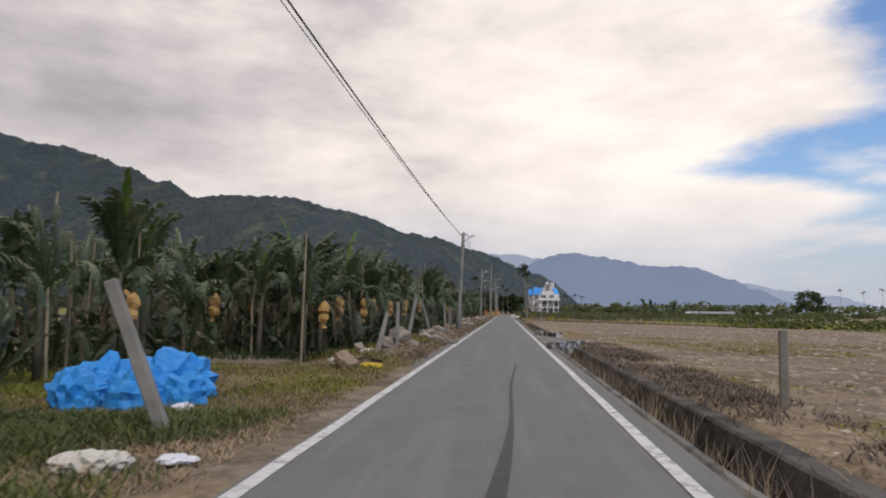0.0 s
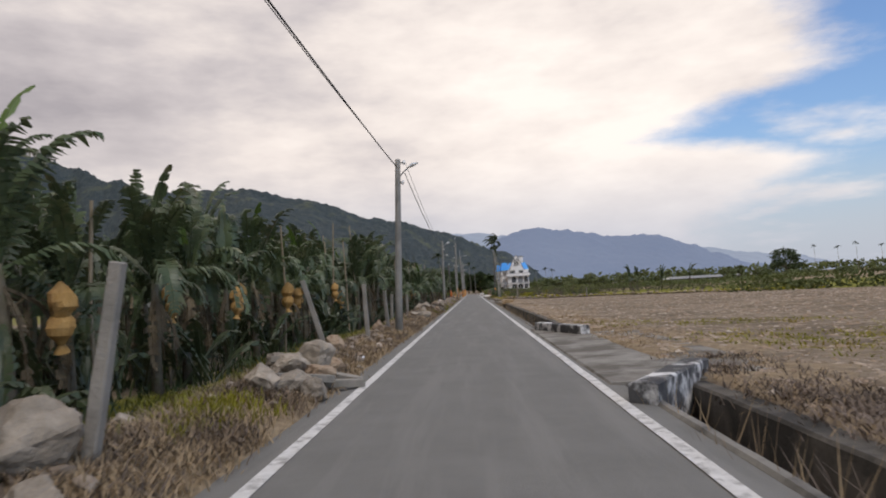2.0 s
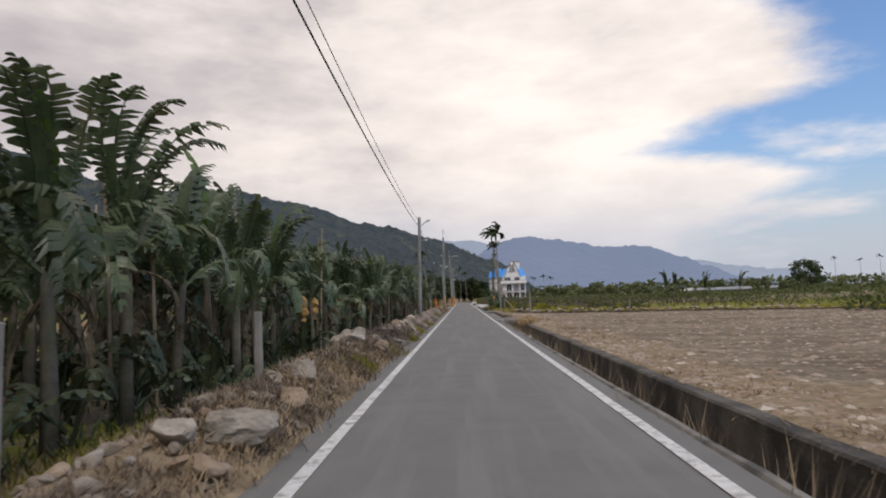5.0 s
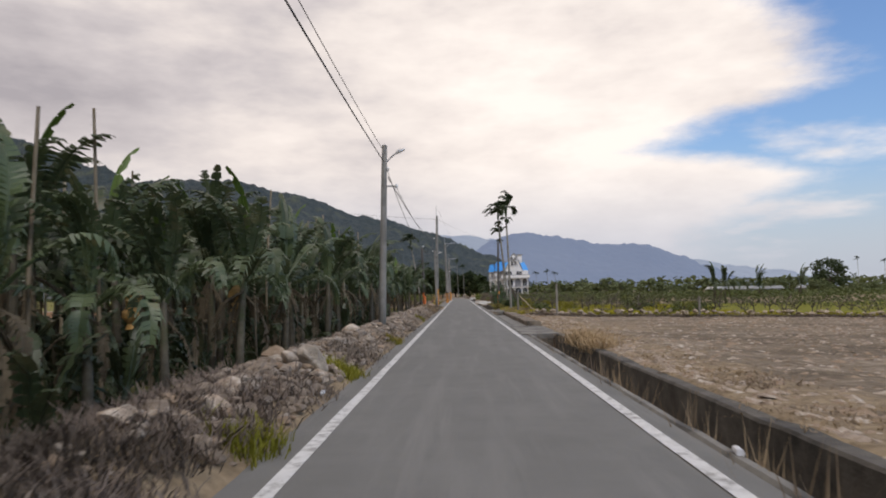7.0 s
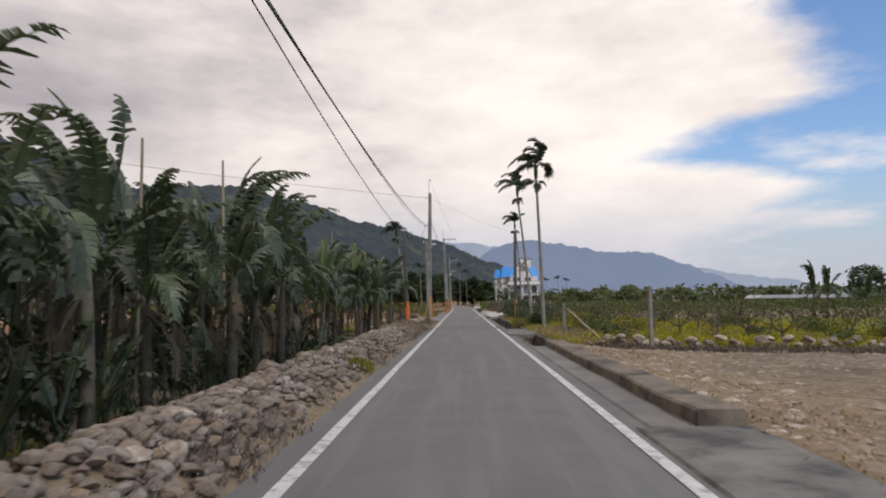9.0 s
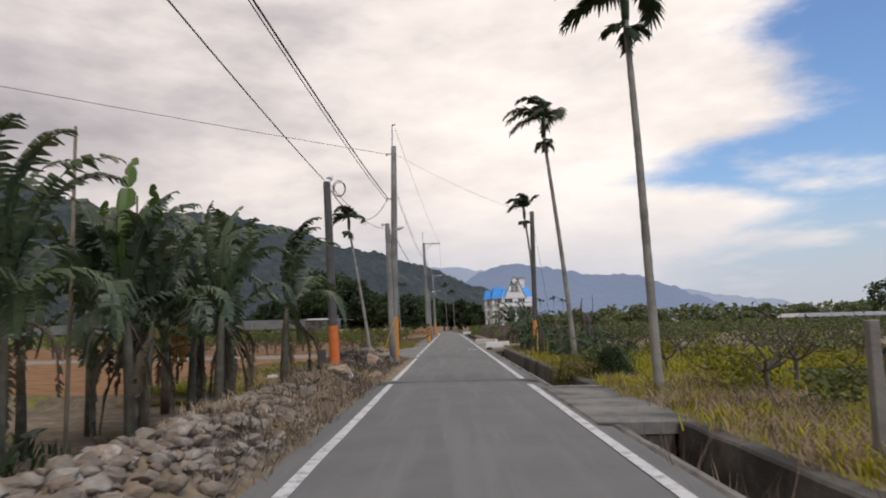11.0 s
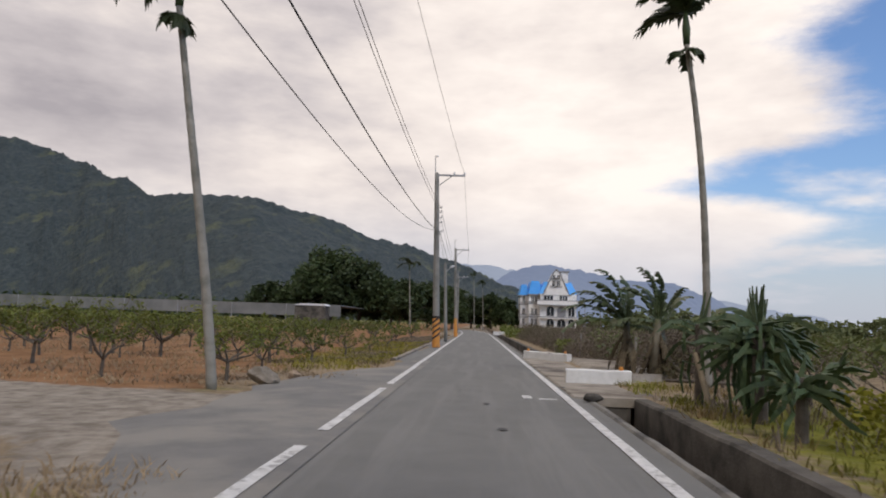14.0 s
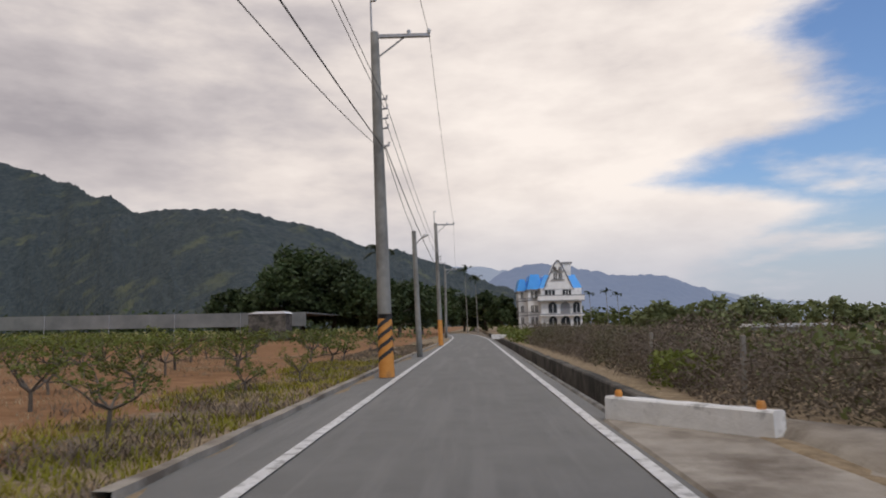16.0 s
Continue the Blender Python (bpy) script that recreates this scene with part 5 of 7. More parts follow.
def field_stones():
    rng = random.Random(9)
    g, gw = Geo(), Geo()
    for _ in range(24000):
        y = rng.uniform(-2, 104)
        x = 3.2 + 40 * rng.random() ** 1.5
        s = rng.uniform(0.035, 0.13) * (1 + 0.03 * x)
        if rng.random() < 0.09 * smooth01(20, 60, y) + 0.05:
            s = rng.uniform(0.10, 0.24)
        low_stone(gw if rng.random() < 0.35 else g, x, y, ground_z(x, y) - 0.25 * s, s, rng)
    gc = Geo()
    for _ in range(70000):
        y = rng.uniform(-2, 104)
        x = 3.3 + 42 * rng.random() ** 1.6
        if fnoise(x * 0.3, y, 0.9) < rng.uniform(-0.6, 0.25):
            continue
        s = rng.uniform(0.04, 0.13) * (1 + 0.03 * x)
        low_stone(gc, x, y, ground_z(x, y) - 0.35 * s, s, rng)
    # ploughed-up rubble along the channel wall
    for _ in range(1500):
        x, y = 3.15 + abs(rng.gauss(0, 0.7)), rng.uniform(36, 103)
        s = rng.uniform(0.05, 0.17)
        low_stone(g if rng.random() < 0.6 else gw, x, y, ground_z(x, y) - 0.2 * s, s, rng)
    solid("field_stones", gw, "rock_warm", "scattered tan stones over the bare field", "stones", "stuff")
    solid("field_clods", gc, "clod", "dry brown earth clods over the bare field", "earth clods", "stuff")
    solid("field_stones", g, "rock", "scattered pale stones over the bare field", "stones", "stuff")
    row = thing("stone_row", "row of piled stones along a field border", "stone row", kind="structure")
    for k in range(230):
        x = 4.0 + 0.14 * k + rng.uniform(-0.3, 0.3)
        part("rock", rng.choice(ROCKS), "rock", row, m=stone_at(rng, x, 103.6 + rng.uniform(-0.4, 0.4) + 0.05 * x, rng.uniform(0.2, 0.5), -0.3 * (k % 2)))


field_stones()


# ---- grass, weeds, straw ----
def tufts(name, material, label, spots, rng, blades=7, h=0.25, w=0.012, spread=0.10, lean=0.5, category="grass"):
    g = Geo()
    for x, y, k in spots:
        z = ground_z(x, y) - 0.02
        for _ in range(blades):
            bx, by = x + rng.gauss(0, spread), y + rng.gauss(0, spread)
            hh = h * k * rng.uniform(0.5, 1.2)
            a = rng.uniform(0, 6.28)
            dx, dy = math.cos(a) * hh * lean * rng.random(), math.sin(a) * hh * lean * rng.random()
            px, py = -math.sin(a) * w * k, math.cos(a) * w * k
            g.add([(bx - px, by - py, z), (bx + px, by + py, z), (bx + px + dx * 0.4, by + py + dy * 0.4, z + hh * 0.6), (bx - px + dx * 0.4, by - py + dy * 0.4, z + hh * 0.6), (bx + dx, by + dy, z + hh)], [(0, 1, 2, 3), (3, 2, 4)])
    return solid(name, g, material, label, category, "stuff")


def scatter(n, rng, xr, yr, keep=None, k=(0.6, 1.3)):
    out = []
    while len(out) < n:
        x, y = rng.uniform(*xr), rng.uniform(*yr)
        if keep is None or keep(x, y):
            out.append((x, y, rng.uniform(*k)))
    return out


def greens():
    rng = random.Random(21)
    far = lambda x, y: fnoise(x, y, 0.35) > rng.uniform(-0.5, 0.2)  # noqa: E731
    bare = lambda x, y: fnoise(x, y, 0.6) > rng.uniform(-0.3, 0.3)  # noqa: E731
    tufts("verge_weeds", "weed", "green and yellow weeds on the verge", scatter(3800, rng, (-9, -2.2), (-1, 16), far), rng, 9, 0.11, 0.007, 0.11, 1.9)
    tufts("verge_weeds", "hedge", "lush green weeds on the verge", scatter(2200, rng, (-7, -2.5), (-1, 6.5), far), rng, 10, 0.15, 0.010, 0.12, 1.5)
    tufts("verge_straw", "straw", "dry brown grass on the verge", scatter(5200, rng, (-7, -2.12), (-1, 17), bare), rng, 9, 0.075, 0.007, 0.13, 2.8)
    tufts("bank_straw", "straw", "dry brown grass among the stones", scatter(5000, rng, (-4.6, -2.1), (14, 62), bare), rng, 9, 0.13, 0.006, 0.10, 1.6)
    tufts("bank_brush", "brush", "dead brown weeds among the stones", scatter(5200, rng, (-4.5, -2.12), (15, 75), bare), rng, 9, 0.13, 0.006, 0.11, 2.2)
    tufts("bank_brush", "brush", "dead brown weeds beside the plantation", scatter(1600, rng, (-4.9, -3.7), (60, 118)), rng, 9, 0.20, 0.006, 0.10, 1.3)
    tufts("bank_litter", "debris", "dead weeds over the stony bank", scatter(1600, rng, (-3.9, -2.1), (58, 76), bare), rng, 8, 0.12, 0.007, 0.10, 2.2)
    tufts("bank_litter", "debris", "dead weeds and litter at the lane's edge", scatter(2600, rng, (-3.0, -2.06), (58, 118), bare), rng, 8, 0.11, 0.007, 0.10, 2.4)
    tufts("bank_brush", "brush", "purple-brown dead weeds over the bank", scatter(1500, rng, (-4.0, -2.25), (61.5, 69)), rng, 9, 0.17, 0.007, 0.12, 1.8)
    tufts("row_brush", "brush", "dead brown weeds before a stone row", scatter(1500, rng, (4.0, 36), (102.2, 103.8)), rng, 9, 0.17, 0.010, 0.16, 1.9)
    tufts("bank_weeds", "grass", "small green weeds beside the plantation", scatter(1600, rng, (-5.4, -3.8), (16, 118), far), rng, 8, 0.16, 0.008, 0.1, 1.2)
    tufts("bank_weeds", "weed", "olive weeds beside the plantation", scatter(2200, rng, (-5.4, -3.3), (17, 62), far), rng, 9, 0.16, 0.008, 0.1, 1.4)
    tufts("bank_litter", "straw", "brown straw along the lane's edge", scatter(2800, rng, (-2.9, -2.05), (14, 62)), rng, 9, 0.10, 0.007, 0.10, 2.2)
    tufts("grove_weeds", "foliage", "dark weeds under the banana plants", scatter(3000, rng, (-14, -4.8), (2, 112), lambda x, y: y > 17 or x < -8.5), rng, 9, 0.30, 0.02, 0.2, 1.2)
    spots = []
    for x, y, r in ((-2.15, 66.8, 0.25), (-2.2, 60.6, 0.30), (-2.2, 72.2, 0.25), (-2.15, 80.3, 0.22), (-2.3, 95.5, 0.22), (-2.3, 56.0, 0.2), (-3.4, 45.0, 0.5), (-2.75, 22.6, 0.55)):
        spots += [(x + rng.gauss(0, r * 0.5), y + rng.gauss(0, r), 1.0) for _ in range(45)]
    tufts("yellow_weeds", "grass", "bright yellow-green weed clumps", spots, rng, 12, 0.19, 0.007, 0.08, 1.1)
    # right side
    tufts("wall_straw", "straw", "dry grass along the channel wall", scatter(2400, rng, (3.02, 4.6), (-1, 104), bare), rng, 9, 0.07, 0.007, 0.14, 3.0)
    tufts("wall_brush", "brush", "dead brown weeds along the channel wall", scatter(2000, rng, (2.98, 4.4), (-1, 27), bare), rng, 10, 0.10, 0.008, 0.14, 2.4)
    tufts("channel_weeds", "brush", "dead weeds in the channel", scatter(900, rng, (2.15, 2.75), (-1, 20), bare), rng, 12, 0.62, 0.008, 0.12, 1.1)
    clear = lambda x, y: not (23.5 < y < 38 or 82.5 < y < 104 or 110 < y < 117)  # noqa: E731
    tufts("channel_weeds", "straw", "dry grass at the lane's edge", scatter(500, rng, (2.02, 2.12), (0, 112), clear), rng, 8, 0.80, 0.006, 0.05, 0.5)
    tufts("field_weeds", "grass", "sparse green weeds over the field", scatter(2200, rng, (3.6, 24), (-1, 40), lambda x, y: fnoise(x, y, 0.22) > rng.uniform(0.02, 0.3)), rng, 9, 0.07, 0.012, 0.15, 2.6)
    tufts("field_straw", "straw", "dry stubble over the field", scatter(3600, rng, (3.2, 30), (-1, 103), bare), rng, 5, 0.045, 0.008, 0.16, 3.2)
    spots = [(max(2.98, rng.gauss(3.05, 0.2)), rng.uniform(77.0, 81.3), rng.uniform(0.6, 1.4)) for _ in range(95)] + [(2.4, rng.gauss(90.4, 0.2), 0.8) for _ in range(10)] + [(3.2, rng.gauss(94.0, 0.8), 0.5) for _ in range(14)]
    tufts("golden_grass", "golden", "tall golden dry grass over the channel wall", spots, rng, 18, 0.30, 0.006, 0.14, 2.3)
    spots = scatter(7500, rng, (3.1, 20), (103.5, 133), far)
    tufts("orchard_weeds", "mustard", "lush yellow-green weeds under the orchard", spots, rng, 10, 0.20, 0.010, 0.14, 1.3)
    tufts("orchard_weeds", "mustard", "band of bright yellow weeds before the orchard", scatter(3000, rng, (4.5, 44), (104.6, 108), far), rng, 9, 0.26, 0.016, 0.2, 1.2)
    tufts("bank_straw", "straw", "red-brown dry weeds at the end of the bank", scatter(1500, rng, (-5.0, -2.1), (109, 121), bare), rng, 9, 0.17, 0.007, 0.1, 1.6)
    tufts("verge_debris", "debris", "dead weeds along the lane's edge", scatter(1100, rng, (-3.2, -2.06), (118, 132)), rng, 8, 0.10, 0.007, 0.1, 2.3)
    tufts("verge_weeds", "weed", "olive weeds round the pole feet", scatter(1500, rng, (-7.5, -2.2), (124.5, 132.5), far), rng, 9, 0.16, 0.008, 0.12, 1.5)
    tufts("mound_straw", "debris", "grey dead brush over a mound", [(min(-2.35, rng.gauss(-3.6, 0.8)), rng.gauss(125.6, 1.4), rng.uniform(0.6, 1.5)) for _ in range(1900)], rng, 9, 0.15, 0.009, 0.13, 3.0)
    tufts("verge_straw", "straw", "dry grass on the verge", scatter(2200, rng, (-9, -2.3), (118, 134), bare), rng, 9, 0.12, 0.007, 0.12, 1.5)
    tufts("verge_weeds", "grass", "green weeds on the verge", scatter(2000, rng, (-8, -2.5), (118, 124.0), far), rng, 10, 0.11, 0.009, 0.13, 2.3)
    tufts("orchard_weeds", "weed", "olive weeds behind the channel", scatter(1500, rng, (3.1, 12), (131, 144), far), rng, 9, 0.14, 0.008, 0.12, 1.5)
    tufts("orchard_straw", "straw", "dry grass across the red earth orchard", scatter(2600, rng, (-22, -5), (141, 185), far), rng, 8, 0.12, 0.010, 0.2, 1.6)
    tufts("orchard_straw", "thicket", "dry dark weeds along the orchard verge", scatter(2400, rng, (-6.2, -2.75), (149, 200), bare), rng, 9, 0.13, 0.008, 0.12, 1.9)
    tufts("orchard_straw", "straw", "flattened tan grass along the orchard verge", scatter(2600, rng, (-6.4, -2.6), (142, 200), bare), rng, 9, 0.09, 0.009, 0.14, 2.6)
    tufts("orchard_verge", "grass", "green weeds along the orchard verge", scatter(1100, rng, (-6.5, -2.9), (146, 176), far), rng, 9, 0.16, 0.009, 0.13, 1.4)


greens()


# ---- fence posts and litter ----
def post(x, y, h, lean_x=0.0, lean_y=0.0, w=0.062, material="post", label="weathered concrete fence post"):
    g = Geo()
    for i in range(5):
        z = -0.25 + (h + 0.25) * i / 4
        a = w * (1 - 0.04 * i)
        e = 0.006 * (i % 2)
        g.v += [(-a + e, -a, z), (a, -a + e, z), (a - e, a, z), (-a, a - e, z)]
    g.f = [(4 * i + k, 4 * i + (k + 1) % 4, 4 * i + 4 + (k + 1) % 4, 4 * i + 4 + k) for i in range(4) for k in range(4)] + [(16, 17, 18, 19)]
    return bevelled(solid("fence_post", g, material, label, "fence post", group="fence posts", m=pose(x, y, ground_z(x, y), lean_y, lean_x, R.uniform(-15, 15))), 0.012)


for x, y, h, lx in ((-3.04, 19.5, 1.3, 0), (-2.86, 20.4, 1.5, 10), (-3.15, 30.3, 1.6, -16), (-2.8, 34.0, 1.45, -2), (-2.9, 39.3, 1.3, -3), (-3.65, 47.0, 1.35, 2), (-3.5, 53.2, 1.2, 0), (3.95, 7.9, 1.05, 0), (3.62, 107.5, 1.3, 0), (5.5, 102.5, 1.9, 0), (14.0, 103.0, 1.2, 1)):
    post(x, y, h, lx)
post(-3.35, 5.3, 1.72, -20, 4, 0.075, label="leaning weathered concrete post")
post(-2.9, 15.3, 1.12, 12, -22, label="weathered concrete post tilted far over")
solid("brace", Geo().tube([(3.75, 107.6, 1.1), (4.6, 105.6, 0.05)], 0.03, 6), "bamboo", "slanting wooden brace of a fence post", "brace")


def crumpled(name, x, y, s, material, label, category, seed, n=3, zs=0.6):
    """A heap of crumpled sheet or sacks: folded lumps with sharp creases."""
    rng = random.Random(seed)
    e = thing(name, label, category, pose(x, y, ground_z(x, y)))
    for k in range(n):
        bm = bmesh.new()
        bmesh.ops.create_icosphere(bm, subdivisions=3, radius=0.5)
        off = Vector((seed * 3 + k, k * 7, 0))
        for v in bm.verts:
            c = v.co * 3.0 + off
            v.co *= 0.8 + 0.45 * abs(noise.noise(c)) + 0.35 * noise.noise(v.co * 7 + off)
            v.co.z = v.co.z * zs + 0.22
            if v.co.z < -0.02:
                v.co.z = -0.02
        me = bpy.data.meshes.new("fold")
        bm.to_mesh(me)
        bm.free()
        me.materials.append(M[material])
        a = rng.uniform(0, 6.28)
        part("fold", me, material, e, m=pose(0.6 * s * math.cos(a) * (k > 0), 0.35 * s * math.sin(a) * (k > 0), 0, 0, 0, rng.uniform(0, 360)) @ Matrix.Scale(s * rng.uniform(0.7, 1.1), 4))
    return e


for x, y, s, seed in ((-5.75, 7.9, 0.72, 1), (-5.3, 7.5, 0.8, 2), (-4.95, 7.45, 0.78, 3), (-4.5, 7.6, 0.66, 4), (-5.1, 8.1, 0.95, 5)):
    crumpled("plastic_bundle", x, y, s, "blue_plastic", "crumpled bright blue plastic bags piled up", "plastic bags", seed, 5, 1.05)
crumpled("sack", -3.05, 3.5, 0.36, "sack", "pale crumpled sack on the verge", "sack", 11)
crumpled("litter", -2.5, 117.15, 0.3, "white_sheet", "torn white plastic litter behind a boulder", "litter", 19, 3, 0.9)
crumpled("litter", -2.5, 3.7, 0.26, "white_sheet", "torn white plastic litter on grass", "litter", 12, 3, 0.3)
crumpled("litter", -3.9, 6.9, 0.3, "white_sheet", "torn white plastic litter on grass", "litter", 13, 2, 0.4)
crumpled("sack", -3.75, 14.6, 0.36, "sack", "pale crumpled sack among rubble", "sack", 14, 3, 0.5)
crumpled("sack", -3.3, 15.8, 0.34, "sack", "pale crumpled sack among rubble", "sack", 15, 3, 0.5)
crumpled("litter", -2.58, 13.55, 0.34, "yellow", "crumpled yellow wrapping among rubble", "litter", 16, 3, 0.4)
crumpled("litter", -3.2, 119.4, 0.34, "white_sheet", "white plastic litter beside stones", "litter", 17, 2, 0.6)
for x, y in ((-2.2, 29.2), (-2.1, 70.0), (2.05, 66.5)):
    solid("bottle", Geo().tube([(-0.1, 0, 0.035), (0.07, 0, 0.035), (0.1, 0, 0.035), (0.15, 0, 0.035)], [0.035, 0.035, 0.015, 0.015], 8), "white_sheet", "white plastic bottle lying on gravel", "bottle", group="bottles", m=pose(x, y, max(-0.06, ground_z(x, y)) + 0.03, 0, 0, 40 * x))


# ---- fruit bags and stakes in the plantation ----
def fruit_bag(proto=[]):
    if not proto:
        g = Geo().tube([(0, 0, 0), (0.01, 0, -0.06), (0, 0.01, -0.13), (0.01, 0, -0.21), (0.02, 0, -0.29), (0, 0, -0.36), (0, 0, -0.40), (0.01, 0.01, -0.46), (0, 0, -0.54), (0, 0, -0.62), (0.0, 0, -0.69), (0.0, 0, -0.74), (0.02, 0, -0.84)], [0.02, 0.08, 0.13, 0.155, 0.155, 0.12, 0.11, 0.145, 0.155, 0.13, 0.075, 0.04, 0.085], 16)
        for i, v in enumerate(g.v):
            k = 1 + 0.34 * noise.noise(Vector(v) * 6) + 0.2 * noise.noise(Vector(v) * 17)
            g.v[i] = (v[0] * k, v[1] * k, v[2])
        proto.append(g.mesh("fruit_bag", "bag", False))
    return proto[0]


def bags_and_stakes():
    rng = random.Random(14)
    me = fruit_bag()
    fixed = [(-4.6, 16.6, 1.55), (-5.2, 21.0, 1.75), (-4.9, 23.5, 1.7), (-5.3, 27.5, 1.75), (-5.0, 30.2, 1.65), (-5.4, 31.6, 1.8), (-4.9, 34.0, 1.7), (-5.1, 35.8, 1.75), (-5.6, 38.2, 1.7), (-5.0, 41.0, 1.8), (-5.2, 43.2, 1.7), (-5.1, 63.5, 1.7), (-5.4, 66.5, 1.6), (-5.6, 72.0, 1.6), (-5.3, 76.5, 1.6), (-5.5, 82.0, 1.5), (-5.4, 105.0, 1.6), (-5.0, 108.0, 1.6), (-5.0, 112.5, 1.55), (-5.2, 114.5, 1.6), (-6.3, 117.0, 1.55), (-9.0, 14.5, 1.7), (-8.6, 19.0, 1.7), (-9.4, 24.0, 1.75), (-7.4, 12.0, 1.6)]
    for x, y, z in fixed:
        solid("fruit_bag", me, "bag", "tan paper bag tied round a hanging banana bunch", "fruit bag", group="fruit bags", m=pose(x, y, z + rng.uniform(-0.1, 0.1), rng.uniform(-6, 6), rng.uniform(-6, 6), rng.uniform(0, 360)) @ Matrix.Scale(rng.uniform(0.8, 1.05), 4))
    for k in range(70):
        y = 2 + 1.66 * k + rng.uniform(-0.6, 0.6)
        x = -rng.choice((5.2, 5.9, 7.2, 8.4)) - (3 if y < 15 else 0)
        h = rng.uniform(3.8, 5.0) if y > 40 else rng.uniform(2.9, 3.6)
        solid("stake", Geo().tube([(0, 0, -0.3), (rng.uniform(-0.05, 0.05), 0, h * 0.5), (rng.uniform(-0.1, 0.1), 0, h)], [0.035, 0.03, 0.024], 6), "bamboo", "bare bamboo stake propping banana plants", "stake", group="plantation stakes", m=pose(x, y, ground_z(x, y), rng.uniform(-2, 2), rng.uniform(-2, 2), 0))


bags_and_stakes()


# ---- palms ----
def frond(g, base, azim, tilt, length, droop, rng, wind=(-1.4, 0.1), leaflets=17, leaf_len=0.55):
    d = Vector((math.cos(azim) * math.cos(tilt), math.sin(azim) * math.cos(tilt), math.sin(tilt)))
    p, pts, n = Vector(base), [], leaflets + 2
    for i in range(n):
        pts.append(p.copy())
        t = i / n
        d = (d + Vector((wind[0] * 0.16 * t, wind[1] * 0.16 * t, -droop * 0.26 * t))).normalized()
        p = p + d * (length / n)
    g.tube(pts[::3] + [pts[-1]], 0.018, 4, False)
    for i in range(2, n):
        a = pts[i]
        ax = (pts[i] - pts[i - 1]).normalized()
        side = ax.cross(Vector((0, 0, 1)))
        side = side.normalized() if side.length > 0.05 else Vector((0, 1, 0))
        for s in (-1, 1):
            L = leaf_len * (1 - 0.5 * (i / n)) * rng.uniform(0.8, 1.1)
            tip = a + side * s * L * 0.8 + ax * L * 0.55 - Vector((0, 0, L * rng.uniform(0.15, 0.6))) + Vector((wind[0], wind[1], 0)) * 0.12 * L
            w = ax * 0.045
            m = a + (tip - a) * 0.5 + Vector((0, 0, 0.05))
            g.add([a - w, a + w, m + w * 1.3, m - w * 1.3, tip], [(0, 1, 2, 3), (3, 2, 4)])


def palm(x, y, h, top_dx, seed, label, n=8, crown=1.5, second=0.0, curve=1.15):
    rng = random.Random(seed)
    e = thing("areca_palm", label, "palm tree", pose(x, y, ground_z(x, y)), "areca palms")
    at = lambda z: Vector((top_dx * (z / h) ** curve, 0.02 * math.sin(z), z))  # noqa: E731
    g = Geo()
    rings = int(h / 0.22)
    g.tube([at(h * i / rings) for i in range(rings + 1)], [(0.092 - 0.036 * i / rings) * (1.05 if i % 2 else 0.97) for i in range(rings + 1)], 10)
    part("trunk", g, "palm_trunk", e, smooth=True)
    part("crownshaft", Geo().tube([at(h - 0.02), at(h) + Vector((0, 0, 0.35)), at(h) + Vector((-0.02, 0, 0.75))], [0.075, 0.095, 0.05], 8), "cactus", e, smooth=True)
    for k in range(n):
        g = Geo()
        frond(g, at(h) + Vector((0, 0, 0.65)), 2.4 * k + rng.uniform(-0.3, 0.3), radians(rng.uniform(15, 75)), crown * rng.uniform(0.8, 1.1), 1.0, rng)
        part("frond", g, "palm_leaf", e)
    if second:
        for k in range(5):
            g = Geo()
            frond(g, at(h) + Vector((0, 0, -0.15)), 1.3 * k, radians(rng.uniform(-60, 20)), 0.55 * second, 1.6, rng, (-0.2, 0), 7, 0.3)
            part("fruit_stalk", g, "palm_leaf", e, "drooping tuft of old fruit stalks")
    return e


palm(3.65, 114.3, 7.2, -0.24, 1, "tall slender areca palm with ragged crown", 9, 1.6, 1.0)
palm(4.3, 126.6, 8.2, -0.80, 2, "tall slender leaning areca palm", 9, 1.7, 1.0)
palm(5.07, 144.0, 7.8, -0.45, 3, "slender areca palm with wind-swept crown", 8, 1.3, 0.9, 2.6)
palm(-4.55, 140.4, 7.0, -1.1, 4, "slender areca palm leaning with wind-swept crown", 8, 1.4, 0.9)
for x, y, h in ((-7.2, 205, 7.0), (-0.5, 262, 9.5), (1.2, 264, 8.2), (26, 300, 7), (30, 302, 7.5), (33, 305, 7), (150, 330, 11), (160, 330, 10), (168, 330, 11.5), (180, 332, 10), (190, 330, 10.5)):
    palm(x, y, h, -0.3, int(h * 10), "small distant palm with feathery crown", 7, 1.8)


# ---- trees ----
def leaf_cloud(g, c, r, n, size, rng, flat=0.8, cup=0.25):
    """Leaves as small bent quads, thick near the skin of an uneven ball."""
    for _ in range(n):
        v = Vector((rng.gauss(0, 1), rng.gauss(0, 1), rng.gauss(0, 1))).normalized()
        k = rng.random() ** 0.45 * (0.8 + 0.35 * noise.noise(v * 1.7 + Vector(c)))
        p = Vector((c[0] + v.x * r * k, c[1] + v.y * r * k, c[2] + v.z * r * k * flat))
        a = Vector((rng.uniform(-1, 1), rng.uniform(-1, 1), rng.uniform(-0.6, 0.6))).normalized()
        b = a.cross(Vector((rng.uniform(-1, 1), rng.uniform(-1, 1), rng.uniform(-1, 1)))).normalized()
        s = size * rng.uniform(0.6, 1.3)
        g.add([p - a * s, p - b * s * 0.45, p + a * s, p + b * s * 0.45], [(0, 1, 2, 3)])


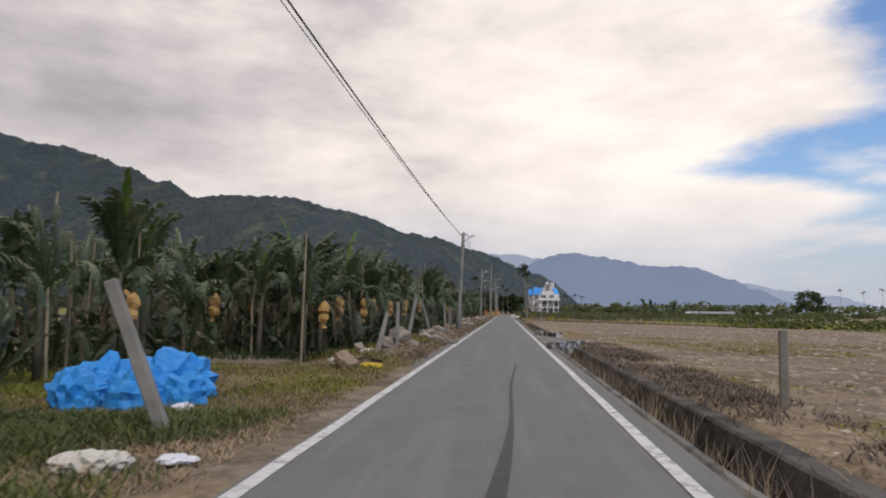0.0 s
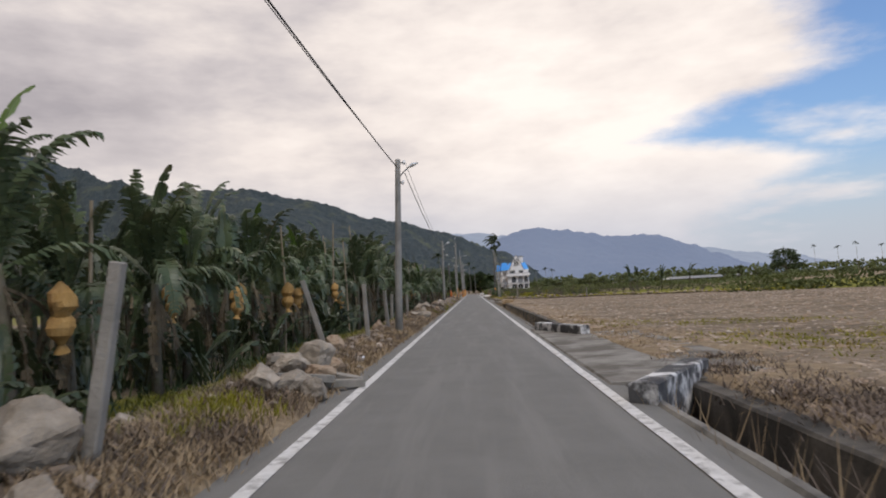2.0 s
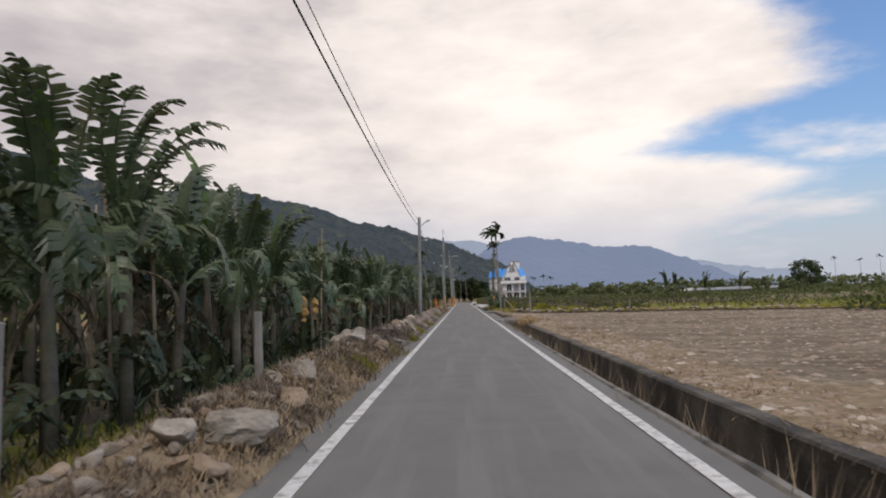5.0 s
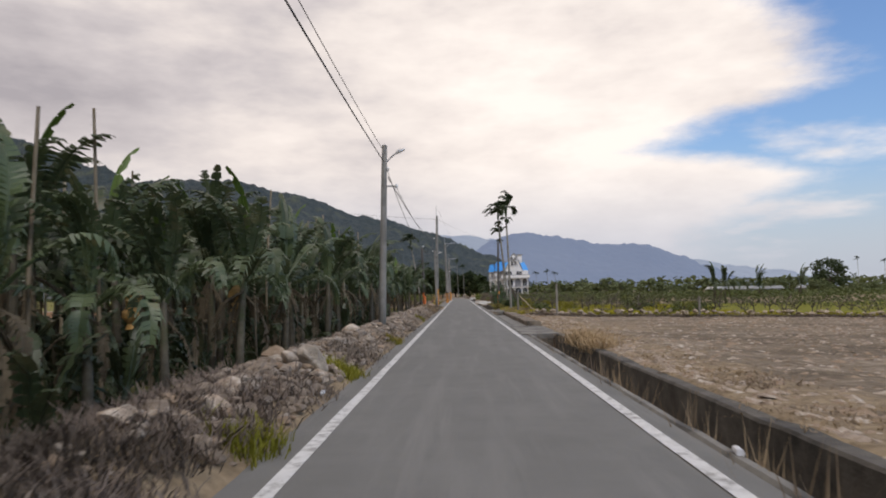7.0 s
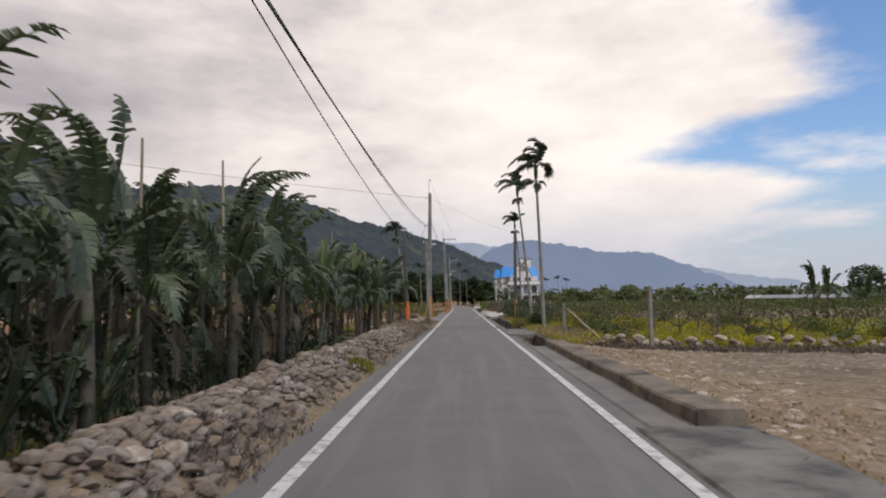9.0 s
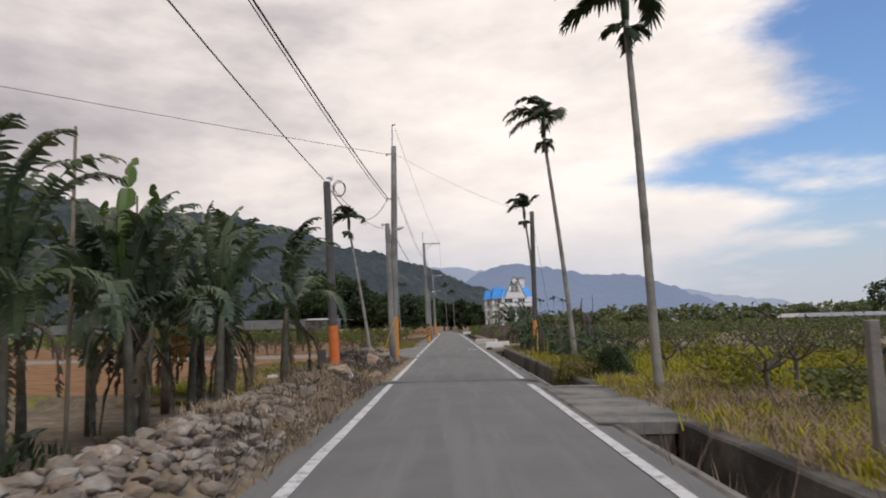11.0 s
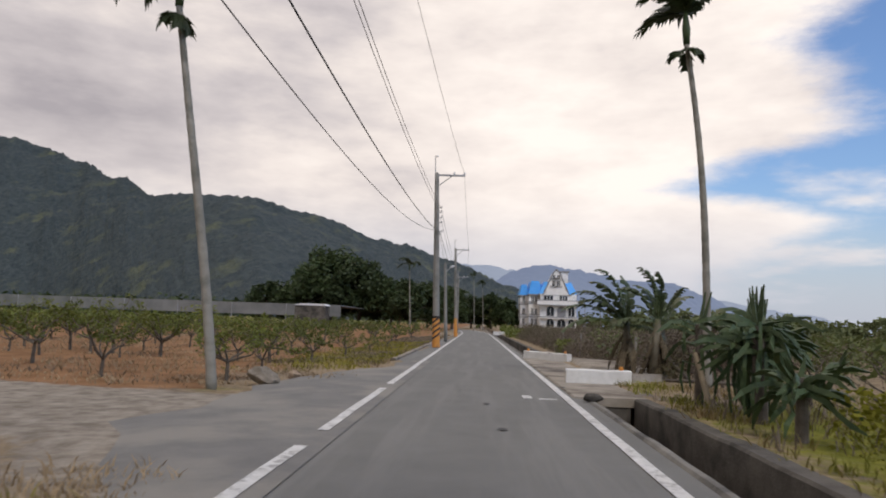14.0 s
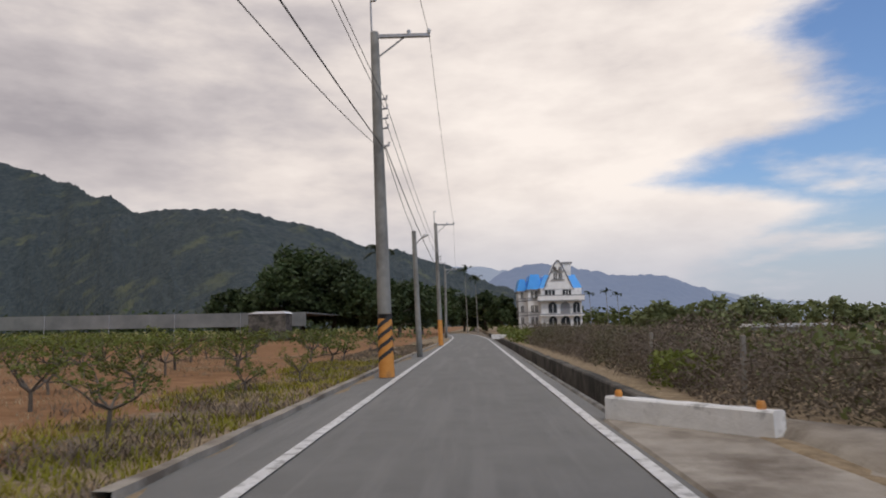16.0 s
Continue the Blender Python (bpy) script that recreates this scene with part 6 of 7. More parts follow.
def tree(x, y, h, r, seed, label, material="foliage", clumps=16, n=190, size=0.34, name="tree", slim=1.0):
    rng = random.Random(seed)
    e = thing(name, label, "tree", pose(x, y, -0.2))
    g = Geo()
    th = h * 0.45
    g.tube([(0, 0, -0.2), (0.05 * h * rng.uniform(-1, 1), 0, th * 0.6), (0, 0.03 * h, th)], [0.035 * h, 0.026 * h, 0.018 * h], 8)
    cr = Geo()
    for k in range(clumps):
        a, u = 2.4 * k + rng.uniform(-0.4, 0.4), (k + 0.5) / clumps
        rr = r * (0.25 + 0.75 * math.sin(math.pi * min(0.95, 0.25 + 0.72 * u))) * rng.uniform(0.55, 0.95) * slim
        z = h * (0.26 + 0.62 * u) + rng.uniform(-0.04, 0.04) * h
        c = Vector((rr * math.cos(a), rr * math.sin(a), z))
        if k % 2 == 0:
            g.tube([(0, 0, th * rng.uniform(0.5, 0.95)), c * 0.6 + Vector((0, 0, 0.2 * z)), c], [0.014 * h, 0.008 * h, 0.003 * h], 5)
        leaf_cloud(cr, c, r * rng.uniform(0.32, 0.48), n, size, rng)
    part("trunk", g, "trunk", e)
    part("crown", cr, material, e)
    return e


tree(-27.5, 262, 15.0, 8.0, 1, "large dark green broadleaf tree", clumps=26, n=300, size=0.5)
tree(-22.0, 258, 12.5, 7.0, 2, "large dark green broadleaf tree", clumps=22, n=280, size=0.5)
tree(-33.5, 266, 10.5, 6.0, 3, "dark green broadleaf tree", clumps=18, n=240, size=0.5)
tree(-41.0, 268, 8.5, 5.0, 4, "dark green broadleaf tree", clumps=16, n=220, size=0.45)
tree(-15.5, 256, 9.5, 6.0, 5, "spreading green broadleaf tree", clumps=18, n=240, size=0.45)
tree(-10.5, 250, 8.5, 5.0, 6, "dark green tree near the lane", clumps=18, n=240, size=0.42)
tree(-8.5, 270, 9.0, 4.5, 7, "dark green tree near the lane", clumps=18, n=220, size=0.42)
for k, (x, y, h, r) in enumerate(((-5.5, 285, 9.5, 4.5), (-12, 300, 10, 6), (-1.5, 305, 8.5, 4.5), (3.5, 300, 9.0, 4.0), (6.5, 290, 7.5, 3.2), (0.8, 320, 7, 5), (-20, 310, 9, 6))):
    tree(x, y, h, r, 40 + k, "dark tree closing the end of the lane", clumps=16, n=170, size=0.5)
tree(127, 306, 12.0, 7.0, 60, "lone broad tree far across the fields", clumps=18, n=90, size=0.6)
for k in range(26):
    x = 24 + 4.6 * k + R.uniform(-1.5, 1.5)
    tree(x, 226 + R.uniform(-6, 10) + 0.25 * x, R.uniform(3.4, 5.0) * (0.55 if 52 < x < 60 or x > 96 else 1.0), R.uniform(2.6, 3.6), 70 + k, "green tree in a far row across the fields", "foliage_far", 9, 90, 0.42)


def hedge_row(name, label, x0, y0, x1, y1, h, depth, n, size, material, seed):
    rng = random.Random(seed)
    g = Geo()
    L = math.hypot(x1 - x0, y1 - y0)
    for _ in range(n):
        t = rng.random()
        hh = h * (0.75 + 0.5 * noise.noise(Vector((t * L * 0.16, seed, 0))))
        x, y = x0 + (x1 - x0) * t + rng.uniform(-depth, depth), y0 + (y1 - y0) * t + rng.uniform(-depth, depth)
        z = max(0, hh) * rng.random() ** 0.7
        a = Vector((rng.uniform(-1, 1), rng.uniform(-1, 1), rng.uniform(-0.7, 0.7))).normalized()
        b = a.cross(Vector((rng.uniform(-1, 1), rng.uniform(-1, 1), rng.uniform(-1, 1)))).normalized()
        s = size * rng.uniform(0.5, 1.4)
        p = Vector((x, y, z + (ground_z(x, y) if 3 < x < 60 and y < 150 else 0)))
        g.add([p - a * s, p - b * s * 0.5, p + a * s, p + b * s * 0.5], [(0, 1, 2, 3)])
    return solid(name, g, material, label, "bushes", "stuff")


hedge_row("far_hedge", "dark hedge along the far side of the field", 30, 98, 110, 112, 2.0, 1.5, 5000, 0.28, "hedge", 1)
hedge_row("far_hedge", "low scrub across the far fields", 14, 168, 90, 200, 1.3, 6.0, 6000, 0.30, "hedge", 2)
hedge_row("far_hedge", "distant wooded strip along the plain", 60, 330, 420, 420, 7.0, 8.0, 5000, 1.1, "hedge", 3)
hedge_row("far_hedge", "distant wooded strip under the mountain", -420, 420, -20, 360, 8.0, 10.0, 7000, 1.2, "foliage", 4)
hedge_row("far_hedge", "wooded strip beside the lane's end", 6, 300, 60, 320, 5.0, 6.0, 2500, 0.7, "hedge", 5)
hedge_row("lime_bushes", "yellow-green bushes before the villa", 5.5, 196, 9.5, 258, 0.85, 1.5, 4000, 0.20, "foliage_lime", 6)
hedge_row("lime_bushes", "yellow-green bushes along the lane", 3.6, 190, 5.0, 258, 1.1, 0.8, 1800, 0.16, "foliage_lime", 7)


def thicket():
    """Dry twigs and vines grown over a fence."""
    rng = random.Random(31)
    g = Geo()
    for _ in range(5200):
        y = 145.5 + 58 * rng.random() ** 1.25
        edge = 4.7 - 1.05 * smooth01(151.5, 155, y) + 0.2 * fnoise(0, y, 0.4)
        x = edge + abs(rng.gauss(0, 2.2))
        z = rng.uniform(0, 1.15) * (0.8 + 0.5 * fnoise(x, y, 0.5)) * smooth01(-0.2, 0.8, x - edge + 0.25)
        a = rng.uniform(0, 6.28)
        L = rng.uniform(0.25, 0.7)
        p = Vector((x, y, z))
        d = Vector((math.cos(a), math.sin(a), rng.uniform(-0.8, 0.8)))
        q = p + d * L * 0.5 + Vector((0, 0, 0.08))
        g.tube([p, q, p + d * L - Vector((0, 0, 0.1))], [0.010, 0.008, 0.004], 3, False)
    for _ in range(60000):
        y = 145.5 + 58 * rng.random() ** 1.25
        edge = 4.7 - 1.05 * smooth01(151.5, 155, y) + 0.2 * fnoise(0, y, 0.4)
        x = edge + abs(rng.gauss(0, 2.4))
        z = 1.22 * rng.random() ** 0.8 * (0.85 + 0.5 * fnoise(x, y, 0.5)) * smooth01(-0.1, 0.8, x - edge + 0.2)
        a = Vector((rng.uniform(-1, 1), rng.uniform(-1, 1), rng.uniform(-1, 1))).normalized()
        b = a.cross(Vector((rng.uniform(-1, 1), 1, rng.uniform(-1, 1)))).normalized()
        s, p = rng.uniform(0.018, 0.05), Vector((x, y, z))
        g.add([p - a * s, p - b * s * 0.5, p + a * s, p + b * s * 0.5], [(0, 1, 2, 3)])
    solid("dry_thicket", g, "thicket", "brown dry thicket of vines and twigs", "thicket", "stuff")
    hedge_row("thicket_leaves", "green leaves over the dry thicket", 6.5, 150, 9.0, 200, 1.25, 2.4, 5200, 0.085, "hedge", 33)
    hedge_row("thicket_leaves", "green shrub in the dry thicket", 3.9, 158.5, 4.4, 160.5, 0.95, 0.6, 900, 0.07, "foliage_lime", 34)
    hedge_row("thicket_leaves", "green growth behind the thicket", 10, 146, 26, 180, 1.45, 4.0, 6500, 0.12, "hedge", 35)


thicket()


# ---- orchards ----
def fruit_tree(seed, m, leafy=1.0, h=1.5, material="foliage_lime", label="small gnarled fruit tree with sparse leaves"):
    rng = random.Random(seed)
    e = thing("fruit_tree", label, "fruit tree", m, "orchard trees")
    g, cr = Geo(), Geo()
    t0 = Vector((rng.uniform(-0.05, 0.05), rng.uniform(-0.05, 0.05), h * 0.28))
    g.tube([(0, 0, -0.2), t0 * 0.5, t0], [0.06, 0.05, 0.045], 6)
    for k in range(6):
        a = 1.05 * k + rng.uniform(-0.4, 0.4)
        p, d = t0.copy(), Vector((math.cos(a), math.sin(a), rng.uniform(0.3, 1.0))).normalized()
        pts = [p.copy()]
        for i in range(4):
            d = (d + Vector((rng.uniform(-0.5, 0.5), rng.uniform(-0.5, 0.5), rng.uniform(-0.25, 0.45)))).normalized()
            p = p + d * h * 0.19
            pts.append(p.copy())
        g.tube(pts, [0.035, 0.028, 0.02, 0.013, 0.006], 5)
        for i in (2, 3, 4):
            q = pts[i]
            d2 = Vector((rng.uniform(-1, 1), rng.uniform(-1, 1), rng.uniform(0.1, 1))).normalized()
            g.tube([q, q + d2 * 0.18, q + d2 * 0.34 + Vector((0, 0, rng.uniform(-0.1, 0.1)))], [0.012, 0.008, 0.004], 4, False)
            leaf_cloud(cr, q + d2 * 0.22, 0.26, int(13 * leafy), 0.062, rng)
    part("trunk", g, "trunk", e)
    part("crown", cr, material, e)
    return e


def orchards():
    rng = random.Random(17)
    lp = [fruit_tree(200 + i, pose(-6.2 - 2.2 * i, 149.5 + 1.1 * i, -0.15), (2.6, 1.5, 2.0, 1.1, 3.0)[i], 1.45 + 0.12 * i) for i in range(5)]
    for row in range(15):
        for col in range(11):
            x = -5.2 - 2.6 * col + rng.uniform(-0.7, 0.7)
            y = 142.5 + 3.2 * row + 0.4 * (col % 2) + rng.uniform(-0.6, 0.6)
            if abs(y - side_track(x)) < 3.5 or rng.random() < 0.26:
                continue
            copy_thing(rng.choice(lp), pose(x, y, ground_z(x, y), 0, 0, rng.uniform(0, 360)) @ Matrix.Scale(rng.uniform(0.55, 0.95), 4))
    bare = [fruit_tree(300 + i, pose(7.0 + 2.5 * i, 116.0 + i, 0.05), (0.25, 0.5, 0.15, 0.7)[i], 1.45 + 0.1 * i, "hedge", "bare gnarled fruit tree over yellow-green weeds") for i in range(4)]
    for row in range(12):
        for col in range(10):
            x = 6.0 + 2.9 * col + rng.uniform(-0.6, 0.6)
            y = 107.0 + 3.4 * row + rng.uniform(-0.6, 0.6)
            if rng.random() < 0.07:
                continue
            copy_thing(rng.choice(bare), pose(x, y, ground_z(x, y), 0, 0, rng.uniform(0, 360)) @ Matrix.Scale(rng.uniform(0.6, 0.95), 4))
    hedge_row("orchard_edge", "green growth at the far side of the orchard", 20, 150, 46, 118, 1.7, 4.0, 6000, 0.13, "hedge", 41)
    hedge_row("orchard_back", "grey-green rows behind the orchard", -60, 205, -6, 200, 1.4, 4.0, 6000, 0.14, "hedge", 42)
    hedge_row("orchard_back", "yellow-green growth along the left track", -50, 152, -22, 190, 1.3, 6.0, 4500, 0.13, "foliage_lime", 43)


orchards()


def dragon_fruit(x, y, h, n, seed, label, reach=0.8, thick=0.07, hang=0):
    """A post overgrown with arching, ribbed succulent stems."""
    rng = random.Random(seed)
    e = thing("dragon_fruit_plant", label, "cactus", pose(x, y, ground_z(x, y)), "dragon fruit plants")
    part("support", Geo().tube([(0, 0, -0.25), (0.02, 0, h * 0.6), (0, 0, h)], [thick * 1.2, thick, thick * 0.85], 9), "trunk", e)
    for k in range(n):
        # short ribbed segments sprouting all round the head of the post
        a = 2.4 * k + rng.uniform(-0.4, 0.4)
        c = Vector((0.16 * math.cos(a), 0.16 * math.sin(a), h * rng.uniform(0.72, 1.04)))
        d = Vector((math.cos(a), math.sin(a), rng.uniform(-0.35, 1.3))).normalized()
        pts, p, L = [Vector((0, 0, c.z - 0.05)), c.copy()], c, reach * rng.uniform(0.55, 1.15)
        for i in range(4):
            d = (d + Vector((rng.uniform(-0.45, 0.45), rng.uniform(-0.45, 0.45), rng.uniform(-0.5, 0.0)))).normalized()
            p = p + d * L / 4
            p.z = max(p.z, 0.05)
            pts.append(p.copy())
        part("stem", Geo().tube(pts, [0.02, 0.033, 0.04, 0.034, 0.04, 0.01], 3), "cactus", e)
    for k in range(hang):
        a, z = rng.uniform(0, 6.28), h * rng.uniform(0.45, 1.0)
        r0, r1 = thick * rng.uniform(0.7, 1.2), thick + rng.uniform(0.05, 0.28)
        c, s = math.cos(a), math.sin(a)
        low = max(0.05, z - rng.uniform(0.35, 1.1))
        part("stem", Geo().tube([(r0 * c, r0 * s, z), (r1 * c, r1 * s, z + 0.06), ((r1 + 0.05) * c, (r1 + 0.05) * s, 0.5 * (z + low)), (r1 * c, r1 * s, low)], [0.015, 0.028, 0.032, 0.015], 3), "cactus", e)
    for k in range(3):
        a = rng.uniform(0, 6.28)
        part("stem", Geo().tube([(0, 0, h * 0.9), (0.12 * math.cos(a), 0.12 * math.sin(a), h * 1.12), (0.22 * math.cos(a), 0.2 * math.sin(a), h * 1.42)], [0.035, 0.04, 0.012], 3), "cactus", e)
    return e


def ragged_stump(x, y, seed):
    """A broken, knobbly stump with long cactus arms and a matted skirt of stems."""
    rng = random.Random(seed)
    e = thing("dragon_fruit_plant", "ragged dead stump overgrown with long cactus arms", "cactus", pose(x, y, ground_z(x, y)), "dragon fruit plants")
    bm = bmesh.new()
    rings = []
    for i in range(15):
        z = -0.2 + 1.92 * i / 14
        cx = 0.16 - 0.17 * z + 0.03 * math.sin(5 * z)
        r0 = (0.21 - 0.055 * z) * (1.28 if i in (12, 13) else 1.0)
        ring = []
        for k in range(14):
            a = 6.2832 * k / 14
            r = r0 * (1 + 0.32 * noise.noise(Vector((2 * math.cos(a), 2 * math.sin(a), 2.2 * z + seed))) + 0.14 * math.sin(5 * a + z))
            top = 0.09 * noise.noise(Vector((3 * math.cos(a), 3 * math.sin(a), 9))) if i == 14 else 0
            ring.append(bm.verts.new((cx + r * math.cos(a), r * math.sin(a), z + top)))
        rings.append(ring)
    for lo, hi in zip(rings, rings[1:]):
        for k in range(14):
            bm.faces.new((lo[k], lo[(k + 1) % 14], hi[(k + 1) % 14], hi[k]))
    bm.faces.new(rings[-1])
    me = bpy.data.meshes.new("support")
    bm.to_mesh(me)
    bm.free()
    me.materials.append(M["trunk"])
    part("support", me, "trunk", e)
    part("snag", Geo().tube([(-0.18, 0, 1.55), (-0.22, 0, 1.85), (-0.2, 0, 2.05), (-0.16, 0, 2.3)], [0.05, 0.045, 0.03, 0.01], 6), "trunk", e)
    part("snag", Geo().tube([(0.12, 0, 1.4), (0.2, 0.02, 1.75), (0.22, 0, 2.4)], [0.02, 0.013, 0.006], 5), "trunk", e)
    for z in (1.95, 2.12):
        part("snag", Geo().tube([(0.21, 0, z), (0.27, 0, z + 0.14)], [0.008, 0.004], 4), "trunk", e)
    arms = (((0.1, 0.95), (0.5, 1.02), (1.0, 0.86), (1.5, 0.62), (1.75, 0.42)), ((0.0, 1.0), (-0.45, 1.02), (-0.9, 0.8), (-1.5, 0.72)), ((0.0, 0.72), (-0.4, 0.78), (-0.8, 0.6), (-1.25, 0.3)), ((0.1, 0.8), (0.6, 0.9), (1.1, 0.74), (1.5, 0.55)))
    for arm in arms:
        w = rng.uniform(-0.25, 0.25)
        part("stem", Geo().tube([(px, w * abs(px), pz + rng.uniform(-0.02, 0.02)) for px, pz in arm], [0.035, 0.04, 0.042, 0.036, 0.015][:len(arm)], 3), "cactus", e)
    for k in range(70):
        a, z = rng.uniform(0, 6.28), rng.uniform(0.45, 1.25)
        r1 = 0.2 + rng.uniform(0.0, 0.32) * (1.3 - 0.6 * z)
        cx, c, sn = 0.2 - 0.1 * z, math.cos(a), math.sin(a)
        low = max(0.03, z - rng.uniform(0.35, 1.0))
        bend = rng.uniform(-0.15, 0.15)
        part("stem", Geo().tube([(cx + 0.12 * c, 0.12 * sn, z), (cx + r1 * c, r1 * sn, z + 0.05), (cx + (r1 + 0.06) * c + bend, (r1 + 0.06) * sn, 0.5 * (z + low)), (cx + r1 * c + 1.6 * bend, r1 * sn, low)], [0.015, 0.03, 0.034, 0.012], 3), "cactus" if k % 4 else "brush", e)
    return e


ragged_stump(4.85, 126.9, 1)
dragon_fruit(4.05, 128.4, 1.05, 9, 2, "dragon fruit cactus drooping round a thick dead trunk", 0.55, 0.15, 26)
dragon_fruit(3.95, 138.3, 1.35, 46, 3, "dense dark green dragon fruit cactus", 0.75, 0.1, 24)
dragon_fruit(3.85, 136.8, 0.75, 34, 4, "dense dark green dragon fruit cactus", 0.7)
dragon_fruit(4.3, 139.2, 1.25, 34, 5, "dense dark green dragon fruit cactus", 0.7)
dragon_fruit(3.65, 130.8, 1.2, 3, 6, "dragon fruit cactus with few stems", 0.4, 0.1, 14)
dragon_fruit(3.8, 140.5, 1.35, 12, 9, "dragon fruit cactus crowning a post", 0.8, 0.07, 6)
dragon_fruit(4.55, 139.9, 1.4, 34, 10, "dense dark green dragon fruit cactus", 0.8, 0.08, 22)
solid("brace", Geo().tube([(3.75, 140.5, 0.85), (3.84, 140.0, -0.02)], 0.05, 7), "bamboo", "pale slanting prop at a cactus post", "brace")
dragon_fruit(4.4, 123.3, 0.8, 10, 7, "low sprawling dragon fruit cactus", 0.7)
dragon_fruit(3.75, 118.9, 0.6, 5, 8, "low sprawling dragon fruit cactus", 0.6)


def blown_banana(x, y, h, leaves, skirt, seed, label="wind-blown banana plant with a skirt of dead leaves"):
    """Leaves as (bearing from straight right towards ahead, rise, length)."""
    rng = random.Random(seed)
    e = thing("banana_plant", label, "banana plant", pose(x, y, 0.0), "wind-blown banana clump")
    top = Vector((rng.uniform(-0.1, 0.1), 0, h))
    part("pseudostem", Geo().tube([(0, 0, -0.2), (top.x * 0.3, 0, h * 0.5), top], [0.15, 0.12, 0.07], 9), "stem", e, smooth=True)
    for az, tilt, length in leaves:
        g = Geo()
        blade(g, g, top - Vector((0, 0, rng.uniform(0, 0.12))), radians(az), radians(tilt), length * 0.82, rng.uniform(0.24, 0.32), 0.7, rng.uniform(0.35, 0.6), rng)
        part("leaf", g, "leaf", e)
    for k in range(skirt):
        g = Geo()
        blade(g, g, top - Vector((0, 0, 0.1 + 0.5 * rng.random())), rng.uniform(0, 6.28), radians(rng.uniform(-84, -50)), h * rng.uniform(0.45, 0.85), 0.14, 2.5, 1.2, rng, n=12)
        part("dead_leaf", g, "leaf_dry", e, "withered brown hanging leaf")
    return e


blown_banana(3.95, 147.0, 1.42, ((182, 6, 1.75), (176, 26, 1.75), (188, 42, 1.4), (170, 50, 1.7), (150, 80, 1.75), (60, 70, 1.2), (10, -5, 1.0), (250, 15, 0.9), (200, 62, 1.5)), 16, 901)
blown_banana(4.45, 146.2, 1.5, ((165, 62, 1.2), (120, 84, 1.3), (30, 76, 1.15), (20, 40, 1.0), (350, 55, 0.9), (180, 8, 1.1), (0, 5, 0.8), (100, 60, 1.1)), 20, 902)
blown_banana(5.0, 147.3, 1.35, ((20, 55, 1.0), (60, 75, 1.1), (330, 30, 0.9), (160, 50, 0.9)), 12, 903)
solid("fallen_trunk", Geo().tube([(4.75, 146.1, 0.55), (4.95, 145.75, 0.28), (5.12, 145.5, 0.02)], [0.045, 0.05, 0.05], 8), "trunk", "leaning dead banana trunk", "dead trunk")
solid("fallen_trunk", Geo().tube([(4.3, 144.6, 0.1), (5.2, 144.1, 0.12), (6.0, 143.9, 0.1)], [0.035, 0.045, 0.03], 8), "trunk", "dead log lying beside a concrete apron", "dead trunk")
g = Geo()
for j in range(13):
    z = 1.25 - 1.05 * j / 12
    for i in range(9):
        u = i / 8 - 0.5
        w = 0.10 + 0.30 * math.sin(1.6 * j / 12 + 0.2)
        g.v.append((5.65 + u * w + 0.05 * math.sin(j * 0.8) - 0.012 * j, 146.3 + 0.06 * math.sin(9 * u + 0.4 * j), z + 0.05 * math.sin(7 * u)))
g.f = [(9 * j + i, 9 * j + i + 1, 9 * j + i + 10, 9 * j + i + 9) for j in range(12) for i in range(8)]
rag = solid("net_rag", g, "debris", "ragged pale net hanging from a fence", "net", smooth=True)
rag.modifiers.new("thickness", "SOLIDIFY").thickness = 0.012
for x, y, h in ((5.75, 146.35, 1.4), (4.9, 150.4, 1.05), (4.1, 156.5, 1.0), (4.0, 161.5, 1.0)):
    post(x, y, h, 2, 0, 0.045, label="thin weathered fence post in dry thicket")
for k, (x, y, h) in enumerate(((26.5, 135.5, 1.8), (28, 136.5, 1.6), (33, 140, 1.5), (38, 141, 1.8))):
    banana_plant(510 + k, pose(x, y, 0.0, 0, 0, 50 * k), h, 8, label="lone banana plant across the fields")


# ---- net house, sheds and small things ----
def net_house():
    e = thing("net_house", "long low grey shade-net house", "greenhouse", pose(-20, 232, 0))
    for k in range(10):
        x0 = -8.2 * (k + 1)
        part("roof", Geo().box(x0, x0 + 8.1, 0, 26, 3.05, 3.2, None, 0.0), "net", e)
        part("side_net", Geo().box(x0, x0 + 8.1, 0.0, 0.05, 1.5, 3.05), "net", e)
        part("post", Geo().tube([(x0, -0.08, -0.2), (x0, -0.08, 3.2)], 0.05, 5), "steel", e)
    shed = thing("shed", "low shed with a pale metal roof", "shed", pose(-23.5, 227, 0.35) @ Matrix.Scale(0.52, 4))
    part("roof", Geo().prism([(-4.5, 5.0), (4.5, 5.0), (3.6, 5.5), (-2.5, 5.5)], 0, 6), "white_sheet", shed)
    part("wall", Geo().box(-4.2, 4.2, 0.2, 5.8, -0.6, 5.0), "concrete_dark", shed)


net_house()
sh = thing("far_shed", "low pale shed across the fields", "shed", pose(62, 214, 0), "far sheds")
part("wall", Geo().box(-7, 7, 0, 6, 0, 1.3), "net", sh)
part("roof", Geo().prism([(-7.4, 1.3), (7.4, 1.3), (6.6, 1.9), (-6.6, 1.9)], -0.3, 6.3), "tank", sh)
copy_thing(sh, pose(34, 222, -0.2) @ Matrix.Scale(0.6, 4))
copy_thing(sh, pose(112, 300, -0.2) @ Matrix.Scale(1.2, 4))

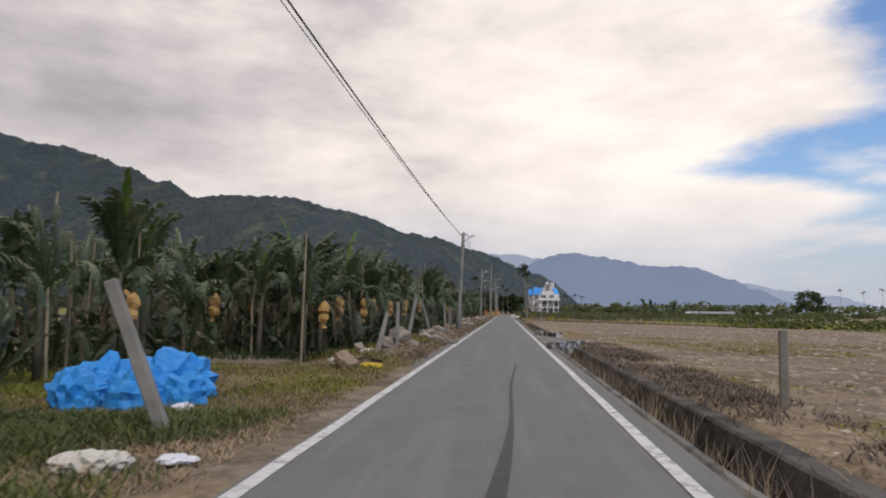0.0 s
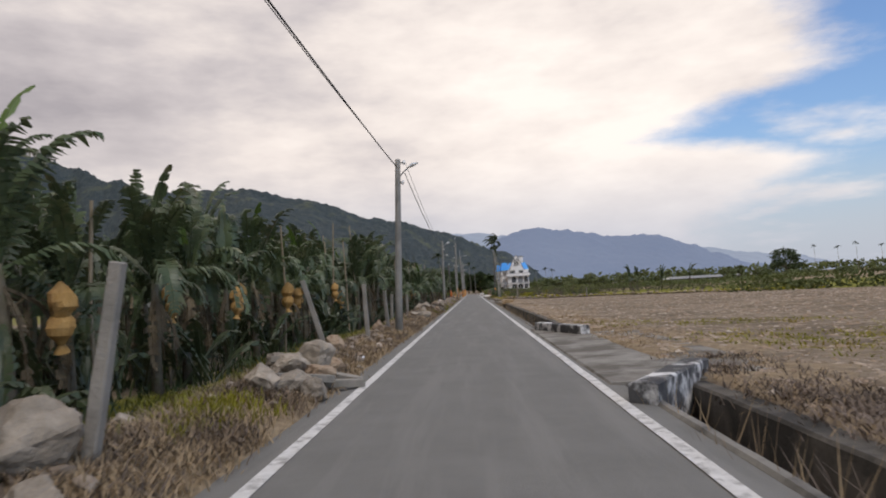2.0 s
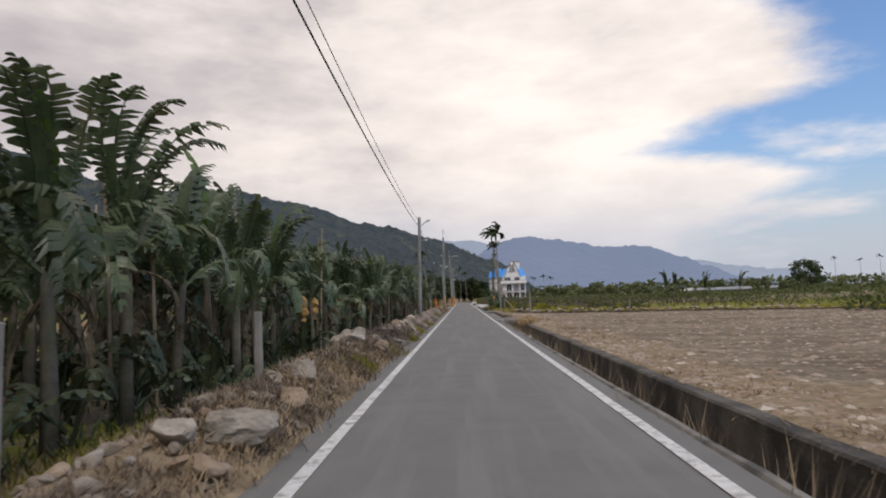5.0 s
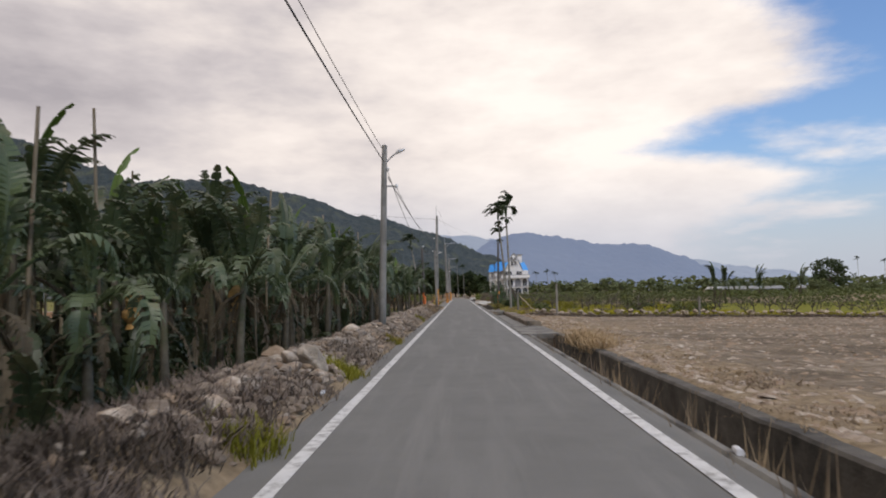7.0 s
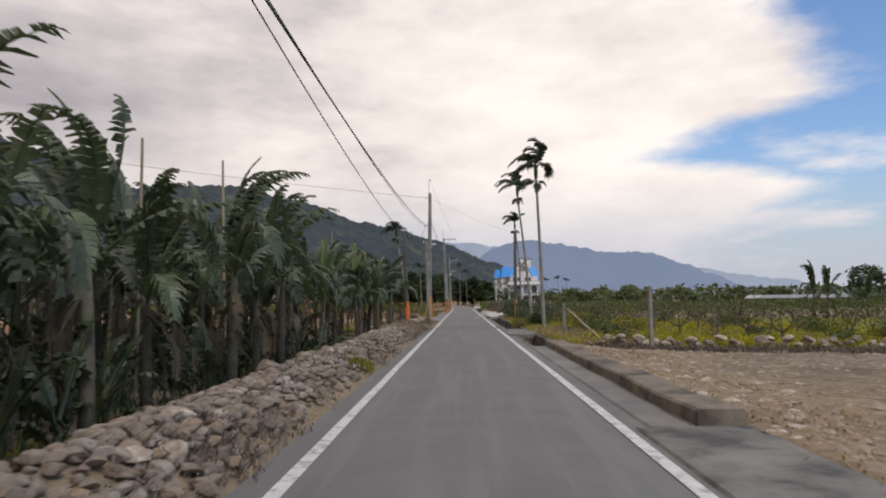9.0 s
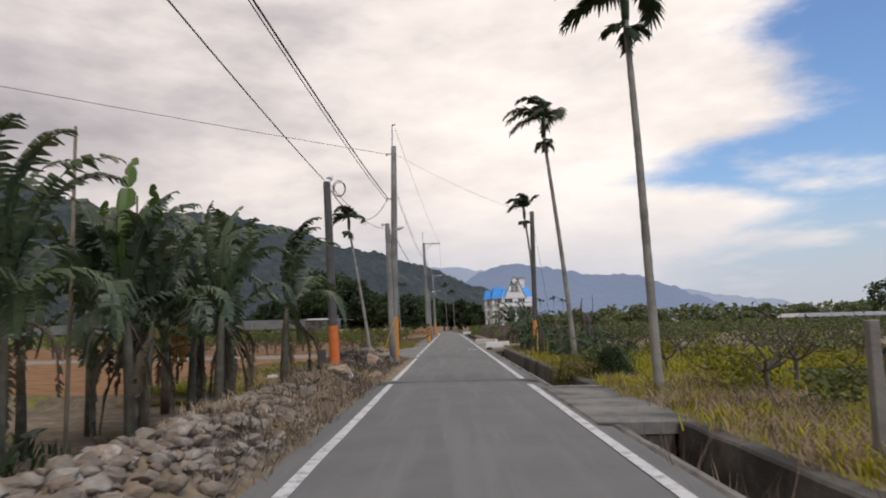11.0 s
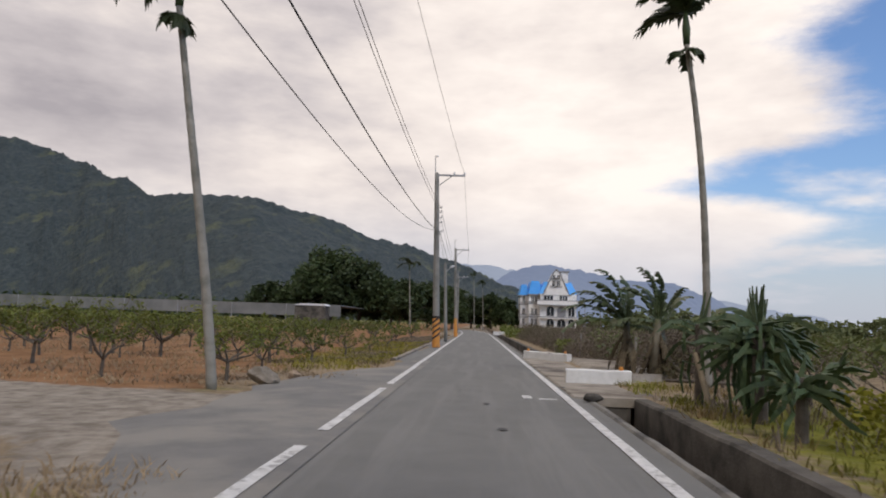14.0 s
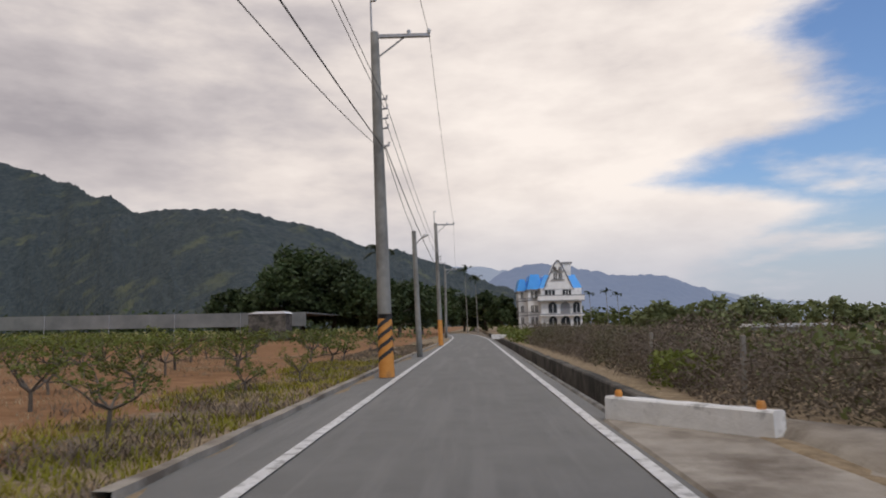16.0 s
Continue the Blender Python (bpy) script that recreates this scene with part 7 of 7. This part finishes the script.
meter = thing("meter_box", "grey metal meter box mounted beside a pole", "meter box", pose(-3.2, 119.62, 0.95))
part("body", Geo().box(-0.10, 0.10, -0.08, 0.08, 0, 0.70), "tank", meter)
part("hood", Geo().box(-0.13, 0.13, -0.11, 0.11, 0.70, 0.73), "steel", meter)
part("window", Geo().box(-0.05, 0.05, -0.088, -0.081, 0.42, 0.58), "window", meter)
junction = thing("junction_box", "small dark junction box on a pole", "junction box", pose(-3.46, 119.4, 0.45))
part("body", Geo().box(-0.09, 0.09, -0.07, 0.07, 0, 0.36), "pole_dark", junction)
solid("marker_rod", Geo().tube([(-0.06, 0.05, -0.2), (0.30, -0.22, 0.85), (0.62, -0.5, 1.72)], 0.018, 8), "yellow", "slender yellow plastic guy-wire sleeve", "marker rod", m=pose(-2.88, 129.1, 0))
solid("guy_wire", Geo().tube([(-2.27, 128.62, 1.68), (-2.48, 129.62, 5.3)], 0.008, 5), "cable", "thin steel guy wire of the pole", "cable", group="overhead cables")
solid("stone_slab", rock_mesh(77, "concrete_dark", 0.6), "rock", "dark rough stone at the culvert edge", "stone", m=pose(2.0, 140.5, 0.03) @ Matrix.Diagonal((0.42, 0.3, 0.3, 1)))
van = thing("parapet", "white parapet at a distant field entrance", "parapet", pose(2.7, 214.0, 0.0), "parapets")
part("block", Geo().box(-0.7, 0.7, -0.15, 0.15, -0.1, 0.34), "whitewash", van)


# ---- overgrown channel edge and debris ----
hedge_row("channel_bush", "yellow-green weeds spilling over the channel wall", 3.0, 118.4, 3.5, 121.6, 0.55, 0.45, 4200, 0.03, "weed", 51)
hedge_row("channel_bush", "dark green shrub beside the channel", 3.7, 119.2, 4.6, 122.6, 0.95, 0.5, 1800, 0.06, "hedge", 52)
hedge_row("channel_bush", "low yellow-green growth between dragon fruit posts", 3.4, 122.5, 4.6, 136.0, 0.30, 0.7, 5200, 0.03, "weed", 53)


def shrubs():
    rng = random.Random(83)
    for k in range(40):
        x, y = 4.2 + 14 * rng.random() ** 1.3, rng.uniform(105, 140)
        hedge_row("shrub", "dark green shrub among orchard weeds" if k % 3 else "yellow-green shrub among orchard weeds", x, y, x + rng.uniform(0.3, 0.9), y + rng.uniform(-0.5, 0.5), rng.uniform(0.5, 1.25), 0.4, 420, 0.06, "hedge" if k % 3 else "grass", 90 + k)
    tufts("orchard_straw", "straw", "dry brown grass beside the culvert", scatter(1500, rng, (3.1, 6.0), (104, 117.5)), rng, 9, 0.2, 0.007, 0.12, 1.7)
    tufts("orchard_straw", "debris", "dead stalks among orchard weeds", scatter(1300, rng, (3.2, 16), (106, 142)), rng, 6, 0.3, 0.007, 0.14, 1.2)


shrubs()


def debris_heap():
    """Dead leaves, twigs and torn sheets thrown on a mound."""
    rng = random.Random(61)
    g = Geo()
    for _ in range(40):
        x, y = min(-2.5, rng.gauss(-3.6, 0.7)), rng.gauss(125.7, 1.3)
        z = ground_z(x, y) + rng.uniform(0.02, 0.16)
        blade(g, g, (x, y, z), rng.uniform(0, 6.28), radians(rng.uniform(-5, 35)), rng.uniform(0.15, 0.45), 0.06, 5.0, 1.1, rng, (0, 0), 9)
    for _ in range(330):
        x, y = min(-2.45, rng.gauss(-3.6, 0.75)), rng.gauss(125.7, 1.4)
        z = ground_z(x, y) + rng.uniform(0.0, 0.12)
        a, L = rng.uniform(0, 6.28), rng.uniform(0.2, 0.7)
        d = Vector((math.cos(a), math.sin(a), rng.uniform(-0.1, 0.5)))
        p = Vector((x, y, z))
        g.tube([p, p + d * L * 0.5 + Vector((0, 0, 0.06)), p + d * L], [0.007, 0.005, 0.003], 4, False)
    gs = Geo()
    for _ in range(260):
        x, y = min(-2.4, rng.gauss(-3.5, 0.8)), rng.gauss(126.0, 1.6)
        low_stone(gs, x, y, ground_z(x, y) + 0.01, rng.uniform(0.03, 0.13), rng)
    for _ in range(240):
        x, y = rng.uniform(-6.5, -2.1), rng.uniform(126.5, 132)
        low_stone(gs, x, y, ground_z(x, y) - 0.01, rng.uniform(0.02, 0.10), rng)
    for _ in range(260):
        x, y = rng.gauss(-3.2, 0.5), rng.gauss(15.2, 0.9)
        if x < -2.2:
            low_stone(gs, x, y, ground_z(x, y) - 0.01, rng.uniform(0.03, 0.15), rng)
    solid("heap_stones", gs, "rock", "stones scattered over a debris heap", "stones", "stuff")
    solid("debris_heap", g, "debris", "heap of dead leaves and twigs", "debris", "stuff")


debris_heap()


def creeper(x, y, rx, ry, low, high, count, material, seed, label):
    """Small leaves on thin runners, sprawling over a wall's edge."""
    rng = random.Random(seed)
    g = Geo()
    for _ in range(count):
        px, py = x + rng.gauss(0, rx), y + rng.gauss(0, ry)
        rise = math.exp(-(((px - x) / (1.6 * rx)) ** 2) - ((py - y) / (1.6 * ry)) ** 2)
        pz = low + (high - low) * rise * rng.uniform(0.25, 1.0) ** 0.6
        a, t, q = rng.uniform(0, 6.28), rng.uniform(-0.8, 0.8), rng.uniform(0.018, 0.042)
        u = Vector((math.cos(a), math.sin(a), t)) * q
        v = Vector((-math.sin(a), math.cos(a), rng.uniform(-0.6, 0.6))) * q * 0.55
        p = Vector((px, py, pz))
        g.add([p, p + u + v, p + 2.2 * u, p + u - v], [(0, 1, 2, 3)])
    for _ in range(count // 40):
        px, py = x + rng.gauss(0, rx), y + rng.gauss(0, ry)
        g.tube([(px, py, low), (px + rng.gauss(0, 0.1), py + rng.gauss(0, 0.1), 0.5 * (low + high)), (px + rng.gauss(0, 0.2), py + rng.gauss(0, 0.2), high * rng.uniform(0.5, 1.1))], [0.006, 0.005, 0.003], 4, False)
    return solid("creeper", g, material, label, "creeper", group="channel creepers")


creeper(2.95, 120.6, 0.16, 0.42, -0.65, 0.42, 2600, "weed", 81, "olive creeper sprawling over the channel wall")
creeper(3.0, 119.0, 0.2, 0.35, -0.55, 0.35, 1800, "weed", 82, "olive creeper sprawling over the channel wall")
creeper(3.8, 118.75, 0.3, 0.35, -0.1, 0.85, 3600, "foliage", 83, "dark creeper overgrowing a low cactus")
creeper(3.9, 120.1, 0.5, 0.5, -0.1, 0.55, 3400, "grass", 84, "yellow-green weeds heaped behind the channel")
for x, y, s in ((-2.2, 119.9, 0.24), (-2.32, 120.4, 0.3), (-2.12, 120.9, 0.2), (-2.25, 121.4, 0.26), (-2.1, 121.9, 0.16), (-2.15, 119.3, 0.2)):
    solid("rubble", WARM[int(abs(x * 100)) % len(WARM)], "rock_warm", "broken tan lump of road edging", "rubble", group="broken edging", m=stone_at(random.Random(int(y * 10)), x, y, s, 0.1))
for k, (x, y, s, ma, lab) in enumerate(((-4.9, 123.9, 0.3, "pole_dark", "dark crumpled plastic sheet on a debris heap"), (-4.3, 124.6, 0.16, "white_sheet", "scrap of white plastic litter"), (-5.6, 122.9, 0.3, "sack", "pale torn sack on dry grass"), (-3.4, 127.8, 0.34, "sack", "pale crumpled sack on a debris heap"))):
    crumpled("litter", x, y, s, ma, lab, "litter", 70 + k, 3, 0.5)
# coiled spare cable hanging at the dark pole
g = Geo()
for turn in range(3):
    g.tube([(0.17 * math.cos(6.2832 * i / 16) * (1 - 0.08 * turn), 0.03 * turn + 0.02 * math.sin(i), 0.22 * math.sin(6.2832 * i / 16) * (1 - 0.1 * turn)) for i in range(17)], 0.008, 4, False)
solid("cable_coil", g, "cable", "coil of spare black cable at a pole", "cable", m=pose(-2.98, 119.36, 5.0))

for x, y, s in ((-3.7, 128.3, 0.5), (-4.3, 128.9, 0.55), (-4.9, 129.2, 0.5), (-3.0, 130.6, 0.28), (-2.3, 130.2, 0.2)):
    solid("boulder", BIG[int(abs(x * 10)) % 5], "rock", "grey weathered boulder on the verge", "boulder", group="verge boulders", m=stone_at(random.Random(int(abs(x * 100))), x, y, s, 0.1))
